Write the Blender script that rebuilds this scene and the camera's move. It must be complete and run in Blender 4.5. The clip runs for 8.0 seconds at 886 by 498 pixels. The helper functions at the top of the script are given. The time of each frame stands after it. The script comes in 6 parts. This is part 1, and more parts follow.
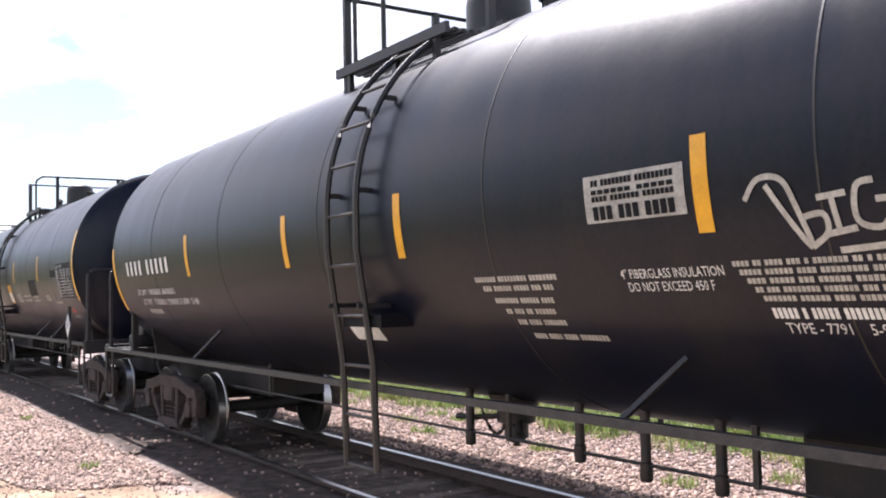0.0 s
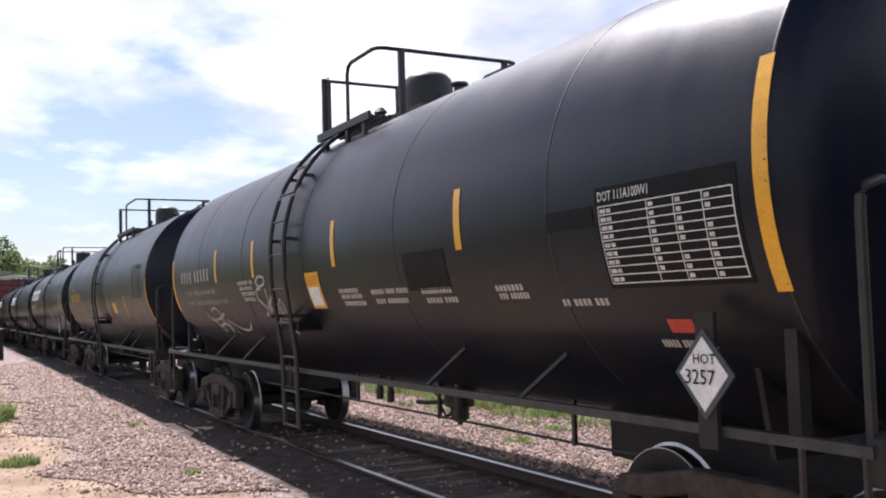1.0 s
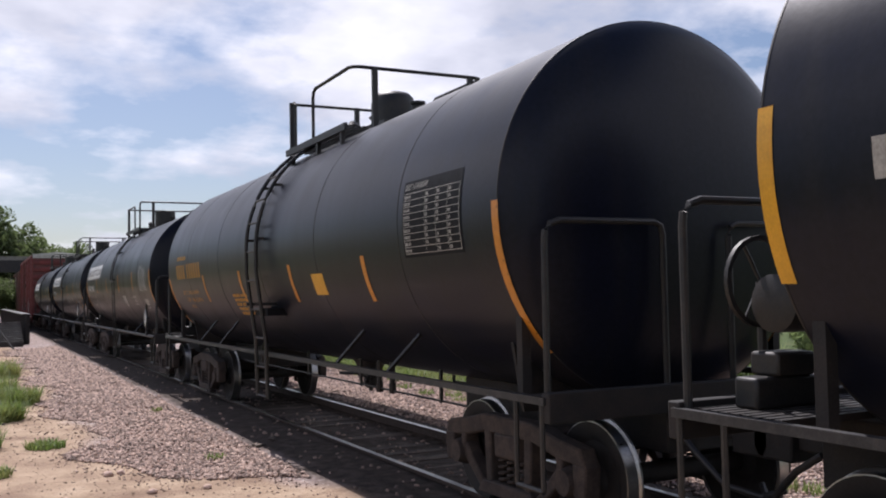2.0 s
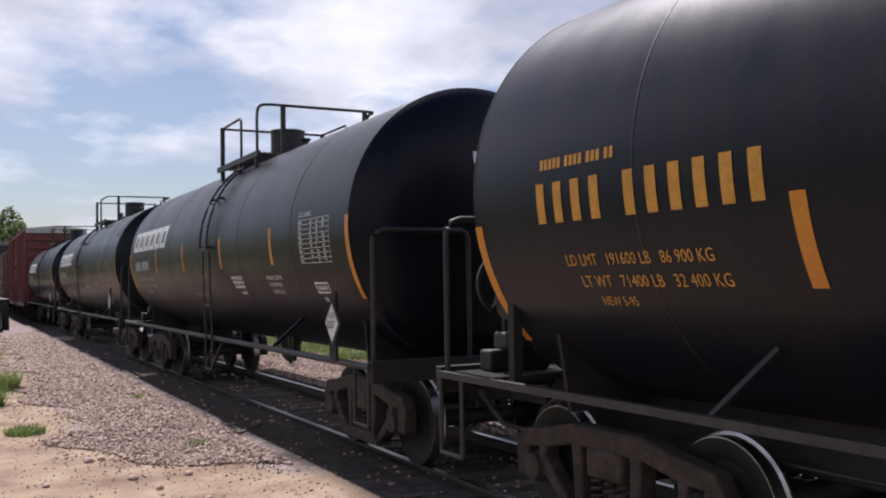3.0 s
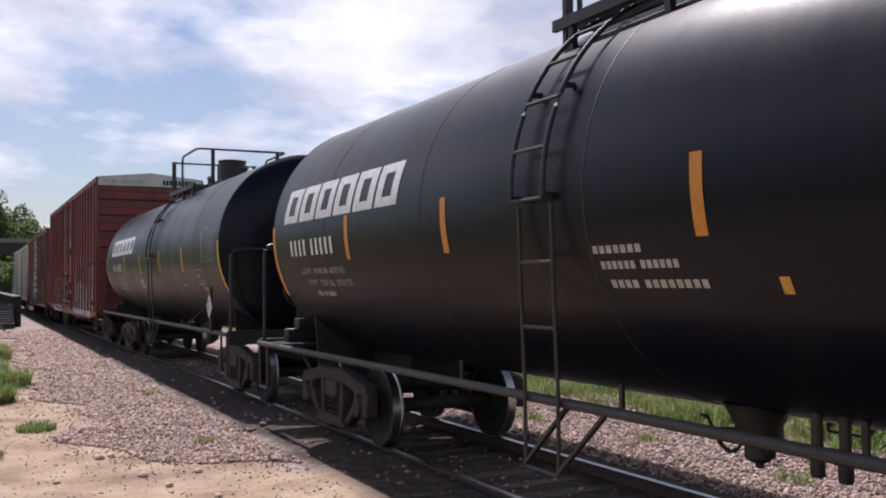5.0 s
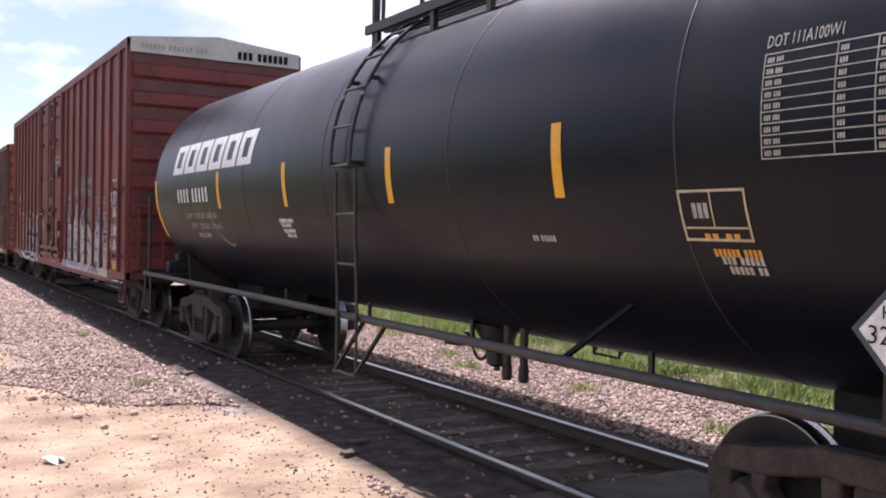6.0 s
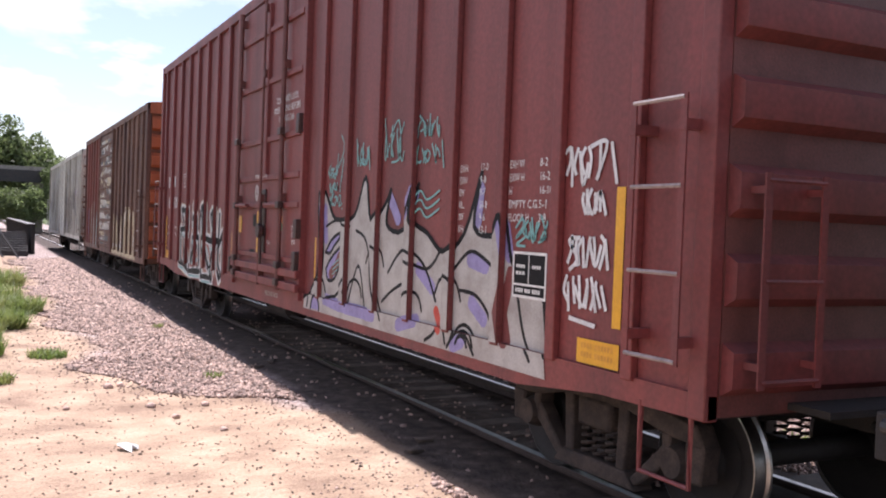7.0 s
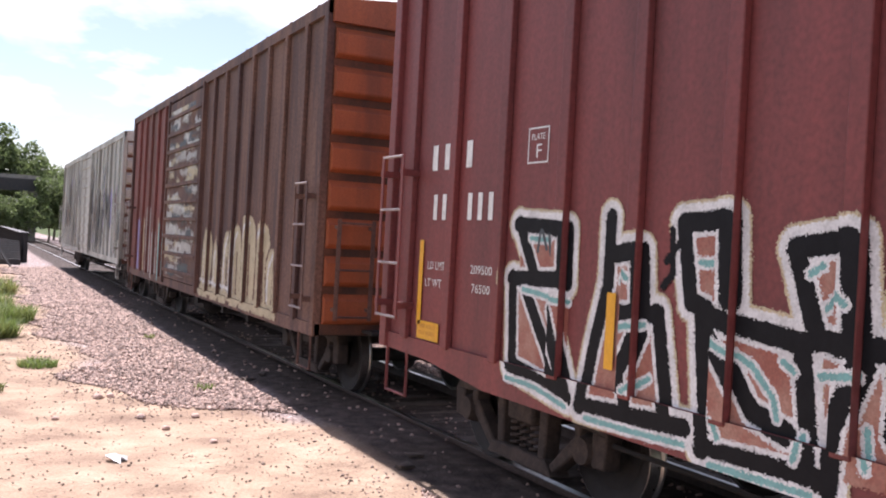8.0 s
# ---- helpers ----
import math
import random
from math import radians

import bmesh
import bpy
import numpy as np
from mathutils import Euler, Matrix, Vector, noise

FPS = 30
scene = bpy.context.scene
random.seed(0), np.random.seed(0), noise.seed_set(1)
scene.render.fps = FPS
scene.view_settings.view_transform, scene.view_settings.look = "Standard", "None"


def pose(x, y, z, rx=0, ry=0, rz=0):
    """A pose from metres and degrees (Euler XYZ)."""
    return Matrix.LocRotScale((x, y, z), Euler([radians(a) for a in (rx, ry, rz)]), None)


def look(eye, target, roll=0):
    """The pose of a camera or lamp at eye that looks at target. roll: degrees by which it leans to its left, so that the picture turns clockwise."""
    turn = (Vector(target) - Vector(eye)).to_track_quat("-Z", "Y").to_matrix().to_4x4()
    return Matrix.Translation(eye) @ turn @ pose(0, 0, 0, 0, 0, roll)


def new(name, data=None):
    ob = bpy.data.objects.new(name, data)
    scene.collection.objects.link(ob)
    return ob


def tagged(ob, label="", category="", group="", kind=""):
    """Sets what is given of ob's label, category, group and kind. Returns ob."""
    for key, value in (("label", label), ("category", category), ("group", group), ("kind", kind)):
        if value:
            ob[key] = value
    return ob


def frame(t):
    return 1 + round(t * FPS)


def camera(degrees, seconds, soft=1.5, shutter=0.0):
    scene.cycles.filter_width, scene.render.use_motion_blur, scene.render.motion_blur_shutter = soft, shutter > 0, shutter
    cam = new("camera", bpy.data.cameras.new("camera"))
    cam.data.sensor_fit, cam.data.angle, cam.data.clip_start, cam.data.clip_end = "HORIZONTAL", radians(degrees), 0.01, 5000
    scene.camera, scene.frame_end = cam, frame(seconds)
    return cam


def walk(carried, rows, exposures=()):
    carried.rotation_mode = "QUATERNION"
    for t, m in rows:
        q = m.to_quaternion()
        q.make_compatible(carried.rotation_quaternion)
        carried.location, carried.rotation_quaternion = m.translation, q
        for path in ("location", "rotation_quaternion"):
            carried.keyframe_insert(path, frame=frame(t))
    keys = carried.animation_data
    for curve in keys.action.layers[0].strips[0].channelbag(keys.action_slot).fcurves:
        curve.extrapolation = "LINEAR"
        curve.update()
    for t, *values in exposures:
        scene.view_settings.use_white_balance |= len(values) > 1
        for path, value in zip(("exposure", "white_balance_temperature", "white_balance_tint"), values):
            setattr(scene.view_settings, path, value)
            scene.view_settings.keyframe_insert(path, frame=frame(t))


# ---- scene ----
cam = camera(50.8, 8.0, soft=2.0)
VIEW = [  # seconds, heading, pitch, roll
    (0.0, -33.63, 2.72, 1.28), (0.2, -32.16, 2.68, 1.39), (0.5, -29.47, 3.14, 1.73), (1.0, -27.98, 3.41, 1.64),
    (1.5, -28.09, 3.09, 1.49), (1.7, -27.1, 2.78, 1.6), (2.8, -26.5, 2.6, 0.7), (3.0, -27.72, 1.96, 0.86),
    (3.5, -26.55, 1.8, 0.82), (4.0, -25.92, 2.33, 1.14), (4.5, -24.88, 2.18, 0.68), (4.7, -26.02, 2.19, 0.48),
    (5.8, -28.72, -0.38, 0.18), (6.0, -30.62, -1.18, -1.09), (6.5, -27.8, -0.19, -2.31), (7.0, -26.39, -1.3, -2.17),
    (7.5, -24.86, -0.38, -3.15), (8.0, -26.76, -0.36, -3.07)]
EYE = (-5.149, 0.0, 1.932)
walk(cam, [(t, pose(*EYE, 90 + p, r, h)) for t, h, p, r in VIEW],
     exposures=[(t, e, 6080, 18 if t < 5 else 23) for t, e in ((0.0, 1.2), (0.5, 1.0), (1.0, 0.6), (1.5, 0.25), (3.0, 0.05), (4.5, -0.02), (5.8, 0.65), (6.5, 0.92), (8.0, 0.92))])

# ---- world and sun ----
SUN = Vector((0.038, 0.57, 0.82)).normalized()
world = bpy.data.worlds.new("world")
scene.world = world
world.use_nodes = True
wn, wl = world.node_tree.nodes, world.node_tree.links
wn.clear()
sky = wn.new("ShaderNodeTexSky")
sky.sky_type, sky.sun_disc = "NISHITA", False
sky.sun_elevation, sky.sun_rotation = math.asin(SUN.z), math.atan2(SUN.x, SUN.y)
sky.air_density, sky.dust_density, sky.ozone_density = 1.0, 1.2, 1.5
geo = wn.new("ShaderNodeTexCoord")
sep = wn.new("ShaderNodeSeparateXYZ")
wl.new(geo.outputs["Generated"], sep.inputs[0])


def wmath(op, a, b=None, c=None):
    n = wn.new("ShaderNodeMath")
    n.operation = op
    for i, v in enumerate((a, b, c)):
        if v is None:
            continue
        if isinstance(v, (int, float)):
            n.inputs[i].default_value = v
        else:
            wl.new(v, n.inputs[i])
    return n.outputs[0]


lift = wmath("ADD", wmath("MAXIMUM", sep.outputs[2], 0.0), 0.24)
comb = wn.new("ShaderNodeCombineXYZ")
wl.new(wmath("DIVIDE", sep.outputs[0], lift), comb.inputs[0])
wl.new(wmath("DIVIDE", sep.outputs[1], lift), comb.inputs[1])
cl = wn.new("ShaderNodeTexNoise")
cl.inputs["Scale"].default_value, cl.inputs["Detail"].default_value, cl.inputs["Roughness"].default_value = 1.7, 9, 0.56
wl.new(comb.outputs[0], cl.inputs["Vector"])
low = wmath("MULTIPLY_ADD", wmath("MINIMUM", sep.outputs[2], 0.3), 0.8, cl.outputs["Fac"])
cover = wmath("MULTIPLY_ADD", wmath("MAXIMUM", wmath("SUBTRACT", sep.outputs[2], 0.4), 0.0), -0.55, low)
ramp = wn.new("ShaderNodeValToRGB")
ramp.color_ramp.elements[0].position, ramp.color_ramp.elements[0].color = 0.585, (0, 0, 0, 1)
ramp.color_ramp.elements[1].position, ramp.color_ramp.elements[1].color = 0.73, (1, 1, 1, 1)
wl.new(cover, ramp.inputs[0])
shade = wn.new("ShaderNodeTexNoise")
shade.inputs["Scale"].default_value, shade.inputs["Detail"].default_value = 2.3, 5
wl.new(comb.outputs[0], shade.inputs["Vector"])
tone = wn.new("ShaderNodeValToRGB")
tone.color_ramp.elements[0].position, tone.color_ramp.elements[0].color = 0.35, (7.0, 7.3, 8.1, 1)
tone.color_ramp.elements[1].position, tone.color_ramp.elements[1].color = 0.6, (12.0, 12.0, 12.2, 1)
wl.new(shade.outputs["Fac"], tone.inputs[0])
mixc = wn.new("ShaderNodeMix")
mixc.data_type = "RGBA"
wl.new(ramp.outputs[0], mixc.inputs["Factor"])
wl.new(sky.outputs[0], mixc.inputs["A"])
wl.new(tone.outputs[0], mixc.inputs["B"])
bg = wn.new("ShaderNodeBackground")
bg.inputs["Strength"].default_value = 0.08
wo = wn.new("ShaderNodeOutputWorld")
wl.new(mixc.outputs["Result"], bg.inputs["Color"])
wl.new(bg.outputs[0], wo.inputs[0])

sun = new("sun", bpy.data.lights.new("sun", "SUN"))
sun.data.energy, sun.data.angle, sun.data.color = 5.0, radians(0.53), (1.0, 0.95, 0.88)
sun.matrix_basis = look((0, 0, 60), Vector((0, 0, 60)) - SUN)


# ---- materials ----
def mat(name, col, rough=0.6, metal=0.0, var=0.25, scale=3.0, bump=0.15, fine=60.0, col2=None, spec=0.5, island=0.0,
        objrand=0.0, streak=False, bdist=0.01, amount=(0.4, 0.65), coat=0.0):
    m = bpy.data.materials.new(name)
    m.use_nodes = True
    nt, nodes, ln = m.node_tree, m.node_tree.nodes, m.node_tree.links
    b = nodes["Principled BSDF"]
    b.inputs["Metallic"].default_value = metal
    b.inputs["Specular IOR Level"].default_value = spec
    b.inputs["Coat Weight"].default_value = coat
    tc = nodes.new("ShaderNodeTexCoord")
    mp = nodes.new("ShaderNodeMapping")
    mp.inputs["Scale"].default_value = (1, 1, 0.12) if streak else (1, 1, 1)
    ln.new(tc.outputs["Object"], mp.inputs[0])
    n1 = nodes.new("ShaderNodeTexNoise")
    n1.inputs["Scale"].default_value, n1.inputs["Detail"].default_value, n1.inputs["Roughness"].default_value = scale, 8, 0.62
    ln.new(mp.outputs[0], n1.inputs["Vector"])
    n2 = nodes.new("ShaderNodeTexNoise")
    n2.inputs["Scale"].default_value, n2.inputs["Detail"].default_value = fine, 4
    ln.new(tc.outputs["Object"], n2.inputs["Vector"])
    r = nodes.new("ShaderNodeValToRGB")
    r.color_ramp.elements[0].position, r.color_ramp.elements[1].position = amount
    c2 = col2 or tuple(c * (1 - var) for c in col)
    r.color_ramp.elements[0].color = (*col, 1)
    r.color_ramp.elements[1].color = (*c2, 1)
    ln.new(n1.outputs["Fac"], r.inputs[0])
    h = nodes.new("ShaderNodeHueSaturation")
    ln.new(r.outputs[0], h.inputs["Color"])
    val = nodes.new("ShaderNodeMapRange")
    val.inputs["From Min"].default_value, val.inputs["From Max"].default_value = 0.3, 0.7
    val.inputs["To Min"].default_value, val.inputs["To Max"].default_value = 1 - var * 0.6, 1 + var * 0.6
    ln.new(n2.outputs["Fac"], val.inputs["Value"])
    out = val.outputs[0]
    if island or objrand:
        src = nodes.new("ShaderNodeNewGeometry").outputs["Random Per Island"] if island else nodes.new("ShaderNodeObjectInfo").outputs["Random"]
        mr = nodes.new("ShaderNodeMapRange")
        mr.inputs["To Min"].default_value, mr.inputs["To Max"].default_value = 1 - (island or objrand), 1 + (island or objrand)
        ln.new(src, mr.inputs["Value"])
        mm = nodes.new("ShaderNodeMath")
        mm.operation = "MULTIPLY"
        ln.new(out, mm.inputs[0])
        ln.new(mr.outputs[0], mm.inputs[1])
        out = mm.outputs[0]
    ln.new(out, h.inputs["Value"])
    ln.new(h.outputs[0], b.inputs["Base Color"])
    rr = nodes.new("ShaderNodeMapRange")
    rr.inputs["To Min"].default_value, rr.inputs["To Max"].default_value = max(rough - 0.1, 0.03), min(rough + 0.12, 1)
    ln.new(n1.outputs["Fac"], rr.inputs["Value"])
    ln.new(rr.outputs[0], b.inputs["Roughness"])
    if bump:
        bp = nodes.new("ShaderNodeBump")
        bp.inputs["Strength"].default_value, bp.inputs["Distance"].default_value = bump, bdist
        ln.new(n2.outputs["Fac"], bp.inputs["Height"])
        ln.new(bp.outputs[0], b.inputs["Normal"])
    return m


M_tank = mat("black_tank_paint", (0.0038, 0.005, 0.012), 0.31, var=0.2, scale=1.2, col2=(0.008, 0.0075, 0.0095), spec=0.18, bump=0.04, fine=25, streak=True)
M_tank2 = mat("dusty_black_tank_paint", (0.006, 0.0075, 0.0165), 0.33, var=0.35, scale=1.6, col2=(0.014, 0.0135, 0.017), spec=0.22, bump=0.05, fine=25, streak=True)
M_black = mat("black_steel", (0.012, 0.012, 0.013), 0.5, var=0.3, scale=6, col2=(0.03, 0.024, 0.02))
M_frame = mat("rusty_dark_steel", (0.009, 0.008, 0.008), 0.75, var=0.4, scale=7, col2=(0.022, 0.017, 0.015), bump=0.3)
M_sill = mat("scuffed_grey_black_steel", (0.016, 0.016, 0.018), 0.55, var=0.4, scale=9, col2=(0.04, 0.037, 0.036), bump=0.15)
M_truck = mat("dusty_brown_cast_steel", (0.028, 0.02, 0.017), 0.85, var=0.4, scale=8, col2=(0.066, 0.047, 0.038), bump=0.35)
M_wheel = mat("dark_wheel_steel", (0.019, 0.0155, 0.014), 0.75, metal=0.0, var=0.3, scale=8)
M_tread = mat("polished_steel", (0.42, 0.41, 0.4), 0.3, metal=1.0, var=0.2, scale=9, bump=0.0)
M_yellow = mat("yellow_reflective_tape", (0.72, 0.36, 0.015), 0.35, var=0.12, scale=9, bump=0.03)
M_orange = mat("orange_reflective_tape", (0.6, 0.23, 0.02), 0.4, var=0.15, scale=9, bump=0.03)
M_white = mat("white_stencil_paint", (0.72, 0.72, 0.7), 0.6, var=0.2, scale=12, bump=0.03)
M_grey = mat("faded_stencil_paint", (0.42, 0.4, 0.36), 0.65, var=0.3, scale=12, bump=0.03)
M_orangepaint = mat("orange_stencil_paint", (0.62, 0.3, 0.04), 0.6, var=0.2, scale=12, bump=0.03)
M_red = mat("red_brown_boxcar_paint", (0.185, 0.037, 0.034), 0.6, var=0.3, scale=1.9, col2=(0.12, 0.031, 0.03), bump=0.06, fine=30, streak=True)
M_brown = mat("weathered_rusty_brown_paint", (0.075, 0.036, 0.03), 0.75, var=0.5, scale=3.4, col2=(0.17, 0.088, 0.062), amount=(0.42, 0.64), bump=0.2, fine=30, streak=True)
M_brownred = mat("faded_red_paint", (0.2, 0.055, 0.045), 0.7, var=0.35, scale=2.2, col2=(0.13, 0.06, 0.045), bump=0.2, fine=30, streak=True)
M_orangeend = mat("orange_rusted_end_paint", (0.34, 0.085, 0.028), 0.6, var=0.3, scale=2.5, col2=(0.19, 0.055, 0.026), bump=0.1, streak=True)
M_cream = mat("grimy_white_boxcar_paint", (0.5, 0.5, 0.46), 0.65, var=0.45, scale=1.6, col2=(0.22, 0.2, 0.17), bump=0.1, fine=30, streak=True)
M_roofwhite = mat("off_white_paint", (0.55, 0.54, 0.5), 0.6, var=0.2, scale=3, bump=0.05)
M_rail = mat("rusty_rail_steel", (0.07, 0.045, 0.035), 0.7, var=0.3, scale=12, bump=0.2)
M_tie = mat("weathered_tie_wood", (0.115, 0.086, 0.066), 0.9, var=0.45, scale=7, col2=(0.065, 0.05, 0.04), bump=0.5, objrand=0.2)
M_stone = mat("pinkish_ballast_stone", (0.38, 0.27, 0.215), 0.85, var=0.25, scale=5, col2=(0.27, 0.19, 0.155), bump=0.3, fine=90, island=0.62)
M_pebble = mat("dark_brown_pebble", (0.2, 0.145, 0.11), 0.85, var=0.25, scale=5, bump=0.3, fine=90, island=0.4)
M_green = mat("grass_green", (0.17, 0.25, 0.06), 0.6, var=0.35, scale=1.3, col2=(0.25, 0.26, 0.09), bump=0.0, island=0.35)
M_leaf = mat("tree_leaf_green", (0.15, 0.2, 0.075), 0.6, var=0.35, scale=0.7, col2=(0.12, 0.15, 0.06), bump=0.0, island=0.4)
def let_light_through(m, share):
    """Thin leaves pass a part of the light that falls on their far side."""
    nt = m.node_tree
    p, out = nt.nodes["Principled BSDF"], nt.nodes["Material Output"]
    tr, mx = nt.nodes.new("ShaderNodeBsdfTranslucent"), nt.nodes.new("ShaderNodeMixShader")
    nt.links.new(p.inputs["Base Color"].links[0].from_socket, tr.inputs["Color"])
    mx.inputs[0].default_value = share
    nt.links.new(p.outputs[0], mx.inputs[1])
    nt.links.new(tr.outputs[0], mx.inputs[2])
    nt.links.new(mx.outputs[0], out.inputs["Surface"])


let_light_through(M_leaf, 0.55)
let_light_through(M_green, 0.35)
M_bark = mat("tree_bark", (0.09, 0.07, 0.05), 0.9, var=0.4, scale=8, bump=0.5)
M_asphalt = mat("worn_asphalt", (0.05, 0.043, 0.038), 0.95, var=0.4, scale=3, col2=(0.1, 0.08, 0.064), bump=0.4, fine=120)
M_concrete = mat("stained_concrete", (0.26, 0.24, 0.21), 0.85, var=0.3, scale=2.5, bump=0.3)
M_girder = mat("black_girder_paint", (0.018, 0.018, 0.02), 0.6, var=0.4, scale=4, col2=(0.035, 0.028, 0.025), bump=0.1)
M_green_sticker = mat("green_sticker", (0.04, 0.2, 0.08), 0.5, var=0.1, scale=9, bump=0.02)
M_redsticker = mat("red_sticker", (0.5, 0.05, 0.03), 0.5, var=0.15, scale=9, bump=0.02)
M_orangesticker = mat("orange_sticker", (0.75, 0.22, 0.05), 0.5, var=0.1, scale=9, bump=0.02)
M_gblack = mat("black_spray_paint", (0.008, 0.008, 0.01), 0.6, spec=0.15, var=0.2, scale=9, bump=0.02)
M_gsilver = mat("silver_spray_paint", (0.42, 0.4, 0.38), 0.5, var=0.2, scale=4, col2=(0.3, 0.27, 0.25), bump=0.03)
M_gteal = mat("teal_spray_paint", (0.17, 0.38, 0.37), 0.55, var=0.2, scale=9, bump=0.02)
M_gpurple = mat("purple_spray_paint", (0.28, 0.24, 0.46), 0.55, var=0.25, scale=6, bump=0.02)
M_gcream = mat("cream_spray_paint", (0.5, 0.42, 0.27), 0.6, var=0.25, scale=6, bump=0.02)
M_gwhite = mat("white_spray_paint", (0.66, 0.66, 0.66), 0.6, var=0.25, scale=8, bump=0.02)
M_gfade = mat("pale_red_spray_paint", (0.26, 0.085, 0.06), 0.6, var=0.3, scale=3.5, col2=(0.36, 0.2, 0.15), bump=0.02)
M_paper = mat("weathered_paper", (0.4, 0.39, 0.36), 0.8, var=0.3, scale=9, bump=0.05)
M_patch = mat("grey_primer_patch", (0.05, 0.062, 0.072), 0.6, var=0.2, scale=4, bump=0.03)


# ---- mesh helpers ----
def box(bm, x0, x1, y0, y1, z0, z1):
    v = [bm.verts.new(c) for c in ((x0, y0, z0), (x1, y0, z0), (x1, y1, z0), (x0, y1, z0), (x0, y0, z1), (x1, y0, z1), (x1, y1, z1), (x0, y1, z1))]
    for f in ((3, 2, 1, 0), (4, 5, 6, 7), (0, 1, 5, 4), (1, 2, 6, 5), (2, 3, 7, 6), (3, 0, 4, 7)):
        bm.faces.new([v[i] for i in f])


def tube(bm, pts, r, seg=8, closed_ends=True, flat=None):
    """A round bar along a polyline."""
    pts = [Vector(p) for p in pts]
    rings = []
    for i, p in enumerate(pts):
        d = (pts[min(i + 1, len(pts) - 1)] - pts[max(i - 1, 0)]).normalized()
        up = Vector((0, 0, 1)) if abs(d.z) < 0.9 else Vector((1, 0, 0))
        a = d.cross(up).normalized()
        b = d.cross(a)
        rings.append([bm.verts.new(p + (a * math.cos(k * math.tau / seg) + b * math.sin(k * math.tau / seg)) * r) for k in range(seg)])
    for r0, r1 in zip(rings, rings[1:]):
        for k in range(seg):
            bm.faces.new((r0[k], r0[(k + 1) % seg], r1[(k + 1) % seg], r1[k]))
    if closed_ends:
        bm.faces.new(rings[0][::-1])
        bm.faces.new(rings[-1])


def bar(bm, p, q, w, t, side=(1, 0, 0)):
    """A rectangular bar from p to q, w wide along side, t thick."""
    p, q = Vector(p), Vector(q)
    d = (q - p).normalized()
    a = (Vector(side) - d * d.dot(Vector(side))).normalized() * w / 2
    b = d.cross(a).normalized() * t / 2
    v = [bm.verts.new(e + s * a + u * b) for e in (p, q) for s, u in ((-1, -1), (1, -1), (1, 1), (-1, 1))]
    for f in ((3, 2, 1, 0), (4, 5, 6, 7), (0, 1, 5, 4), (1, 2, 6, 5), (2, 3, 7, 6), (3, 0, 4, 7)):
        bm.faces.new([v[i] for i in f])


def lathe(bm, prof, axis="y", seg=48, centre=(0, 0, 0), cap=True):
    """prof: (along, radius) pairs."""
    cx, cy, cz = centre
    rings = []
    for s, r in prof:
        ring = []
        for k in range(seg):
            c, n = math.cos(k * math.tau / seg) * r, math.sin(k * math.tau / seg) * r
            ring.append(bm.verts.new({"y": (cx + c, cy + s, cz + n), "z": (cx + c, cy + n, cz + s), "x": (cx + s, cy + c, cz + n)}[axis]))
        rings.append(ring)
    for a, b in zip(rings, rings[1:]):
        for k in range(seg):
            bm.faces.new((a[k], a[(k + 1) % seg], b[(k + 1) % seg], b[k]))
    if cap:
        bm.faces.new(rings[0])
        bm.faces.new(rings[-1])
    else:
        for k in range(seg):
            bm.faces.new((rings[-1][k], rings[-1][(k + 1) % seg], rings[0][(k + 1) % seg], rings[0][k]))


def prism(bm, poly, x0, x1):
    """A plate of outline poly in (y, z) from x0 to x1."""
    a = [bm.verts.new((x0, y, z)) for y, z in poly]
    b = [bm.verts.new((x1, y, z)) for y, z in poly]
    n = len(poly)
    bm.faces.new(a)
    bm.faces.new(b[::-1])
    for i in range(n):
        bm.faces.new((a[i], b[i], b[(i + 1) % n], a[(i + 1) % n]))


def part(name, bm, material, parent=None, label="", smooth=0.6, bevel=0.0):
    bmesh.ops.recalc_face_normals(bm, faces=bm.faces)
    me = bpy.data.meshes.new(name)
    bm.to_mesh(me)
    bm.free()
    if smooth:
        me.set_sharp_from_angle(angle=smooth)
        me.polygons.foreach_set("use_smooth", [True] * len(me.polygons))
    me.materials.append(material)
    ob = new(name, me)
    if parent:
        ob.parent = parent
    if label:
        ob["label"] = label
    if bevel:
        mod = ob.modifiers.new("bevel", "BEVEL")
        mod.width, mod.segments, mod.limit_method = bevel, 2, "ANGLE"
    return ob


def shared(name, me, parent, loc=(0, 0, 0)):
    ob = new(name, me)
    ob.parent = parent
    ob.location = loc
    return ob


def bx(name, dims, material, parent=None, label="", bevel=0.0):
    bm = bmesh.new()
    box(bm, *dims)
    return part(name, bm, material, parent, label, 0, bevel)


# ---- the train ----
def run(t):
    """Metres that the train has rolled after t seconds."""
    return 13.496 * t - 0.0337 * t * t


def Y(y):
    """Metres along the train at the start from the running measure of its parts."""
    k = ((0, -0.07), (14, -0.08), (16.6, -0.135), (19.8, -0.115), (22.5, -0.1), (23, 0.01), (30, 0.0), (33, -0.04), (46.5, -0.06), (48.7, -0.03), (51.4, -0.035), (62, -0.055), (64, -0.02), (66, 0.05),
         (78, 0.02), (81, -0.027), (94, -0.045), (95.8, -0.047), (106.5, -0.043), (108.4, -0.011), (115, -0.015), (130, 0.03))
    return 1.00936 * y + 0.0286 + float(np.interp(y, [p[0] for p in k], [p[1] for p in k]))


CARS, WHEELSETS = [], []


def car_empty(name, y, label, category, group):
    e = new(name)
    e.location = (0, y, 0)
    CARS.append((e, y))
    return tagged(e, label, category, group)


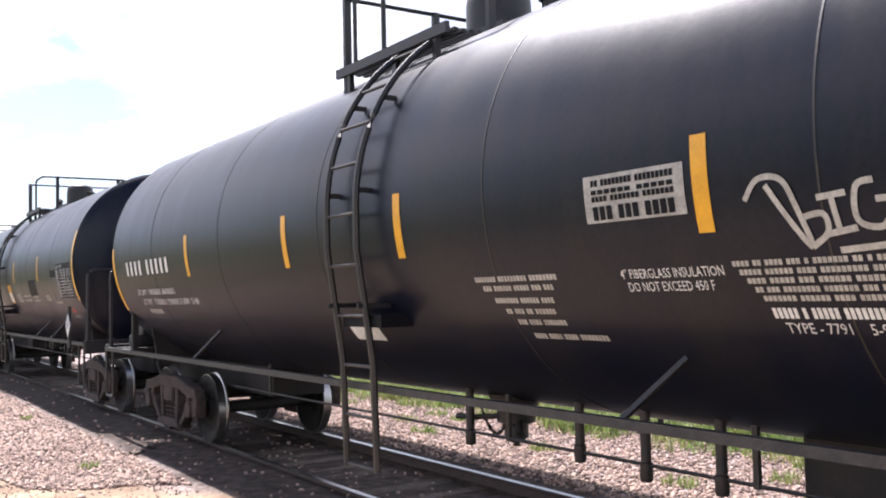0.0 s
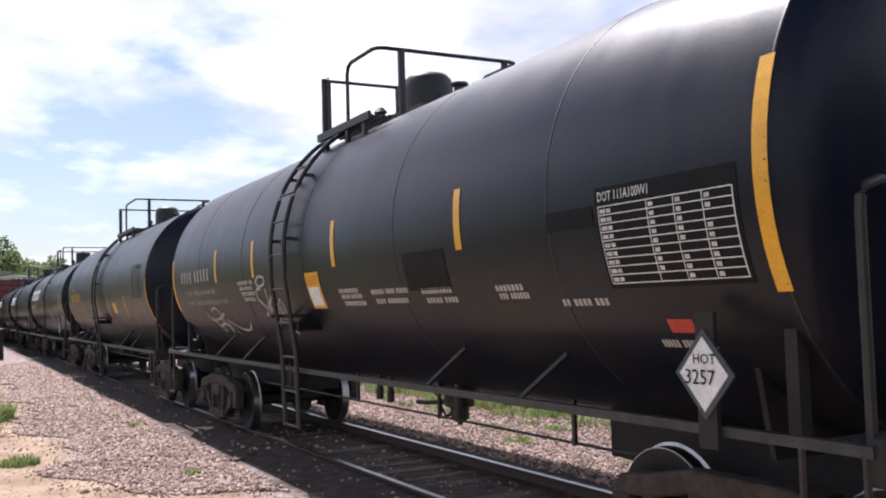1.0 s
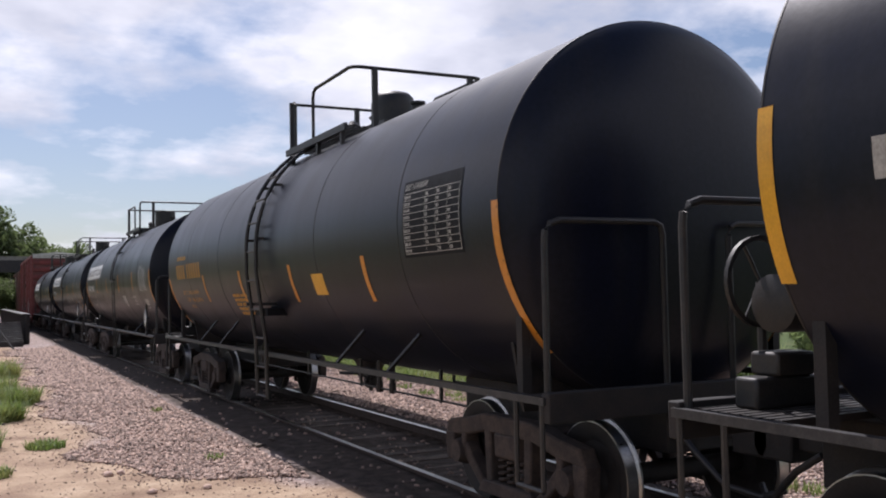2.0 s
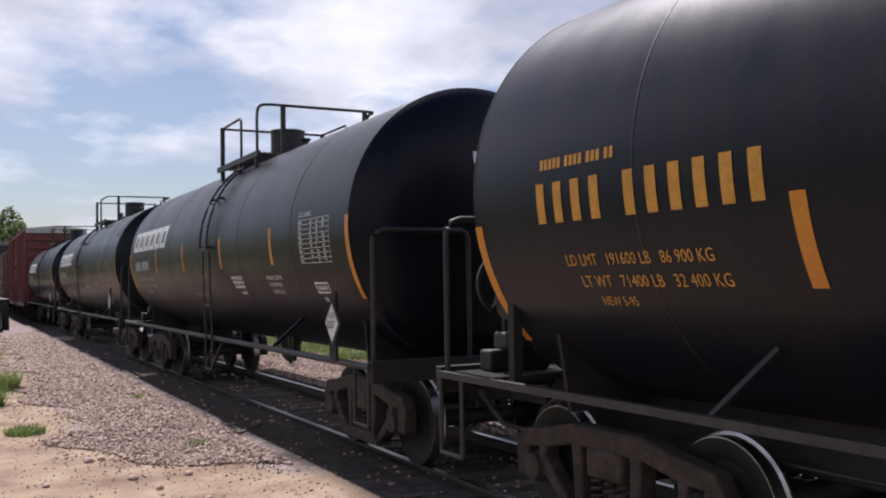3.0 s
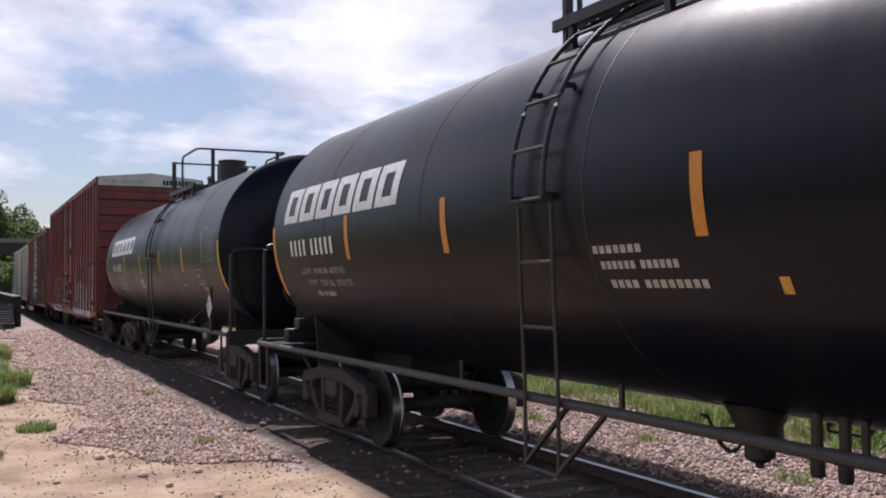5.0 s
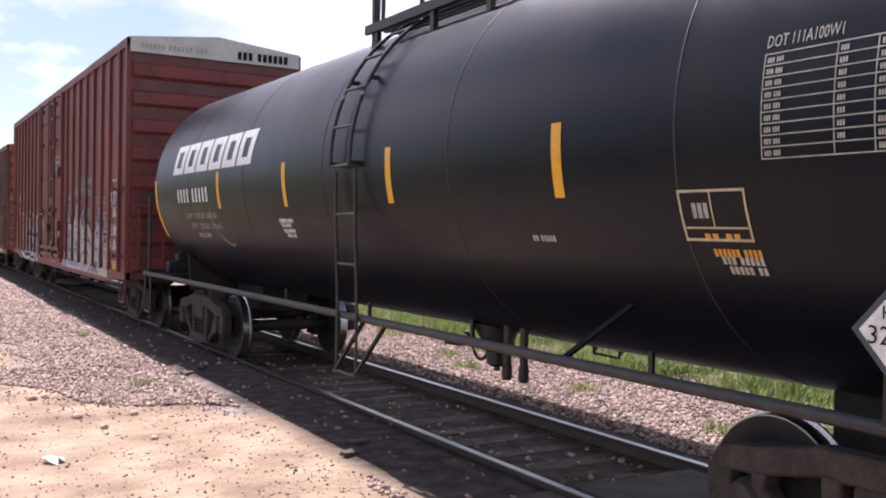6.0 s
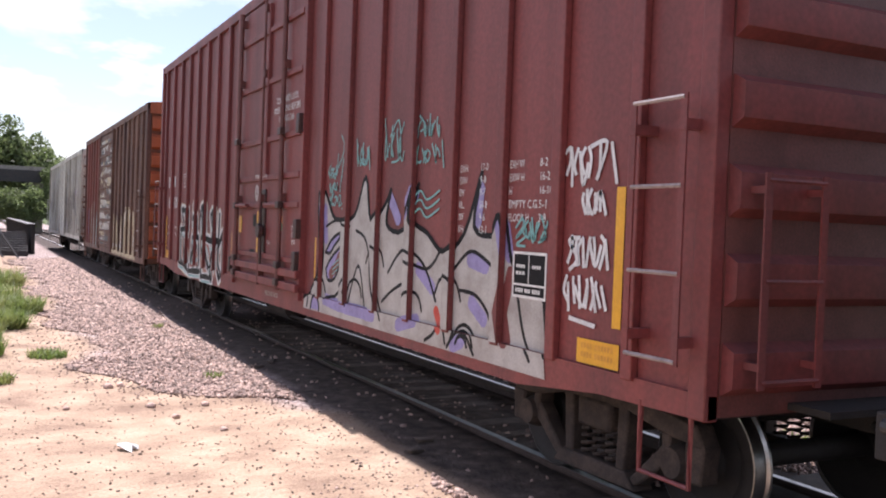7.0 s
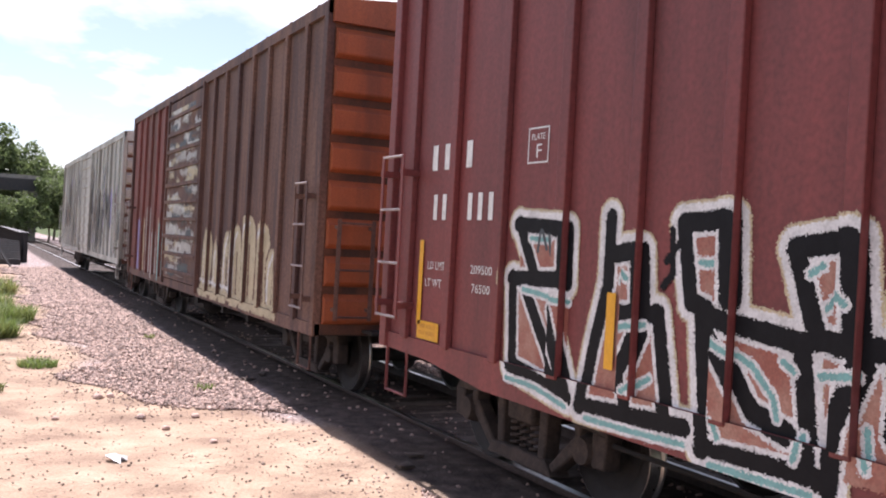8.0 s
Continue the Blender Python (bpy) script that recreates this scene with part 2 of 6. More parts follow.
def make_frame_mesh(x):
    """A cast truck side frame: arched top, two openings with the springs between."""
    bm = bmesh.new()
    top = [(-1.16, 0.6), (-1.08, 0.74), (-0.78, 0.78), (-0.4, 0.86), (0.4, 0.86), (0.78, 0.78), (1.08, 0.74), (1.16, 0.6), (0.78, 0.62), (0.4, 0.7), (-0.4, 0.7), (-0.78, 0.62)]
    w = 0.075
    prism(bm, top, x - w, x + w)
    for s in (-1, 1):
        prism(bm, [(s * 0.98, 0.36), (s * 1.14, 0.36), (s * 1.16, 0.62), (s * 0.98, 0.62)], x - w, x + w)
        prism(bm, [(s * 0.78, 0.42), (s * 0.84, 0.42), (s * 0.84, 0.64), (s * 0.74, 0.64)], x - w, x + w)
        prism(bm, [(s * 0.26, 0.2), (s * 0.36, 0.2), (s * 0.4, 0.74), (s * 0.28, 0.74)], x - w, x + w)
        prism(bm, [(s * 0.36, 0.19), (s * 0.5, 0.2), (s * 0.82, 0.44), (s * 0.82, 0.62), (s * 0.72, 0.52)], x - w * 0.9, x + w * 0.9)
    prism(bm, [(-0.5, 0.16), (0.5, 0.16), (0.4, 0.28), (-0.4, 0.28)], x - w * 1.3, x + w * 1.3)
    return bm


def truck(car, y):
    for s in (-1, 1):
        part("side_frame", make_frame_mesh(0.99 * s), M_truck, car, bevel=0.018).location = (0, y, 0)
        for dy in (-0.15, 0.0, 0.15):
            bm = bmesh.new()
            pts = [(0.99 * s + 0.055 * math.cos(a), y + dy + 0.055 * math.sin(a), 0.28 + 0.28 * a / (math.tau * 5)) for a in [i * math.tau / 8 for i in range(41)]]
            tube(bm, pts, 0.014, 5)
            part("spring", bm, M_truck, car)
        for dy in (-0.89, 0.89):
            bm = bmesh.new()
            lathe(bm, [(-0.1, 0.0), (-0.1, 0.1), (0.0, 0.13), (0.1, 0.13), (0.12, 0.1)], "x", 18, (1.0 * s, y + dy, 0.46))
            part("bearing_cap", bm, M_truck, car)
    bm = bmesh.new()
    box(bm, -1.08, 1.08, y - 0.2, y + 0.2, 0.5, 0.72)
    part("bolster", bm, M_truck, car, bevel=0.03)
    for dy in (-0.89, 0.89):
        bm = bmesh.new()
        lathe(bm, [(-0.9, 0.07), (-0.75, 0.085), (0.75, 0.085), (0.9, 0.07)], "x", 16)
        ax = part("wheelset", bm, M_wheel, car)
        ax.location = (0, y + dy, 0.457)
        WHEELSETS.append((ax, y + dy))
        for s in (-1, 1):
            bm = bmesh.new()
            lathe(bm, [(s * q, r) for q, r in ((0.84, 0.09), (0.835, 0.14), (0.79, 0.17), (0.775, 0.3), (0.815, 0.37), (0.82, 0.448), (0.69, 0.448), (0.682, 0.44), (0.684, 0.38), (0.72, 0.3), (0.74, 0.17), (0.7, 0.12), (0.69, 0.09))], "x", 40)
            part("wheel_plate", bm, M_wheel, ax)
            bm = bmesh.new()
            lathe(bm, [(s * q, r) for q, r in ((0.818, 0.44), (0.816, 0.4565), (0.72, 0.459), (0.708, 0.482), (0.69, 0.482), (0.688, 0.45))], "x", 40, cap=False)
            part("wheel_tread", bm, M_tread, ax, "polished steel tread and flange")


def coupler(car, y, s):
    """s: which end of the car, -1 or 1; y: the end of the sill."""
    bm = bmesh.new()
    box(bm, -0.07, 0.07, min(y, y + s * 0.45), max(y, y + s * 0.45), 0.8, 0.94)
    prism(bm, [(y + s * 0.4, 0.72), (y + s * 0.72, 0.72), (y + s * 0.76, 0.8), (y + s * 0.76, 0.98), (y + s * 0.72, 1.02), (y + s * 0.4, 1.02)], -0.14, 0.12)
    part("coupler", bm, M_frame, car, bevel=0.02)
    bm = bmesh.new()
    tube(bm, [(-0.3, y, 0.85), (-0.32, y + s * 0.2, 0.72), (-0.26, y + s * 0.45, 0.5), (-0.12, y + s * 0.66, 0.44), (-0.02, y + s * 0.8, 0.5)], 0.025)
    part("air_hose", bm, M_black, car, "black rubber air hose")


def arc_pt(R, zc, z, s=-1, lift=0.0):
    """The point of the tank's side at height z, lifted off the shell."""
    h = max(-1, min(1, (z - zc) / R))
    a = math.asin(h)
    return (s * (R + lift) * math.cos(a), zc + (R + lift) * math.sin(a))


def wrap(bm, polys, R, zc, s=-1, lift=0.004):
    """Lay polygons of (y, z), z measured on the arc, on the tank's side."""
    for poly in polys:
        vs = []
        for y, z in poly:
            a = (z - zc) / R
            vs.append(bm.verts.new((s * (R + lift) * math.cos(a), y, zc + (R + lift) * math.sin(a))))
        try:
            bm.faces.new(vs)
        except ValueError:
            pass


def arc_z(R, zc, z):
    return zc + R * math.asin(max(-1, min(1, (z - zc) / R)))


def strip(y0, y1, z0, z1, n=6, slant=0.0):
    out = []
    for i in range(n):
        a, b = z0 + (z1 - z0) * i / n, z0 + (z1 - z0) * (i + 1) / n
        sa, sb = slant * i / n, slant * (i + 1) / n
        out.append([(y0 + sa, a), (y1 + sa, a), (y1 + sb, b), (y0 + sb, b)])
    return out


def text_polys(text, size, y, z, flip=-1, squeeze=1.0):
    """Polygons (y, z) of built-in lettering that starts at y and reads towards flip."""
    cu = bpy.data.curves.new("lettering", "FONT")
    cu.body, cu.size, cu.resolution_u = text, size, 2
    ob = bpy.data.objects.new("lettering", cu)
    me = bpy.data.meshes.new_from_object(ob)
    out = [[(y + flip * me.vertices[v].co.x * squeeze, z + me.vertices[v].co.y) for v in p.vertices] for p in me.polygons]
    bpy.data.objects.remove(ob)
    bpy.data.meshes.remove(me)
    bpy.data.curves.remove(cu)
    return out


def word_bars(y, z, h, words, flip=-1, gap=0.35, fill=0.62):
    """A line of unreadable stencilling: one upright bar per character, y is where the line starts."""
    out, p, w = [], y, h * fill
    for n in words:
        for _ in range(n):
            a, b = p, p + flip * w * 0.72
            out.append([(a, z), (b, z), (b, z + h), (a, z + h)])
            p += flip * w
        p += flip * w * gap * 2
    return out


def stencil(car, polys, material, R, zc, name="stencil", label="", s=-1, lift=0.004):
    bm = bmesh.new()
    wrap(bm, polys, R, zc, s, lift)
    o = part(name, bm, material, car, label, 0)
    if name in ("stencil", "notice_line", "reporting_mark", "inspection_table"):
        o["kind"] = "stuff"
    return o


def logo_polys(y, z, w, h, lean):
    """Six slanted blocky outlines in a row, plain shapes."""
    out = []
    cw = w / 6
    for k in range(6):
        y0 = y - k * cw

        def P(u, v):
            return (y0 - u * cw * 0.9 - lean * v / h, z + v)
        t, th = 0.3, h * 0.22
        rects = [(0, 1, 0, th), (0, 1, h - th, h), (0, t, th, h - th), (1 - t, 1, th, h - th)]
        for a, b, c, d in rects:
            for i in range(2):
                c0, d0 = c + (d - c) * i / 2, c + (d - c) * (i + 1) / 2
                out.append([P(a, c0), P(b, c0), P(b, d0), P(a, d0)])
    return out


def tank_car(name, ynear, yfar, R, zc, label, style, paint, tape, tapes, tape_z, sill_z, ladder_y, dome_y, deck=(-0.85, 0.65, 1.6, 0.16), outlet=0.0, stubs=()):
    """ynear, yfar: where the shell ends and the heads begin. Local y is measured from the car's middle."""
    ynear, yfar, ladder_y, dome_y = Y(ynear), Y(yfar), Y(ladder_y), Y(dome_y)
    tapes, outlet = [Y(y) for y in tapes], Y(outlet)
    mid = (ynear + yfar) / 2
    L = (yfar - ynear) / 2 + 0.03
    car = car_empty(name, mid, label, "tank car", "black tank cars of the train")
    bm = bmesh.new()
    head = [(0.52, 0.0), (0.515, 0.3), (0.47, 0.7), (0.39, 1.0), (0.29, 1.22), (0.17, 1.38), (0.07, 1.47), (0.0, 1.5)]
    prof = [(-L - d * 0.62, max(r * R / 1.5, 0.01)) for d, r in head]
    rings = [-L * 0.72, -L * 0.36, 0.0, L * 0.36, L * 0.72]
    prof += [(L + d * 0.62, max(r * R / 1.5, 0.01)) for d, r in head[::-1]]
    lathe(bm, prof, "y", 96, (0, 0, zc))
    shell = part("tank_shell", bm, paint, car, smooth=0.5)
    for y in rings + [-L, L]:
        bm = bmesh.new()
        lathe(bm, [(y - 0.009, R - 0.01), (y - 0.006, R + 0.003), (y + 0.006, R + 0.003), (y + 0.009, R - 0.01)], "y", 96, (0, 0, zc), False)
        part("weld_seam", bm, M_black, shell)
    # reflective tape
    for side in (-1, 1):
        for y in tapes:
            z0, z1 = (arc_z(R, zc, q) for q in tape_z)
            stencil(car, strip(y - mid - 0.05, y - mid + 0.05, z0, z1), tape, R, zc, "reflective_strip", "", side)
        for y in (ynear, yfar):
            z0, z1 = arc_z(R, zc, tape_z[0] - 0.41), arc_z(R, zc, tape_z[1] + (0.3 if style == "plain" and y == ynear else 0.0))
            stencil(car, strip(y - mid - 0.05, y - mid + 0.05, z0, z1, 10), tape, R, zc, "reflective_strip", "", side)
    # side sills, end platforms and stub sills
    ends = {-1: L + 0.46, 1: L + 0.84}
    for s in (-1, 1):
        bm = bmesh.new()
        if style == "plain":
            box(bm, s * 1.46, s * 1.52, -ends[-1], ends[1], sill_z - 0.03, sill_z + 0.025)
        else:
            tube(bm, [(s * 1.5, -ends[-1], sill_z), (s * 1.5, ends[1], sill_z)], 0.036, 10)
        part("side_sill", bm, M_sill, car)
        for q in (-1, 1):
            yy = q * (L - 0.15)
            bm = bmesh.new()
            prism(bm, [(yy - q * 0.0, sill_z), (yy + q * 0.08, sill_z), (yy + q * 0.08, zc - 0.7), (yy, zc - 0.7)], s * 1.28, s * 1.36)
            if style == "plain":
                part("saddle_post", bm, M_frame, car)
            else:
                bm.free()
            for k in ((0.53,) if mid < 10 else (0.42, 0.64) if style == "plain" else (0.58,) if q < 0 else ()):
                bm = bmesh.new()
                x, z = arc_pt(R, zc, zc - 1.05, s)
                bar(bm, (s * 1.46, q * L * k + 0.1, sill_z), (x, q * L * k - 0.18, z), 0.034, 0.03)
                part("brace", bm, M_black if style == "plain" else M_tank, car)
    for q in (-1, 1):
        e = ends[q]
        y0, y1 = sorted((q * (L - (2.9 if style == "plain" else 1.7)), q * (e - 0.05)))
        bm = bmesh.new()
        box(bm, -0.36, 0.36, y0, y1, 0.66, max(1.12, zc - R + 0.1))
        part("stub_sill", bm, M_frame, car, bevel=0.015)
        y0, y1 = sorted((q * (L + 0.12), q * e))
        n, deck_part = 9, None
        for i in range(n):
            a = y0 + (y1 - y0) * i / n
            bm = bmesh.new()
            box(bm, -1.4, 1.4, a, a + (y1 - y0) / n * 0.62, sill_z - 0.02, sill_z + 0.02)
            plank = part("grating_bar" if deck_part else "end_platform", bm, M_frame, deck_part or car, smooth=0)
            deck_part = deck_part or plank
        bm = bmesh.new()
        box(bm, -1.5, 1.5, q * e - 0.05, q * e + 0.05, sill_z - 0.16, sill_z + 0.06)
        part("end_beam", bm, M_frame, car, bevel=0.01)
        # saddle plates between sill and tank
        bm = bmesh.new()
        yy = q * (L - 0.5)
        ang = [math.radians(a) for a in range(-40, -141, -10)]
        ring = [((R - 0.03) * math.cos(a), zc + (R - 0.03) * math.sin(a)) for a in ang]
        va = [bm.verts.new((x, yy - 0.02, z)) for x, z in [(1.1, sill_z - 0.2)] + ring + [(-1.1, sill_z - 0.2)]]
        vb = [bm.verts.new((v.co.x, yy + 0.02, v.co.z)) for v in va]
        bm.faces.new(va)
        bm.faces.new(vb[::-1])
        for i in range(len(va)):
            j = (i + 1) % len(va)
            bm.faces.new((va[i], vb[i], vb[j], va[j]))
        part("saddle_plate", bm, M_frame, car)
        # handrail arches over the end platform
        for s in (-1, 1):
            bm = bmesh.new()
            a = q * (e - 0.06)
            pts = [(s * 1.44, a, sill_z), (s * 1.44, a, 2.3), (s * 1.43, a, 2.38), (s * 1.39, a, 2.43), (s * 1.3, a, 2.46), (s * 0.9, a, 2.46), (s * 0.42, a, 2.46), (s * 0.36, a, 2.43), (s * 0.34, a, 2.36), (s * 0.34, a, sill_z)]
            tube(bm, pts, 0.026)
            part("end_handrail", bm, M_black, car)
            bm = bmesh.new()
            for dy in (0.0, 0.36):
                tube(bm, [(s * 1.5, q * (e - 0.05 - dy), sill_z), (s * 1.5, q * (e - 0.05 - dy), 0.5)], 0.02, 6)
            tube(bm, [(s * 1.5, q * (e - 0.05), 0.5), (s * 1.5, q * (e - 0.41), 0.5)], 0.022, 6)
            part("stirrup_step", bm, M_black, car)
        coupler(car, q * e, q)
        truck(car, q * (L - 0.85))
    # brake gear on the near platform and far one
    bm = bmesh.new()
    lathe(bm, [(-0.3, 0.12), (-0.28, 0.17), (0.2, 0.17), (0.24, 0.1)], "x", 18, (-0.75, L + 0.5, sill_z + 0.62))
    part("brake_cylinder", bm, M_black, car)
    bm = bmesh.new()
    lathe(bm, [(-0.015, 0.25), (-0.015, 0.28), (0.015, 0.28), (0.015, 0.25)], "y", 24, (-0.9, ends[1] - 0.12, sill_z + 0.75), False)
    for k in range(3):
        tube(bm, [(-0.9, ends[1] - 0.12, sill_z + 0.75), (-0.9 + 0.26 * math.cos(k * 2.09), ends[1] - 0.12, sill_z + 0.75 + 0.26 * math.sin(k * 2.09))], 0.012, 6)
    tube(bm, [(-0.9, ends[1] - 0.12, sill_z), (-0.9, ends[1] - 0.12, sill_z + 0.75)], 0.03)
    part("brake_wheel", bm, M_black, car)
    bm = bmesh.new()
    box(bm, -1.2, -0.6, L + 0.48, L + 0.66, sill_z + 0.02, sill_z + 0.2)
    box(bm, -1.05, -0.75, L + 0.46, L + 0.68, sill_z + 0.2, sill_z + 0.34)
    part("brake_valve", bm, M_black, car, bevel=0.02)
    # dome, lid, valves and top platform
    dy, top = dome_y - mid, zc + R
    bm = bmesh.new()
    if style == "plain":
        lathe(bm, [(-0.1, 0.3), (0.34, 0.3), (0.44, 0.285), (0.5, 0.23), (0.53, 0.12), (0.535, 0.01)], "z", 32, (0, dy, top))
    else:
        lathe(bm, [(-0.1, 0.29), (0.46, 0.29), (0.47, 0.3), (0.5, 0.3), (0.505, 0.27), (0.505, 0.01)], "z", 32, (0, dy, top))
    part("manway_dome", bm, M_black, car)
    for oy, hh in ((0.62, 0.22), (0.85, 0.3), (-0.6, 0.24)):
        bm = bmesh.new()
        lathe(bm, [(-0.05, 0.07), (hh, 0.07), (hh + 0.02, 0.1), (hh + 0.05, 0.1), (hh + 0.06, 0.03)], "z", 14, (0.1, dy + oy, top))
        part("safety_valve", bm, M_black, car)
    pz = top - 0.1
    n0, n1, n2 = (dy + q for q in deck[:3])
    back = deck[3] if len(deck) > 3 else 0.16
    rz = top + 0.62
    for s in (-1, 1):
        bm = bmesh.new()
        for i in range(5):
            x = 0.6 + i * 0.08
            box(bm, *sorted((s * x, s * (x + 0.045))), n0 + 0.15, n2 + 0.08, pz - 0.03, pz)
        part("top_platform", bm, M_black, car, smooth=0)
        bm = bmesh.new()
        box(bm, *sorted((s * 0.96, s * 1.0)), n0 + 0.1, n2 + 0.12, pz - 0.07, pz + 0.02)
        part("toe_board", bm, M_black, car, smooth=0)
        for y in (n0 + 0.3, (n0 + n2) / 2, n2 - 0.1):
            bm = bmesh.new()
            box(bm, *sorted((s * 0.93, s * 0.98)), y - 0.03, y + 0.03, zc + math.sqrt(R * R - 0.94) - 0.03, pz)
            part("deck_bracket", bm, M_black, car)
    bm = bmesh.new()
    g = 0.93
    half = [(g, n1, pz), (g, n1, rz - 0.12), (g, n1 - 0.03, rz - 0.04), (g, n1 - 0.12, rz), (g, n0 + 0.1, rz), (g - 0.03, n0 + 0.03, rz), (g - 0.1, n0, rz)]
    tube(bm, [(-x, y, z) for x, y, z in half] + half[::-1], 0.024)
    part("handrail", bm, M_black, car)
    bm = bmesh.new()
    half = [(g, n2 - back, pz), (g, n2 - back, rz - 0.06), (g, n2 - back + 0.05, rz - 0.02), (g, n2 - 0.06, rz - 0.02), (g - 0.03, n2, rz - 0.02)]
    tube(bm, [(-x, y, z) for x, y, z in half] + half[::-1], 0.022)
    part("handrail", bm, M_black, car)
    for x, y in ((-0.62, n0), (0.75, n0), (-0.93, n2), (0.93, n2), (0.1, n2)):
        bm = bmesh.new()
        box(bm, x - 0.035, x + 0.035, y - 0.025, y + 0.025, zc + math.sqrt(R * R - x * x) - 0.03, rz)
        part("rail_post", bm, M_black, car)
    for s in (-1, 1):
        bm = bmesh.new()
        bar(bm, (s * 0.3, dy - 0.5, top + 0.02), (s * 0.3, dy + 1.2, top + 0.05), 0.1, 0.06)
        lathe(bm, [(0.0, 0.06), (0.14, 0.06), (0.16, 0.09), (0.22, 0.04)], "z", 10, (s * 0.3, dy + 0.75, top + 0.02))
        part("top_fitting", bm, M_black, car)
    # ladders
    ly = ladder_y - mid
    for s in (-1, 1):
        lift, half_w, foot = (0.11, 0.25, 0.55) if style == "plain" else (0.08, 0.21, 0.6)
        thick = 0.024 if style == "plain" else 0.015
        for w in (-half_w, half_w):
            bm = bmesh.new()
            pts = [(s * (R + lift) * math.cos(a), ly + w, zc + (R + lift) * math.sin(a)) for a in [radians(d) for d in range(62, 1, -4)]]
            if style == "plain":
                pts += [(s * (R + lift), ly + w, zc - 0.3), (s * 1.58, ly + w, sill_z + 0.2), (s * 1.56, ly + w, foot)]
            else:
                pts += [(s * (R + lift), ly + w, 2.5)]
            tube(bm, pts, thick + 0.004, 6)
            part("ladder_stringer", bm, M_black, car)
            if style != "plain":  # the lower length is a ladder of its own, set closer to the shell
                bm = bmesh.new()
                tube(bm, [(s * (R + 0.05), ly + w - 0.06, 2.46), (s * (R + 0.04), ly + w - 0.06, 2.0), (s * 1.55, ly + w - 0.06, sill_z + 0.1), (s * 1.55, ly + w - 0.06, foot)], thick, 6)
                part("ladder_stringer", bm, M_black, car)
        rungs = []
        zz = foot + 0.02
        while zz < zc + R * 0.9:
            h = zz - zc
            x = float(np.interp(zz, (foot, sill_z + 0.2, zc - 0.3, zc), (1.56, 1.58, R + lift, R + lift))) if h <= 0 else (R + lift) * math.sqrt(max(0.02, 1 - (h / (R + lift)) ** 2))
            rungs.append((x, zz, 0.0))
            zz += 0.4 if h <= 0.2 else 0.33
        if style != "plain":
            rungs = [((R + lift) * math.sqrt(1 - ((z - zc) / (R + lift)) ** 2), z, 0.0) for z in (2.5, 2.86, 3.22, 3.54, 3.8)] + [(R + 0.04, 2.06, -0.06), (1.56, 1.6, -0.06), (1.55, foot, -0.06)]
        for x, z, dy_ in rungs:
            bm = bmesh.new()
            tube(bm, [(s * x, ly + dy_ - half_w, z), (s * x, ly + dy_ + half_w, z)], 0.015, 6)
            part("rung", bm, M_black, car)
        for z in ((zc - 0.75, zc + 0.15, zc + 0.9) if style == "plain" else (2.52, 3.3)):
            x, _ = arc_pt(R, zc, z, s)
            for w in (-half_w, half_w):
                xo = s * (R + lift) if z <= zc else s * (R + lift) * math.sqrt(1 - ((z - zc) / (R + lift)) ** 2)
                bm = bmesh.new()
                box(bm, min(x, xo), max(x, xo), ly + w - 0.012, ly + w + 0.012, z - 0.02, z + 0.02)
                part("ladder_bracket", bm, M_black, car)
        if style == "plain":  # stand-off block low on the shell, black and lengthened to stand for its shadow
            x, _ = arc_pt(R, zc, 1.72, s)
            bm = bmesh.new()
            box(bm, *sorted((s * 1.2, s * 1.6)), ly - 0.42, ly + 0.2, 1.68, 1.78)
            part("ladder_bracket", bm, M_gblack, car)
        else:
            bm = bmesh.new()
            for w in (-half_w, half_w):
                bar(bm, (s * 1.55, ly + w - 0.06, foot + 0.02), (s * 1.5, ly + w - 0.55, sill_z), 0.035, 0.025)
            part("ladder_brace", bm, M_black, car)
    # bottom outlet with its handle, coil pipe ends and brake rod
    belly = zc - R
    oy = outlet - mid
    bm = bmesh.new()
    lathe(bm, [(-0.3, 0.06), (-0.27, 0.1), (-0.16, 0.1), (-0.14, 0.16), (-0.05, 0.16), (0.1, 0.24)], "z", 20, (-0.35, oy, belly))
    tube(bm, [(-0.35, oy, belly - 0.28), (-0.35, oy, belly - 0.34)], 0.03, 8)
    valve = part("outlet_valve", bm, M_black, car)
    bm = bmesh.new()
    tube(bm, [(-0.4, oy + 0.1, belly - 0.1), (-0.55, oy + 0.35, belly - 0.12), (-0.6, oy + 0.5, belly - 0.12)], 0.024, 8)
    tube(bm, [(-0.4, oy - 0.1, belly - 0.12), (-0.5, oy - 0.25, belly - 0.2)], 0.03, 8)
    part("valve_handle", bm, M_black, valve)
    bm = bmesh.new()
    for k in range(14):  # sagging chain of the outlet cap
        t0, t1 = k / 14, (k + 1) / 14
        tube(bm, [(-0.36, oy + 0.05 + 0.5 * q, belly - 0.05 - 0.22 * math.sin(math.pi * min(1, q * 1.15))) for q in (t0, t1)], 0.012 if k % 2 else 0.018, 5)
    part("cap_chain", bm, M_black, valve)
    for y, z in stubs:
        y = Y(y) - mid
        bm = bmesh.new()
        lathe(bm, [(0.0, 0.038), (0.02, 0.045), (0.12, 0.045), (0.13, 0.036), (belly - z + 0.2, 0.036)], "z", 12, (-0.6, y, z))
        part("coil_pipe_end", bm, M_black, car)
    rod = 0.77 if style == "plain" else 0.9
    bm = bmesh.new()
    tube(bm, [(-0.6, -L + 1.6, rod), (-0.6, L - 1.6, rod)], 0.013, 6)
    part("brake_rod", bm, M_black, car)
    low = zc - math.sqrt(R * R - 0.36)
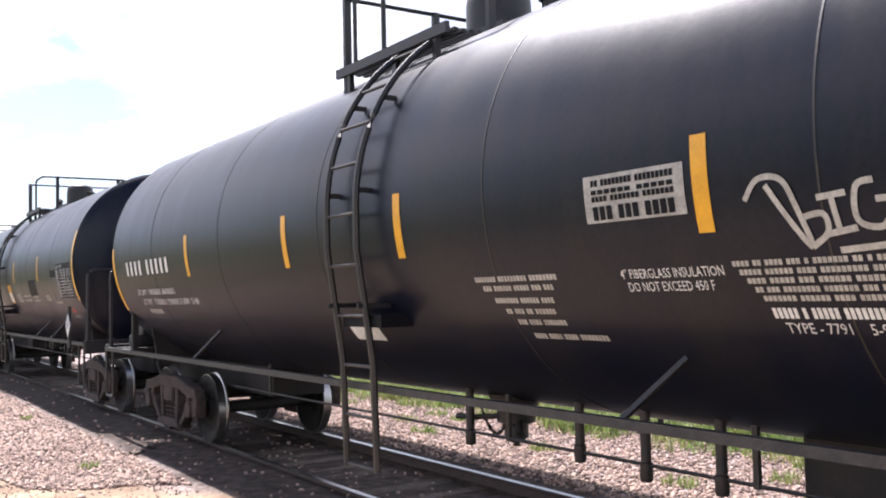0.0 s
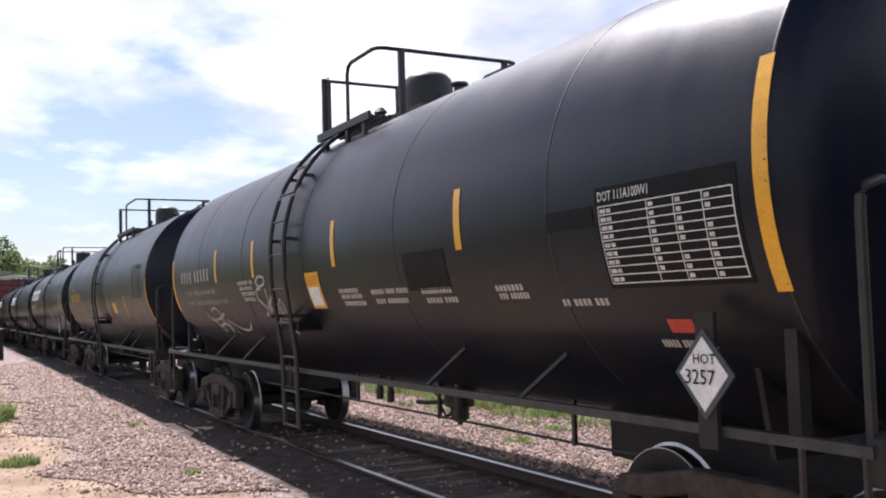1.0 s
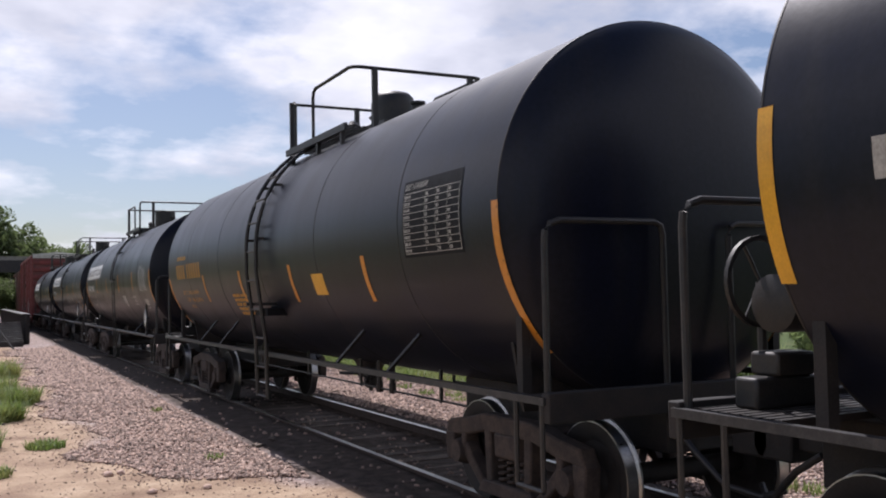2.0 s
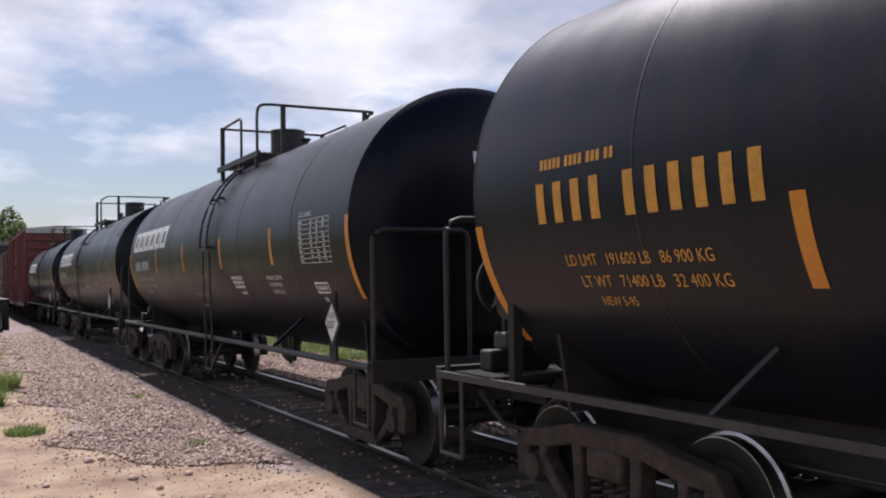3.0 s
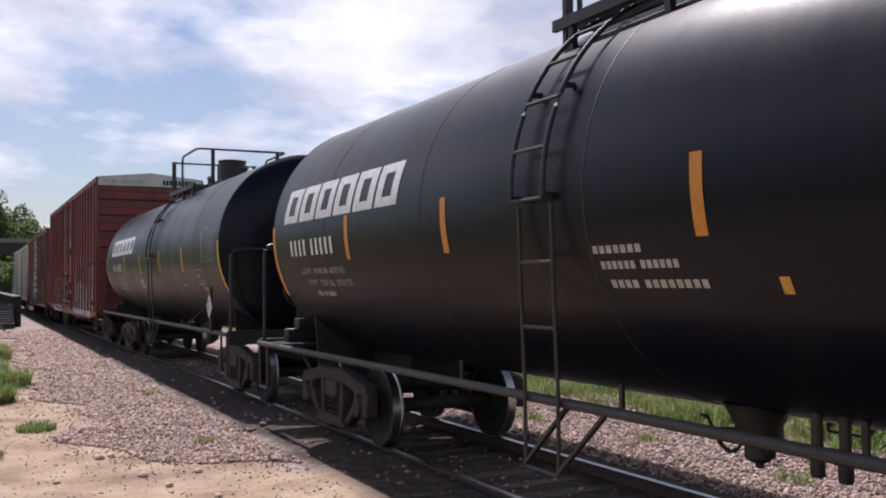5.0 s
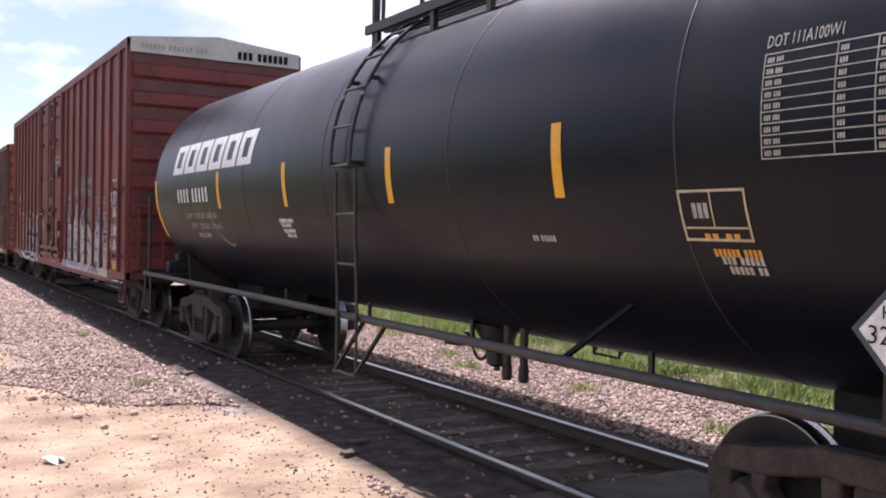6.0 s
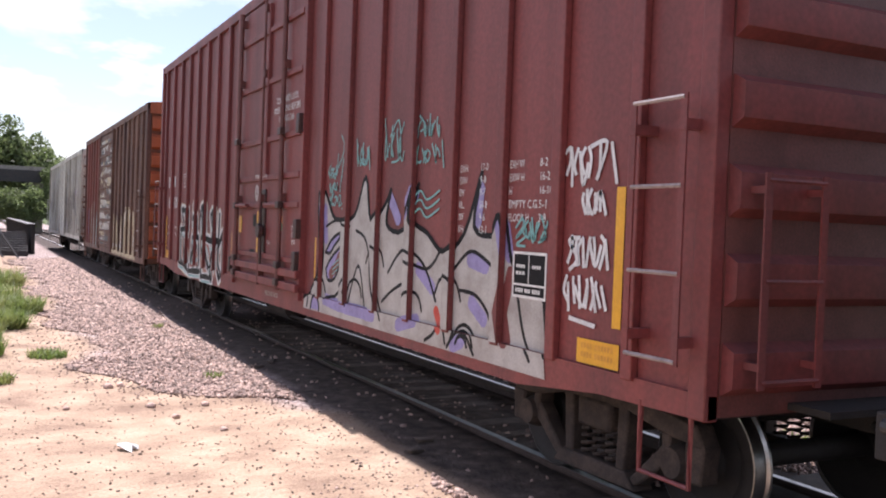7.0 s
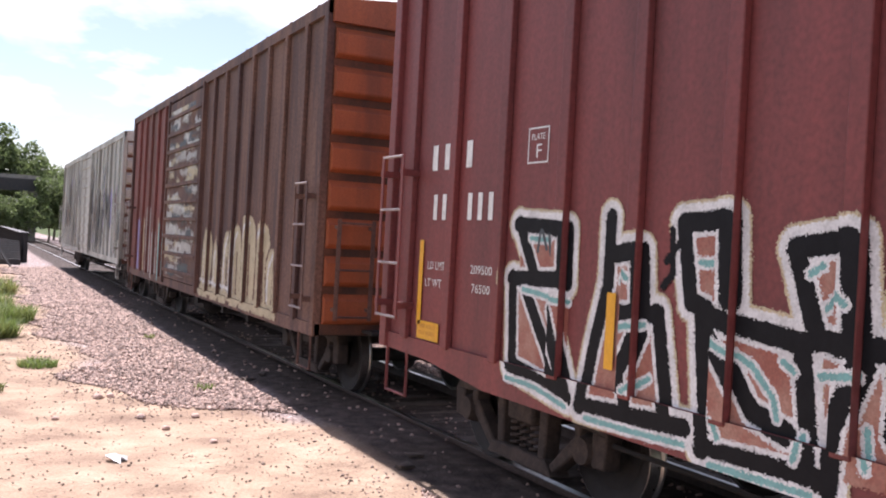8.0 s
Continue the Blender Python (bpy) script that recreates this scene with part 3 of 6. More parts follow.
    for k in (-0.55, -0.2, 0.12, 0.5):
        bm = bmesh.new()
        box(bm, -0.615, -0.585, k * L - 0.02, k * L + 0.02, rod - 0.02, low + 0.02)
        part("rod_hanger", bm, M_black, car)
    far_low = zc - math.sqrt(R * R - 1.15 * 1.15)
    for k in (-0.5, -0.41, -0.12, -0.07, 0.3, 0.36):
        bm = bmesh.new()
        box(bm, 1.1, 1.2, k * L - 0.05, k * L + 0.05, sill_z - 0.28, far_low + 0.05)
        part("sill_bracket", bm, M_black, car)
    bm = bmesh.new()
    tube(bm, [(0.3, -L + 1.5, 0.95), (0.62, -1.0, belly - 0.06), (0.62, 1.0, belly - 0.06), (0.3, L - 1.5, 0.95)], 0.022, 6)
    part("train_pipe", bm, M_black, car)
    return car, mid


def placard(car, mid, y, z):
    """A white diamond board with a dark rim, its number lettered."""
    y = Y(y)
    xx = -1.56
    for nm, r, xo, m in (("placard_rim", 0.245, 0.0, M_patch), ("placard_face", 0.2, -0.006, M_white)):
        bm = bmesh.new()
        prism(bm, [(y - mid + r * 0.9, z), (y - mid, z + r), (y - mid - r * 0.9, z), (y - mid, z - r)], xx + xo, xx + xo + 0.012)
        part(nm, bm, m, car, "white diamond hazard placard" if nm == "placard_face" else "", 0)
    for txt, sz, dz in (("HOT", 0.08, 0.055), ("3257", 0.115, -0.055)):
        bm = bmesh.new()
        half = 0.3 * sz * len(txt)
        for poly in text_polys(txt, sz, y - mid + half, z + dz):
            bm.faces.new([bm.verts.new((xx - 0.012, a, b)) for a, b in poly])
        part("placard_lettering", bm, M_gblack, car, "", 0)
    bm = bmesh.new()
    box(bm, xx + 0.012, xx + 0.04, y - mid - 0.07, y - mid + 0.07, z - 0.4, z + 0.33)
    part("placard_holder", bm, M_frame, car)


def head_placard(car, y, x, z):
    """The same board on the tank's end, facing along the track."""
    for nm, r, o, m in (("placard_rim", 0.215, 0.0, M_patch), ("placard_face", 0.18, -0.006, M_white)):
        bm = bmesh.new()
        va = [bm.verts.new((x + a * r, y + o, z + b * r)) for a, b in ((0.9, 0), (0, 1), (-0.9, 0), (0, -1))]
        vb = [bm.verts.new((v.co.x, y + o + 0.012, v.co.z)) for v in va]
        bm.faces.new(va)
        bm.faces.new(vb[::-1])
        for i in range(4):
            bm.faces.new((va[i], vb[i], vb[(i + 1) % 4], va[(i + 1) % 4]))
        part(nm, bm, m, car, "", 0)
    for txt, sz, dz in (("HOT", 0.07, 0.045), ("3257", 0.1, -0.055)):
        bm = bmesh.new()
        for poly in text_polys(txt, sz, x - 0.3 * sz * len(txt), z + dz, 1):
            bm.faces.new([bm.verts.new((a, y - 0.012, b)) for a, b in poly])
        part("placard_lettering", bm, M_gblack, car, "", 0)
    bm = bmesh.new()
    box(bm, x - 0.06, x + 0.06, y + 0.012, y + 0.3, z - 0.05, z + 0.05)
    part("placard_holder", bm, M_frame, car)


def table_polys(y, z, w, h, rows, cols):
    out = []
    for i in range(rows + 1):
        q = z - h * i / rows
        out += [[(y, q), (y - w, q), (y - w, q + 0.006), (y, q + 0.006)]]
    x = y
    for f in cols:
        out += strip(x - 0.006, x, z - h, z, 4)
        x -= f * w
    out += strip(y - w - 0.004, y - w + 0.004, z - h, z, 4)
    for i in range(rows):
        q = z - h * (i + 0.72) / rows
        x = y
        for k, f in enumerate(cols):
            n = max(2, int(f * w / 0.045) - 2) if k else int(f * w / 0.04) - 3
            if (i * 7 + k * 3) % 9 != 5 or k == 0:
                out += word_bars(x - 0.02, q, h / rows * 0.46, ([n // 2, n - n // 2 - 1] if k == 0 and n > 6 else [max(3, n - (i * 3) % 3)]), fill=0.56)
            x -= f * w
    return out


def put(car, mid, R, zc, material, polys, name="stencil", label=""):
    """Lay arcs of lettering whose z are true heights of the line's base."""
    return stencil(car, polys, material, R, zc, name, label)


def boxcar(name, y0, y1, sill, top, door, ribs, paint, end_paint, label, roof_paint, plug=True, skirt=0.0, rib_w=0.11, far_paint=None):
    y0, y1, door, ribs = Y(y0), Y(y1), (Y(door[0]), Y(door[1])), [Y(y) for y in ribs]
    mid, hw = (y0 + y1) / 2, 1.56
    car = car_empty(name, mid, label, "boxcar", "boxcars at the end of the train")
    a, b = y0 - mid, y1 - mid
    da, db = door[0] - mid, door[1] - mid
    eave = top - 0.14
    for s in (-1, 1):
        for p, q in ((a + 0.02, da), (db, b - 0.02)):
            bm = bmesh.new()
            box(bm, *sorted((s * (hw - 0.05), s * hw)), p, q, sill, eave)
            part("side_sheet", bm, far_paint if far_paint and p > 0 else paint, car, smooth=0)
        bm = bmesh.new()
        box(bm, *sorted((s * (hw - 0.06), s * (hw + 0.05))), a, b, eave - 0.12, eave + 0.03)
        part("top_chord", bm, paint, car, smooth=0)
        bm = bmesh.new()
        prism(bm, [(a, sill + 0.12), (a, sill - 0.02), (a + 1.0, sill - 0.04), (a + 2.0, sill - 0.04 - skirt), (b - 2.0, sill - 0.04 - skirt), (b - 1.0, sill - 0.04), (b, sill - 0.02), (b, sill + 0.12)], *sorted((s * (hw - 0.03), s * (hw + 0.03))))
        part("side_sill", bm, paint, car)
        for y in ribs:
            bm = bmesh.new()
            y -= mid
            w = rib_w
            box(bm, *sorted((s * hw, s * (hw + 0.055))), y - w / 2, y + w / 2, sill + 0.1, eave - 0.1)
            part("side_post", bm, far_paint if far_paint and y > 0 else paint, car, bevel=0.008)
        for y in (a + 0.07, b - 0.07):
            bm = bmesh.new()
            box(bm, *sorted((s * (hw - 0.04), s * (hw + 0.06))), y - 0.07, y + 0.07, sill - 0.02, eave + 0.03)
            part("corner_post", bm, paint, car, bevel=0.01)
        # door
        bm = bmesh.new()
        box(bm, *sorted((s * (hw - 0.03), s * (hw + 0.05))), da + 0.03, db - 0.03, sill + 0.14, eave - 0.16)
        door_ob = part("door", bm, paint, car, smooth=0)
        zs = (sill + 0.5, sill + 1.2, sill + 1.58, sill + 2.1, sill + 2.89, sill + 3.6) if plug else [sill + 0.3 + 0.34 * i for i in range(10)]
        for z in zs:
            bm = bmesh.new()
            box(bm, *sorted((s * (hw + 0.05), s * (hw + 0.085))), da + 0.05, db - 0.05, z - 0.035, z + 0.035)
            part("door_rib", bm, paint, door_ob, bevel=0.006)
        if plug:
            for f in (0.21, 0.5, 0.9):
                y = da + (db - da) * f
                bm = bmesh.new()
                tube(bm, [(s * (hw + 0.12), y, sill + 0.1), (s * (hw + 0.12), y, eave - 0.15)], 0.034 if f != 0.5 else 0.018, 8)
                for z in (sill + 0.25, sill + 1.3, eave - 1.2, eave - 0.3):
                    box(bm, *sorted((s * (hw + 0.04), s * (hw + 0.13))), y - 0.05, y + 0.05, z - 0.05, z + 0.05)
                part("door_lock_rod", bm, M_rod_and_recess if paint == M_red else paint, door_ob)
            for z, ya, yb in ((sill + 1.2, da + 0.75, da + 1.3), (sill + 1.2, db - 1.0, db - 0.4)):
                bm = bmesh.new()
                tube(bm, [(s * (hw + 0.14), ya, z), (s * (hw + 0.14), yb, z)], 0.028, 8)
                part("door_handle", bm, paint, door_ob)
            bm = bmesh.new()
            for z in (sill + 0.34, sill + 0.17):
                box(bm, *sorted((s * (hw + 0.05), s * (hw + 0.13))), da - 0.08, db + 0.06, z - 0.05, z + 0.05)
            part("door_track", bm, paint, door_ob, bevel=0.01)
            my = (da + db) / 2
            bm = bmesh.new()  # long locking lever on its plate
            box(bm, *sorted((s * (hw + 0.05), s * (hw + 0.075))), my - 0.09, my + 0.1, sill + 0.55, sill + 1.42)
            bar(bm, (s * (hw + 0.11), my - 0.05, sill + 0.3), (s * (hw + 0.11), my + 0.02, sill + 1.36), 0.05, 0.03, (0, 1, 0))
            lathe(bm, [(-0.06, 0.1), (0.0, 0.1), (0.02, 0.06)], "x", 16, (s * (hw + 0.1), my - 0.02, sill + 0.85))
            part("lock_lever", bm, M_grime, door_ob, "dark greasy locking lever", bevel=0.006)
            bm = bmesh.new()
            bar(bm, (s * (hw + 0.07), my - 0.1, sill + 1.62), (s * (hw + 0.07), my - 0.1, eave - 0.25), 0.06, 0.05, (0, 1, 0))
            part("door_rib", bm, paint, door_ob)
            for f in (0.21, 0.9):
                yb = da + (db - da) * f
                for z in (sill + 0.2, sill + 0.42, sill + 1.2, sill + 2.15):
                    bm = bmesh.new()
                    box(bm, *sorted((s * (hw + 0.1), s * (hw + 0.17))), yb - 0.07, yb + 0.07, z - 0.045, z + 0.045)
                    part("rod_bearing", bm, M_grime, door_ob, "dark greasy rod bearing", bevel=0.008)
            for yb, z in ((da - 0.02, sill + 0.9), (da, sill + 0.5), (da, sill + 2.2), (db, sill + 0.3)):
                bm = bmesh.new()
                box(bm, *sorted((s * (hw + 0.06), s * (hw + 0.14))), yb - 0.06, yb + 0.06, z - 0.12, z + 0.12)
                part("door_hinge", bm, M_grime, door_ob, "dark greasy hinge", bevel=0.01)
        for yy in (da - 0.03, db + 0.03):
            bm = bmesh.new()
            box(bm, *sorted((s * (hw - 0.02), s * (hw + 0.08))), yy - 0.05, yy + 0.05, sill + 0.02, eave - 0.08)
            part("door_post", bm, paint, car, bevel=0.008)
    # ends with their pressed ribs
    for q, ye in ((-1, a), (1, b)):
        bm = bmesh.new()
        y_in, y_out = sorted((ye, ye - q * 0.05))
        box(bm, -hw + 0.04, hw - 0.04, y_in, y_out, sill, top - 0.32)
        # wall coloured darker than its ribs: the shade of the recesses is painted in
        end = part("end_wall", bm, M_rod_and_recess if end_paint == M_red else M_enddark, car, smooth=0)
        n = 8
        h = (top - 0.45 - sill) / n
        for i in range(n):
            z = sill + 0.12 + h * i
            bm = bmesh.new()
            prof = [(0.0, 0.0), (0.085, 0.05), (0.09, 0.07), (0.09, h * 0.5), (0.0, h * 0.6)] if end_paint == M_red else [(0.0, 0.0), (0.08, 0.04), (0.09, 0.06), (0.09, h * 0.62), (0.0, h * 0.8)]
            va = [bm.verts.new((-hw + 0.05, ye + q * d, z + u)) for d, u in prof]
            vb = [bm.verts.new((hw - 0.05, ye + q * d, z + u)) for d, u in prof]
            for k in range(4):
                bm.faces.new((va[k], vb[k], vb[k + 1], va[k + 1]))
            bm.faces.new(va)
            bm.faces.new(vb[::-1])
            part("end_rib", bm, end_paint, end, smooth=0.3)
        bm = bmesh.new()
        y_in, y_out = sorted((ye + q * 0.06, ye - q * 0.05))
        prism_pts = [(-hw, top - 0.36), (hw, top - 0.36), (hw, top - 0.1), (0, top + 0.06), (-hw, top - 0.1)]
        va = [bm.verts.new((x, y_in, z)) for x, z in prism_pts]
        vb = [bm.verts.new((x, y_out, z)) for x, z in prism_pts]
        bm.faces.new(va)
        bm.faces.new(vb[::-1])
        for i in range(5):
            bm.faces.new((va[i], vb[i], vb[(i + 1) % 5], va[(i + 1) % 5]))
        part("end_gable", bm, roof_paint if roof_paint != M_brown else end_paint, car, "", 0)
        # ladders on side and end near the corner
        for s in (-1, 1):
            yy = ye - q * 0.14
            bm = bmesh.new()
            for w in (0.0, 0.44):
                bar(bm, (s * (hw + 0.16), yy - q * w, sill + 0.27), (s * (hw + 0.16), yy - q * w, sill + 1.77), 0.05, 0.012, (0, 1, 0))
                for z in (sill + 0.4, sill + 1.6):
                    box(bm, *sorted((s * hw, s * (hw + 0.17))), yy - q * w - 0.03, yy - q * w + 0.03, z - 0.03, z + 0.03)
            lad = part("side_ladder", bm, paint, car, smooth=0)
            for i in range(4):
                z = sill + 0.29 + 0.487 * i
                bm = bmesh.new()
                tube(bm, [(s * (hw + 0.16), yy, z), (s * (hw + 0.16), yy - q * 0.44, z)], 0.014, 6)
                part("rung", bm, M_rung, lad, "pale worn steel rung")
            bm = bmesh.new()
            tube(bm, [(s * (hw + 0.02), yy, sill), (s * (hw + 0.02), yy, sill - 0.42), (s * (hw + 0.02), yy - q * 0.44, sill - 0.42), (s * (hw + 0.02), yy - q * 0.44, sill)], 0.018, 6)
            part("sill_step", bm, paint, car)
            bm = bmesh.new()
            for x in (1.0, 1.42):
                bar(bm, (s * x, ye + q * 0.2, sill + 0.18), (s * x, ye + q * 0.2, sill + 1.34), 0.05, 0.012)
                for z in (sill + 0.3, sill + 1.25):
                    box(bm, *sorted((s * (x - 0.02), s * (x + 0.02))), *sorted((ye, ye + q * 0.2)), z - 0.02, z + 0.02)
            lad = part("end_ladder", bm, paint, car, smooth=0)
            for i in range(3):
                z = sill + 0.22 + 0.54 * i
                bm = bmesh.new()
                tube(bm, [(s * 1.0, ye + q * 0.2, z), (s * 1.42, ye + q * 0.2, z)], 0.014, 6)
                part("rung", bm, paint, lad)
        # running platform, sill and coupler
        bm = bmesh.new()
        y_in, y_out = sorted((ye, ye + q * 0.3))
        box(bm, -1.0, 1.0, y_in, y_out, sill + 0.02, sill + 0.06)
        part("crossover_platform", bm, M_frame, car)
        coupler(car, ye + q * 0.02, q)
        truck(car, ye - q * 1.75)
    bm = bmesh.new()
    prof = [(-hw - 0.03, eave), (-hw - 0.03, eave + 0.04), (0, top), (hw + 0.03, eave + 0.04), (hw + 0.03, eave)]
    va = [bm.verts.new((x, a, z)) for x, z in prof]
    vb = [bm.verts.new((x, b, z)) for x, z in prof]
    bm.faces.new(va)
    bm.faces.new(vb[::-1])
    for i in range(5):
        bm.faces.new((va[i], vb[i], vb[(i + 1) % 5], va[(i + 1) % 5]))
    roof = part("roof", bm, roof_paint, car, smooth=0)
    for i in range(int((b - a) / 1.1)):
        y = a + 0.5 + i * 1.1
        bm = bmesh.new()
        for s in (-1, 1):
            bar(bm, (s * (hw + 0.02), y, eave + 0.05), (0, y, top + 0.015), 0.05, 0.04, (0, 1, 0))
        part("roof_seam", bm, roof_paint, roof, smooth=0)
    bm = bmesh.new()
    box(bm, -hw + 0.05, hw - 0.05, a + 0.05, b - 0.05, sill - 0.02, sill + 0.06)
    part("floor", bm, M_frame, car)
    bm = bmesh.new()
    prism(bm, [(a, sill - 0.02), (a, 0.78), (a + 3.4, 0.78), (a + 4.4, 0.5), (b - 4.4, 0.5), (b - 3.4, 0.78), (b, 0.78), (b, sill - 0.02)], -0.25, 0.25)
    part("centre_sill", bm, M_frame, car)
    for k, y in enumerate((-3.2, -1.6, 0.4, 2.0, 3.4)):
        bm = bmesh.new()
        box(bm, -1.3, 1.3, y - 0.06, y + 0.06, sill - 0.25, sill)
        part("cross_bearer", bm, M_frame, car)
    bm = bmesh.new()
    lathe(bm, [(-0.5, 0.1), (-0.45, 0.2), (0.45, 0.2), (0.5, 0.1)], "y", 18, (-0.9, 1.2, sill - 0.28))
    part("air_reservoir", bm, M_frame, car)
    bm = bmesh.new()
    tube(bm, [(-1.0, a + 2.6, 0.55), (-1.0, b - 2.6, 0.55)], 0.02, 6)
    part("brake_rod", bm, M_frame, car)
    return car, mid


# rust grime, with the shade between end ribs put into the colour
M_enddark = mat("rust_grime_and_recess_shade", (0.13, 0.045, 0.022), 0.75, var=0.4, scale=3, col2=(0.06, 0.03, 0.022), bump=0.15, streak=True)
M_grime = mat("greasy_dark_red_steel", (0.06, 0.024, 0.021), 0.55, var=0.5, scale=10, col2=(0.025, 0.016, 0.015), bump=0.2)
M_rung = mat("pale_worn_steel", (0.3, 0.24, 0.23), 0.5, var=0.3, scale=9)
# lock rod paint; on the red end wall it paints the recesses' shade
M_rod_and_recess = mat("dark_red_rod_and_recess_shade", (0.13, 0.04, 0.034), 0.55, var=0.3, scale=5)

car_a, mid_a = tank_car("tank_car", 0.6, 13.93, 1.6, 2.6, "black tank car with grey graffiti and white stencils", "plain", M_tank2, M_yellow,
                        [3.08, 5.93, 7.96, 10.73], (2.2, 2.68), 1.2, 6.6, 6.7, (-0.7, 0.5, 1.2), 6.15, ((6.45, 0.66), (5.1, 0.7), (4.46, 0.66), (3.84, 0.67)))
car_b, mid_b = tank_car("tank_car", 16.71, 29.98, 1.6, 2.6, "black tank car with yellow tape, faded graffiti and ladder", "plain", M_tank2, M_yellow,
                        [19.78, 22.44, 25.2, 27.1], (2.36, 2.84), 1.22, 23.82, 23.12, (-0.55, 0.3, 1.05), 22.05, ((23.12, 0.82), (23.42, 0.84), (21.63, 0.79)))
car_c, mid_c = tank_car("tank_car", 32.72, 45.97, 1.6, 2.59, "black tank car with orange lettering and orange tape", "plain", M_tank2, M_orange,
                        [35.5, 38.0, 40.5, 42.95], (1.87, 2.34), 1.15, 39.3, 38.2, outlet=38.3, stubs=((37.4, 0.72), (37.0, 0.74)))
car_d, mid_d = tank_car("tank_car", 48.73, 61.84, 1.54, 2.53, "glossy black tank car with white block shapes", "pipe", M_tank, M_orange,
                        [51.36, 53.91, 56.5, 58.92], (2.17, 2.64), 1.09, 54.6, 55.2, (-1.65, -1.3, 0.8, 1.2), 54.1, ((53.39, 0.76), (53.21, 0.76)))
car_e, mid_e = tank_car("tank_car", 64.18, 77.75, 1.54, 2.53, "black tank car with grey primer patch on its shoulder", "pipe", M_tank, M_orange,
                        [67.2, 69.87, 72.94, 75.2], (2.17, 2.64), 1.09, 71.5, 70.35, outlet=70.6, stubs=((69.9, 0.74), (69.7, 0.74)))
car_f, mid_f = tank_car("tank_car", 80.87, 93.92, 1.54, 2.53, "black tank car with white block shapes and yellow framed panel", "pipe", M_tank, M_yellow,
                        [83.7, 86.0, 88.42, 90.74], (2.15, 2.62), 1.12, 86.8, 85.9, outlet=86.05, stubs=((85.53, 0.66), (85.29, 0.67)))
RIBS_G = [96.5, 97.35, 98.12, 98.95, 99.77, 100.6, 101.45, 102.28, 106.95, 107.73, 108.5, 109.28, 110.06, 110.87, 111.67, 112.48]
car_g, mid_g = boxcar("boxcar", 95.8, 113.0, 0.95, 5.31, (102.95, 106.2), RIBS_G, M_red, M_red, "red-brown boxcar with silver and black graffiti", M_roofwhite, skirt=0.1)
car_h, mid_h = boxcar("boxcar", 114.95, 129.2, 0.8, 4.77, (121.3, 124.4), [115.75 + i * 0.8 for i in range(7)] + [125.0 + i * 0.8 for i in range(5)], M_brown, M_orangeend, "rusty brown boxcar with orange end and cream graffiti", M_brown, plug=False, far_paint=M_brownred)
car_i, mid_i = boxcar("boxcar", 130.9, 149.2, 0.92, 4.6, (138.4, 141.4), [131.8 + i * 0.9 for i in range(7)] + [142.3 + i * 0.9 for i in range(7)], M_cream, M_cream, "grimy white boxcar with faded graffiti", M_cream, plug=False)
placard(car_b, mid_b, 17.2, 1.52)
placard(car_d, mid_d, 49.12, 1.5)
placard(car_e, mid_e, 64.9, 1.54)
head_placard(car_d, Y(48.73) - mid_d - 0.42, 0.9, 1.45)
placard(car_f, mid_f, 81.35, 1.54)


# ---- the ground, the track and the distance ----
def hill(x, y):
    """Height of the ground under x, y."""
    b = 0.06 * noise.noise((x * 0.6, y * 0.6, 0.3)) + 0.02 * noise.noise((x * 2.3, y * 2.3, 1.7))
    d = abs(x)
    if d < 0.76:
        z = -0.15
    elif x < 0:
        z = -0.03 - 0.09 * min(1, max(0, (d - 1.5) / 1.3))
    elif d < 4.0:
        z = -0.06 - 0.09 * max(0, d - 1.35)
    else:
        z = -0.3
    if x < -3.2:
        z = -0.12 + 0.02 * min(6, -3.2 - x)
    if -7 < x < -0.8:  # the ground rises to the road crossing
        z += (-0.045 - z) * min(1, max(0, (9.5 - y) / 2.5))
    return z + (b * 0.6 if d > 2.0 else b * 0.15)


def ground_mesh():
    xs = [-1500, -300, -80, -40, -25, -15] + sorted([-10 + 0.25 * i for i in range(81) if i not in (37, 43)] + [-0.82, -0.7, 0.7, 0.82]) + [15, 25, 40, 80, 300, 1500]
    ys = [-800, -100, -30, -10] + [-4 + 0.3 * i for i in range(181)] + [60, 80, 120, 200, 400, 900, 2500]
    vs = [(x, y, hill(x, y) if abs(x) < 12 and -5 < y < 52 else (hill(x, y) if abs(x) < 12 else -0.3)) for y in ys for x in xs]
    n = len(xs)
    fs = [(j * n + i, j * n + i + 1, (j + 1) * n + i + 1, (j + 1) * n + i) for j in range(len(ys) - 1) for i in range(n - 1)]
    me = bpy.data.meshes.new("ground")
    me.from_pydata(vs, [], fs)
    me.polygons.foreach_set("use_smooth", [True] * len(me.polygons))
    return me


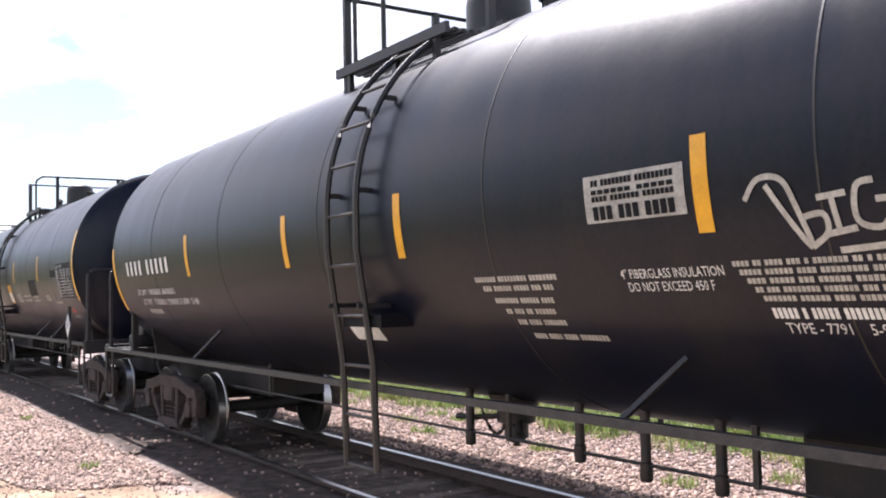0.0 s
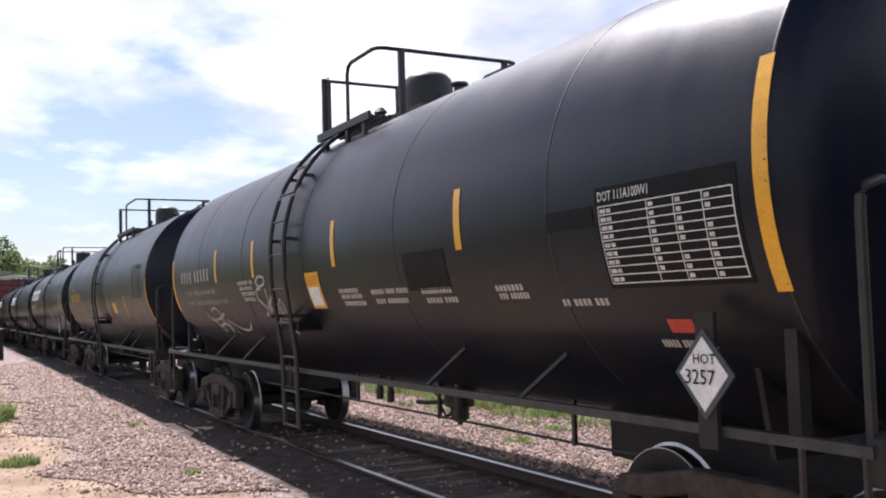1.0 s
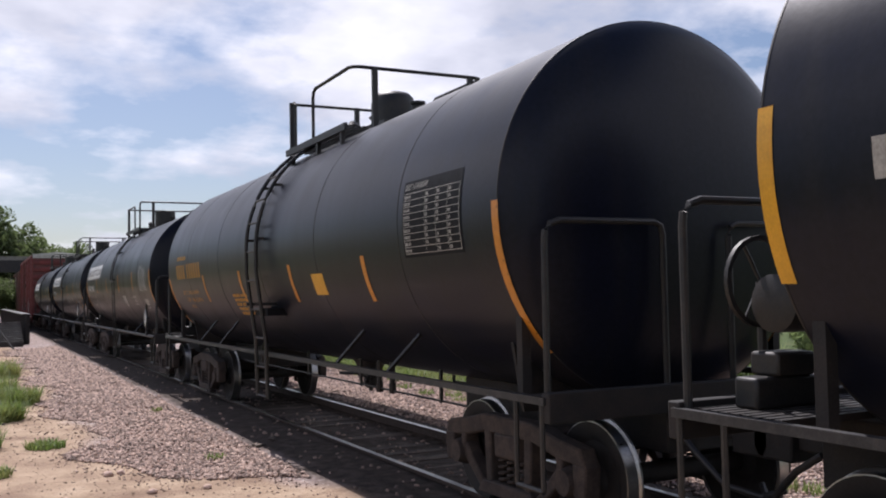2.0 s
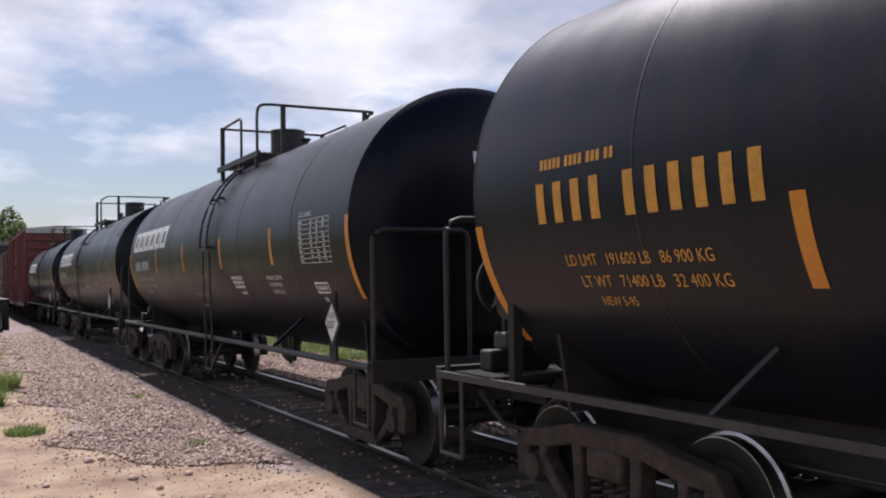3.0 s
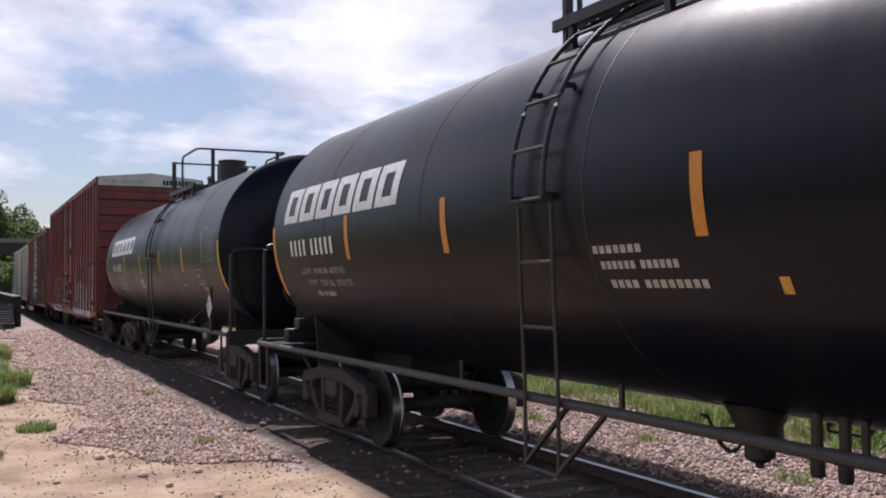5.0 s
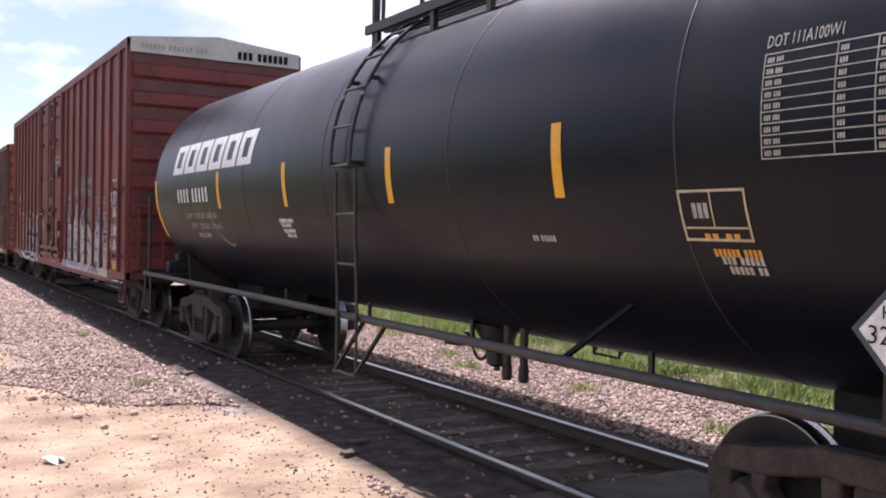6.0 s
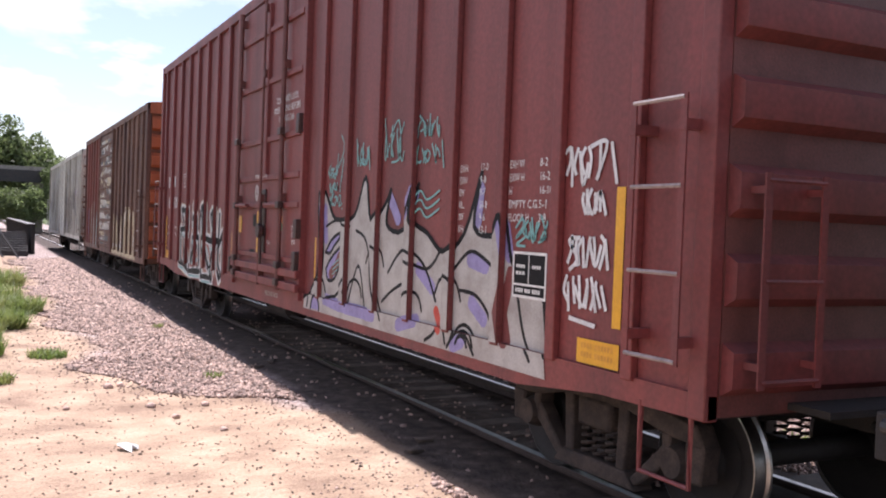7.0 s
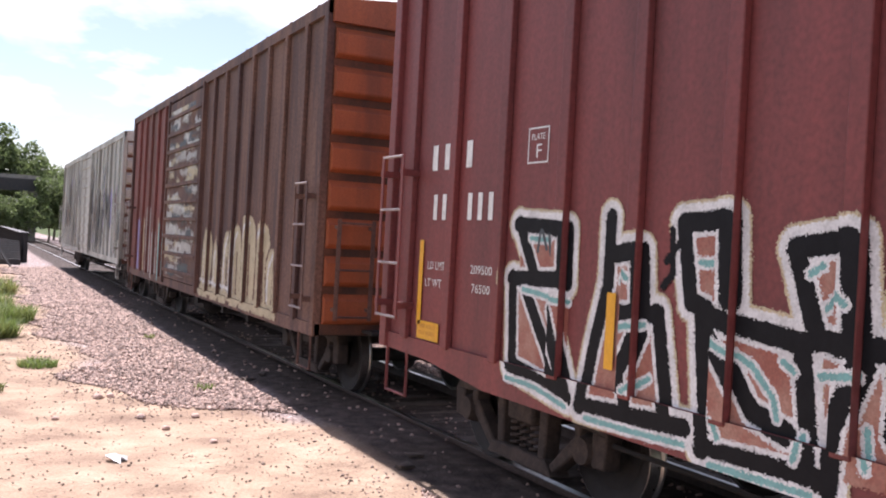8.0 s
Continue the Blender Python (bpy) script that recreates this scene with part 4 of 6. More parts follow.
def ground_material():
    m = bpy.data.materials.new("sand_gravel_and_grass")
    m.use_nodes = True
    nodes, ln = m.node_tree.nodes, m.node_tree.links
    b = nodes["Principled BSDF"]
    b.inputs["Roughness"].default_value = 0.95
    b.inputs["Specular IOR Level"].default_value = 0.2
    tc = nodes.new("ShaderNodeTexCoord")
    sp = nodes.new("ShaderNodeSeparateXYZ")
    ln.new(tc.outputs["Object"], sp.inputs[0])

    def nz(scale, detail=6):
        n = nodes.new("ShaderNodeTexNoise")
        n.inputs["Scale"].default_value, n.inputs["Detail"].default_value = scale, detail
        ln.new(tc.outputs["Object"], n.inputs["Vector"])
        return n.outputs["Fac"]

    def ramp(src, stops):
        r = nodes.new("ShaderNodeValToRGB")
        while len(r.color_ramp.elements) < len(stops):
            r.color_ramp.elements.new(0.5)
        for e, (p, c) in zip(r.color_ramp.elements, stops):
            e.position, e.color = p, (*c, 1)
        ln.new(src, r.inputs[0])
        return r.outputs[0]

    def mth(op, a, b_):
        n = nodes.new("ShaderNodeMath")
        n.operation = op
        for i, v in enumerate((a, b_)):
            if isinstance(v, (int, float)):
                n.inputs[i].default_value = v
            else:
                ln.new(v, n.inputs[i])
        return n.outputs[0]

    def mix(f, a, b_):
        n = nodes.new("ShaderNodeMix")
        n.data_type = "RGBA"
        ln.new(f, n.inputs["Factor"])
        ln.new(a, n.inputs["A"])
        ln.new(b_, n.inputs["B"])
        return n.outputs["Result"]

    sand = ramp(mth("ADD", nz(1.6, 10), mth("MULTIPLY", mth("SUBTRACT", nz(48, 4), 0.5), 0.55)), [(0.3, (0.24, 0.162, 0.112)), (0.48, (0.35, 0.252, 0.172)), (0.6, (0.41, 0.302, 0.208)), (0.75, (0.47, 0.362, 0.262))])
    vor = nodes.new("ShaderNodeTexVoronoi")
    vor.inputs["Scale"].default_value = 24
    ln.new(tc.outputs["Object"], vor.inputs["Vector"])
    sepc = nodes.new("ShaderNodeSeparateColor")
    ln.new(vor.outputs["Color"], sepc.inputs[0])
    stone = ramp(sepc.outputs[0], [(0.0, (0.16, 0.12, 0.11)), (0.4, (0.3, 0.23, 0.21)), (0.75, (0.38, 0.3, 0.27)), (1.0, (0.52, 0.45, 0.41))])
    grass = ramp(nz(2.2, 8), [(0.3, (0.035, 0.055, 0.015)), (0.55, (0.07, 0.1, 0.028)), (0.75, (0.13, 0.12, 0.06))])
    wob = mth("MULTIPLY", mth("SUBTRACT", nz(0.8, 8), 0.5), 1.1)
    xw = mth("ADD", sp.outputs[0], wob)
    # close to the crossing the sand reaches the rails
    yr = nodes.new("ShaderNodeMapRange")
    yr.inputs["From Min"].default_value, yr.inputs["From Max"].default_value = 8.5, 13.0
    yr.inputs["To Min"].default_value, yr.inputs["To Max"].default_value = -2.1, 0.0
    ln.new(sp.outputs[1], yr.inputs["Value"])
    edge = mth("ADD", xw, yr.outputs[0])
    mr = nodes.new("ShaderNodeMapRange")
    mr.inputs["From Min"].default_value, mr.inputs["From Max"].default_value = -3.75, -3.3
    ln.new(edge, mr.inputs["Value"])
    c1 = mix(mr.outputs[0], sand, stone)
    mr2 = nodes.new("ShaderNodeMapRange")
    mr2.inputs["From Min"].default_value, mr2.inputs["From Max"].default_value = 5.6, 6.4
    ln.new(xw, mr2.inputs["Value"])
    c2 = mix(mr2.outputs[0], c1, grass)
    mr3 = nodes.new("ShaderNodeMapRange")
    mr3.inputs["From Min"].default_value, mr3.inputs["From Max"].default_value = 9.0, 11.0
    ln.new(mth("SUBTRACT", 0.0, xw), mr3.inputs["Value"])
    c3 = mix(mr3.outputs[0], c2, grass)
    # oily soil along the rails, its dark colour drawn out to the train's shadow edge to deepen it
    shaded_soil = ramp(nz(6, 8), [(0.3, (0.04, 0.03, 0.025)), (0.55, (0.075, 0.057, 0.047)), (0.75, (0.13, 0.1, 0.08))])
    mr4 = nodes.new("ShaderNodeMapRange")
    mr4.inputs["From Min"].default_value, mr4.inputs["From Max"].default_value = 1.95, 1.65
    ln.new(mth("ABSOLUTE", mth("ADD", sp.outputs[0], mth("MULTIPLY", wob, 0.5)), 0), mr4.inputs["Value"])
    c4 = mix(mr4.outputs[0], c3, shaded_soil)
    ln.new(c4, b.inputs["Base Color"])
    bp = nodes.new("ShaderNodeBump")
    bp.inputs["Strength"].default_value, bp.inputs["Distance"].default_value = 0.5, 0.02
    ln.new(mth("ADD", nz(38, 5), mth("MULTIPLY", vor.outputs["Distance"], -0.6)), bp.inputs["Height"])
    bp2 = nodes.new("ShaderNodeBump")
    bp2.inputs["Strength"].default_value, bp2.inputs["Distance"].default_value = 0.7, 0.07
    ln.new(nz(5.5, 9), bp2.inputs["Height"])
    ln.new(bp.outputs[0], bp2.inputs["Normal"])
    ln.new(bp2.outputs[0], b.inputs["Normal"])
    return m


ground = new("ground", ground_mesh())
ground.data.materials.append(ground_material())
tagged(ground, "sandy ground with gravel and patches of weeds", "ground", kind="structure")


def rail_section(x, y0, y1):
    bm = bmesh.new()
    prof = [(-0.07, -0.17), (0.07, -0.17), (0.07, -0.155), (0.012, -0.13), (0.012, -0.045), (0.036, -0.03), (0.036, -0.006), (-0.036, -0.006), (-0.036, -0.03), (-0.012, -0.045), (-0.012, -0.13), (-0.07, -0.155)]
    va = [bm.verts.new((x + a, y0, z)) for a, z in prof]
    vb = [bm.verts.new((x + a, y1, z)) for a, z in prof]
    for i in range(len(prof)):
        j = (i + 1) % len(prof)
        bm.faces.new((va[i], vb[i], vb[j], va[j]))
    bm.faces.new(va)
    bm.faces.new(vb[::-1])
    return bm


track = new("railway_track")
tagged(track, "single railway track with rusty rails on wooden ties", "track", kind="structure")
for x in (-0.752, 0.752):
    r = part("rail", rail_section(x, -40, 400), M_rail, track, smooth=0)
    bm = bmesh.new()
    box(bm, x - 0.032, x + 0.032, -40, 400, -0.006, 0.0)
    part("running_surface", bm, M_tread, r, "polished running surface", 0)
rng = random.Random(5)
tie_meshes = []
for k in range(4):
    bm = bmesh.new()
    box(bm, -1.3, 1.3, -0.115, 0.115, -0.33, -0.165)
    for v in bm.verts:
        v.co += Vector((rng.uniform(-0.04, 0.04), rng.uniform(-0.012, 0.012), rng.uniform(-0.01, 0.005)))
    me = bpy.data.meshes.new("tie")
    bm.to_mesh(me)
    bm.free()
    me.materials.append(M_tie)
    tie_meshes.append(me)
for i in range(230):
    o = shared("tie", tie_meshes[i % 4], track, (rng.uniform(-0.05, 0.05), -10 + i * 0.52 + rng.uniform(-0.03, 0.03), 0.024 + rng.uniform(-0.012, 0.006)))
    o.rotation_euler = (0, 0, rng.uniform(-0.015, 0.015))


def scatter_stones(name, areas, label, seed, size=(0.013, 0.03), material=M_stone):
    """areas: (x0, x1, y0, y1, count)."""
    rs = np.random.RandomState(seed)
    bv = np.array([(a, b, c) for a in (-1, 1) for b in (-1, 1) for c in (-1, 1)], float) * 0.72
    bf = np.array([(0, 1, 3), (0, 3, 2), (4, 6, 7), (4, 7, 5), (0, 4, 5), (0, 5, 1), (2, 3, 7), (2, 7, 6), (0, 2, 6), (0, 6, 4), (1, 5, 7), (1, 7, 3)])
    V, F, n0 = [], [], 0
    for x0, x1, y0, y1, cnt in areas:
        u = rs.rand(cnt)
        y = y0 + (y1 - y0) * u ** 1.6
        x = x0 + (x1 - x0) * rs.rand(cnt)
        if x1 < 0 and x0 > -5:  # thin out towards the sand
            lim = -3.7 + 2.1 * np.clip((13 - y) / 4.5, 0, 1) + 0.35 * np.sin(y * 0.9) + 0.2 * np.sin(y * 2.7)
            keep = (x > lim) | (rs.rand(cnt) < 0.16 * np.exp(-(lim - x) / 0.45))
            x, y = x[keep], y[keep]
            cnt = len(x)
        z = np.array([hill(a, b) for a, b in zip(x, y)])
        s = rs.uniform(*size, cnt) * (1 + 0.02 * np.maximum(y - 8, 0))
        if x1 < 0 and x0 > -5:
            s = s * np.where(x < lim[keep], 0.55, 1.0)
        sc = s[:, None] * rs.uniform(0.5, 1.5, (cnt, 3))
        jit = bv[None] * rs.uniform(0.5, 1.2, (cnt, len(bv), 3)) * sc[:, None]
        q = rs.normal(size=(cnt, 3, 3))
        e0 = q[:, 0] / np.linalg.norm(q[:, 0], axis=1, keepdims=True)
        e1 = np.cross(e0, q[:, 1])
        e1 /= np.linalg.norm(e1, axis=1, keepdims=True)
        e2 = np.cross(e0, e1)
        loc = jit[..., 0:1] * e0[:, None] + jit[..., 1:2] * e1[:, None] + jit[..., 2:3] * e2[:, None]
        vx = loc[..., 0] + x[:, None]
        vy = loc[..., 1] + y[:, None]
        vz = loc[..., 2] * 0.85 + (z + s * 0.3)[:, None]
        V.append(np.stack((vx, vy, vz), -1).reshape(-1, 3))
        F.append((bf[None] + (n0 + np.arange(cnt) * len(bv))[:, None, None]).reshape(-1, 3))
        n0 += cnt * len(bv)
    V, F = np.concatenate(V), np.concatenate(F)
    me = bpy.data.meshes.new(name)
    me.vertices.add(len(V))
    me.vertices.foreach_set("co", V.ravel())
    me.loops.add(F.size)
    me.loops.foreach_set("vertex_index", F.ravel().astype(np.int32))
    me.polygons.add(len(F))
    me.polygons.foreach_set("loop_start", np.arange(0, F.size, 3, dtype=np.int32))
    me.update(calc_edges=True)
    me.materials.append(material)
    return tagged(new(name, me), label, "gravel", kind="stuff")


scatter_stones("ballast", [(-4.3, -1.85, 2.5, 45, 88000), (-1.8, -0.82, 2.5, 30, 200), (1.1, 6.2, 1.0, 30, 52000), (-0.65, 0.65, 3, 25, 500)], "pinkish grey crushed ballast stones beside the rails", 3)
scatter_stones("pebbles", [(-8.0, -2.0, 3, 25, 9000), (-4.6, -2.2, 5, 16, 9000)], "small dark pebbles scattered on the sand", 4, (0.003, 0.012), M_pebble)


def blades(name, spots, label, seed, material):
    """spots: (x, y, radius, count, height): tufts of narrow curved blades."""
    rs = np.random.RandomState(seed)
    V, F = [], []
    for x, y, r, cnt, h in spots:
        for _ in range(cnt):
            a, q = rs.rand() * 6.283, r * math.sqrt(rs.rand())
            px, py = x + q * math.cos(a), y + q * math.sin(a)
            z = hill(px, py) if abs(px) < 12 else -0.3
            hh, w, lean, b = h * rs.uniform(0.4, 1.1), rs.uniform(0.004, 0.011) * (1 + h), rs.uniform(0.2, 1.0) * h, rs.rand() * 6.283
            cx, cy = math.cos(b), math.sin(b)
            n = len(V)
            V += [(px - cy * w, py + cx * w, z - 0.02), (px + cy * w, py - cx * w, z - 0.02),
                  (px + cx * lean * 0.4 + cy * w * 0.8, py + cy * lean * 0.4 - cx * w * 0.8, z + hh * 0.6), (px + cx * lean * 0.4 - cy * w * 0.8, py + cy * lean * 0.4 + cx * w * 0.8, z + hh * 0.6),
                  (px + cx * lean, py + cy * lean, z + hh)]
            F += [(n, n + 1, n + 2, n + 3), (n + 3, n + 2, n + 4)]
    me = bpy.data.meshes.new(name)
    me.from_pydata(V, [], F)
    me.materials.append(material)
    return tagged(new(name, me), label, "grass", kind="stuff")


rg = random.Random(9)
blades("weeds", [(-4.25, 14.2, 0.26, 420, 0.12), (-4.5, 20.5, 0.55, 1500, 0.34), (-4.85, 18.0, 0.5, 1400, 0.34), (-5.3, 23, 1.0, 1800, 0.45), (-4.9, 28, 0.9, 1200, 0.5), (-4.95, 12.2, 0.2, 260, 0.13), (-5.3, 14.5, 0.5, 1100, 0.3), (-5.2, 16.2, 0.4, 900, 0.3)]
       + [(rg.uniform(-9, -5.3), rg.uniform(14, 45), 0.6, 160, 0.5) for _ in range(25)] + [(-2.4, 12.0, 0.12, 60, 0.1), (-2.2, 17.5, 0.12, 60, 0.1)], "green weeds in tufts on the sand", 2, M_green)
blades("far_grass", [(rg.uniform(6.2, 17), rg.uniform(2, 60), 0.9, 330, rg.uniform(0.2, 0.7)) for _ in range(190)] + [(rg.uniform(5.0, 6.6), rg.uniform(3, 34), 0.7, 260, rg.uniform(0.2, 0.45)) for _ in range(80)] + [(rg.uniform(2.4, 5.0), rg.uniform(4, 30), 0.2, 70, 0.14) for _ in range(22)], "tall green grass beyond the track", 7, M_green)


def tree(name, x, y, h, spread, seed, label):
    rs = random.Random(seed)
    e = new(name)
    e.location = (x, y, -0.3)
    tagged(e, label, "tree", "trees in the distance")
    bm = bmesh.new()
    tips = []
    trunk = [(0, 0, 0)]
    for i in range(1, 6):
        trunk.append((trunk[-1][0] + rs.uniform(-0.15, 0.15), trunk[-1][1] + rs.uniform(-0.15, 0.15), h * 0.13 * i))
    for i in range(5):
        tube(bm, trunk[i:i + 2], 0.035 * h * (1 - i * 0.17) * 0.5, 7)
    for k in range(11):
        b0 = Vector(trunk[rs.randint(2, 5)])
        a = rs.uniform(0, 6.283)
        ln_ = spread * rs.uniform(0.5, 0.95)
        b1 = b0 + Vector((math.cos(a) * ln_ * 0.5, math.sin(a) * ln_ * 0.5, h * rs.uniform(0.05, 0.18)))
        b2 = b0 + Vector((math.cos(a) * ln_, math.sin(a) * ln_, h * rs.uniform(0.08, 0.32)))
        tube(bm, [b0, b1, b2], 0.05, 5)
        tips += [b1, b2]
    part("trunk", bm, M_bark, e)
    tips += [Vector((rs.gauss(0, spread * 0.4), rs.gauss(0, spread * 0.4), h * rs.uniform(0.45, 0.97))) for _ in range(26)]
    np_rs = np.random.RandomState(seed)
    V, F = [], []
    for c in tips:
        r = spread * rs.uniform(0.22, 0.42)
        for _ in range(120):
            d = np_rs.normal(size=3)
            d /= np.linalg.norm(d)
            p = Vector(c) + Vector(d) * r * np_rs.uniform(0.5, 1.0) ** 0.5
            if p.z < h * 0.18:
                continue
            u = Vector(np_rs.normal(size=3)).normalized()
            w = u.cross(Vector(np_rs.normal(size=3))).normalized()
            s = np_rs.uniform(0.1, 0.24) * (h / 9) ** 0.5
            n = len(V)
            V += [p - u * s, p + w * s * 0.6, p + u * s, p - w * s * 0.6]
            F += [(n, n + 1, n + 2, n + 3)]
    me = bpy.data.meshes.new("crown")
    me.from_pydata([tuple(v) for v in V], [], F)
    me.materials.append(M_leaf)
    cr = new("crown", me)
    cr.parent = e
    return e


for k, (x, y, h, sp) in enumerate([(-3.6, 122, 13, 3.6), (-7.5, 120, 13.5, 3.8), (-1.2, 121, 11.5, 3.2), (1.0, 119, 9.4, 3.0), (3.8, 124, 8.6, 3.0), (-0.6, 99, 4.6, 2.0), (1.7, 102, 6.4, 2.4), (3.3, 108, 6.4, 2.4), (-11.5, 116, 13, 3.8), (-4.0, 96, 4.0, 2.0), (-7.0, 96, 4.2, 2.2), (-15, 112, 12, 3.8), (7.2, 128, 8.6, 3), (-9.6, 84, 4.6, 2.2), (5.6, 126, 9.4, 3.2), (-5.6, 124, 12.5, 3.6), (-2.2, 97, 3.6, 1.8)]):
    tree("tree", x, y, h, sp, 20 + k, "green leafy tree on the bank beyond the bridge")
for k, (x, y, h, sp) in enumerate([(7.6, 5, 1.3, 0.9), (8.2, 11, 1.5, 1.0), (7.8, 19, 1.2, 0.9), (8.6, 24, 1.6, 1.1), (7.5, 34, 1.4, 1.0), (9.5, 16, 2.6, 1.5), (12, 22, 3.2, 1.7), (9, 30, 2.8, 1.6), (14, 12, 3, 1.7), (10.5, 8, 2.2, 1.4), (16, 30, 4.5, 2.2), (11, 42, 4, 2)]):
    tree("bush", x, y, h, sp, 60 + k, "green bush in the grass beyond the track")

# overpass in the distance
over = new("overpass")
tagged(over, "dark road overpass on concrete piers among trees", "bridge")
over.location = (0, 106, 0)
bx("deck", (-40, 0.6, -4, 4, 5.9, 6.5), M_concrete, over)
bx("fascia_girder", (-40, 0.6, -4.3, -4.05, 4.9, 6.1), M_girder, over)
for x in (-22, -9, 0.0):
    bx("pier", (x - 0.6, x + 0.6, -2, 2, -0.3, 6.2), M_concrete, over)

# plate girder bridge beside the track
gb = new("girder_bridge")
tagged(gb, "black plate girder of the railway bridge", "bridge")
gb.location = (0, 47, 0)
for x in (-2.85, 2.85):
    bx("web_plate", (x - 0.03, x + 0.03, 3, 46, -0.9, 1.3), M_girder, gb)
    bx("top_flange", (x - 0.2, x + 0.2, 3, 46, 1.3, 1.36), M_girder, gb)
    for i in range(20):
        bx("stiffener", (x - 0.16, x + 0.16, 3.2 + i * 2.2, 3.24 + i * 2.2, -0.8, 1.3), M_girder, gb)
for i in range(9):
    bx("wing_plank", (-4.75, -3.1, 0.3 + i * 0.35, 0.62 + i * 0.35, -0.5, 0.15 + 0.1 * i), M_girder, gb)
for x in (-4.9, -4.3):
    bm = bmesh.new()
    bar(bm, (x - 0.1, -0.6, 1.15), (x + 0.8, -1.8, -0.25), 0.07, 0.07)
    part("raking_strut", bm, M_girder, gb)

# road crossing
bm = bmesh.new()
for x0, x1 in ((-1.75, -0.86), (-0.6, 0.6), (0.86, 1.9)):
    box(bm, x0, x1, -6, 5.6, -0.3, -0.022)
tagged(part("road_crossing", bm, M_asphalt, smooth=0), "worn asphalt road crossing between the rails", "road", kind="structure")


# ---- lettering, signs and graffiti ----
TANKS = {"a": (car_a, mid_a, 1.6, 2.6), "b": (car_b, mid_b, 1.6, 2.6), "c": (car_c, mid_c, 1.6, 2.59),
         "d": (car_d, mid_d, 1.54, 2.53), "e": (car_e, mid_e, 1.54, 2.53), "f": (car_f, mid_f, 1.54, 2.53)}


def fitted(text, y0, y1, z, h):
    """Lettering h high that runs from y0 to y1."""
    polys = text_polys(text, h / 0.7, 0, 0)
    ext = min(p[0] for q in polys for p in q)
    k = (y1 - y0) / ext
    return [[(y0 + p[0] * k, z + p[1]) for p in q] for q in polys]


def bars(y0, y1, z, h, words, cut=0.72):
    """Upright bars, one per character, filling y0 to y1."""
    n = sum(words) + 0.7 * (len(words) - 1)
    w = (y1 - y0) / n
    out, p = [], y0
    for k in words:
        for _ in range(k):
            out.append([(p, z), (p + w * cut, z), (p + w * cut, z + h), (p, z + h)])
            p += w
        p += w * 0.7
    return out


def on_tank(key, polys, material, name="stencil", label="", lift=0.004):
    car, mid, R, zc = TANKS[key]
    out = []
    for q in polys:
        q = [(y - mid, arc_z(R, zc, z)) for y, z in q]
        tall = max(p[1] for p in q) - min(p[1] for p in q)
        if len(q) == 4 and tall > 0.08:  # tall pieces follow the shell in steps
            n = 2 + int(tall / 0.08)
            (a0, a1), (b0, b1), (c0, c1), (d0, d1) = q
            for i in range(n):
                s, t = i / n, (i + 1) / n
                out.append([(a0 + (d0 - a0) * s, a1 + (d1 - a1) * s), (b0 + (c0 - b0) * s, b1 + (c1 - b1) * s), (b0 + (c0 - b0) * t, b1 + (c1 - b1) * t), (a0 + (d0 - a0) * t, a1 + (d1 - a1) * t)])
        else:
            out.append(q)
    return stencil(car, out, material, R, zc, name, label, -1, lift)


def panel(y0, y1, z0, z1, n=4, lean=0.0):
    return [[(y0 - lean * i / n, z0 + (z1 - z0) * i / n), (y1 - lean * i / n, z0 + (z1 - z0) * i / n), (y1 - lean * (i + 1) / n, z0 + (z1 - z0) * (i + 1) / n), (y0 - lean * (i + 1) / n, z0 + (z1 - z0) * (i + 1) / n)] for i in range(n)]


def frame_polys(y0, y1, z0, z1, t):
    return panel(y0, y1, z0, z0 + t, 1) + panel(y0, y1, z1 - t, z1, 1) + panel(y0, y0 - t, z0 + t, z1 - t, 3) + panel(y1 + t, y1, z0 + t, z1 - t, 3)


def ribbon(pts, w):
    """A brushed stroke through pts as a chain of quads."""
    dense = []
    for i in range(len(pts) - 1):
        p0, p1, p2, p3 = (pts[max(0, min(len(pts) - 1, i + k))] for k in (-1, 0, 1, 2))
        for s in range(5):
            t = s / 5
            dense.append(tuple(0.5 * (2 * p1[c] + (p2[c] - p0[c]) * t + (2 * p0[c] - 5 * p1[c] + 4 * p2[c] - p3[c]) * t * t + (3 * p1[c] - p0[c] - 3 * p2[c] + p3[c]) * t ** 3) for c in (0, 1)))
    dense.append(pts[-1])
    sides = []
    for k, (y, z) in enumerate(dense):
        (ay, az), (by, bz) = dense[max(k - 1, 0)], dense[min(k + 1, len(dense) - 1)]
        l = math.hypot(by - ay, bz - az) or 1
        ny, nz = -(bz - az) / l * w / 2, (by - ay) / l * w / 2
        sides.append(((y - ny, z - nz), (y + ny, z + nz)))
    return [[a, b, d, c] for (a, b), (c, d) in zip(sides, sides[1:])]


def inspection_table(key, y0, y1, z0, z1, material):
    w, h = y0 - y1, z1 - z0
    if key in "bc":
        on_tank(key, panel(y0 + 0.03, y1 - 0.03, z0 - 0.03, z1 + 0.12), M_gblack, "table_backing", "", 0.003)
    on_tank(key, table_polys(y0, z1, w, h, 9, (0.4, 0.2, 0.2, 0.2)), material, "inspection_table", "white ruled inspection table", 0.006)
    on_tank(key, fitted("DOT 111A100W1", y0, y0 - w * 0.42, z1 + 0.035, 0.06), material, "stencil", "", 0.006)


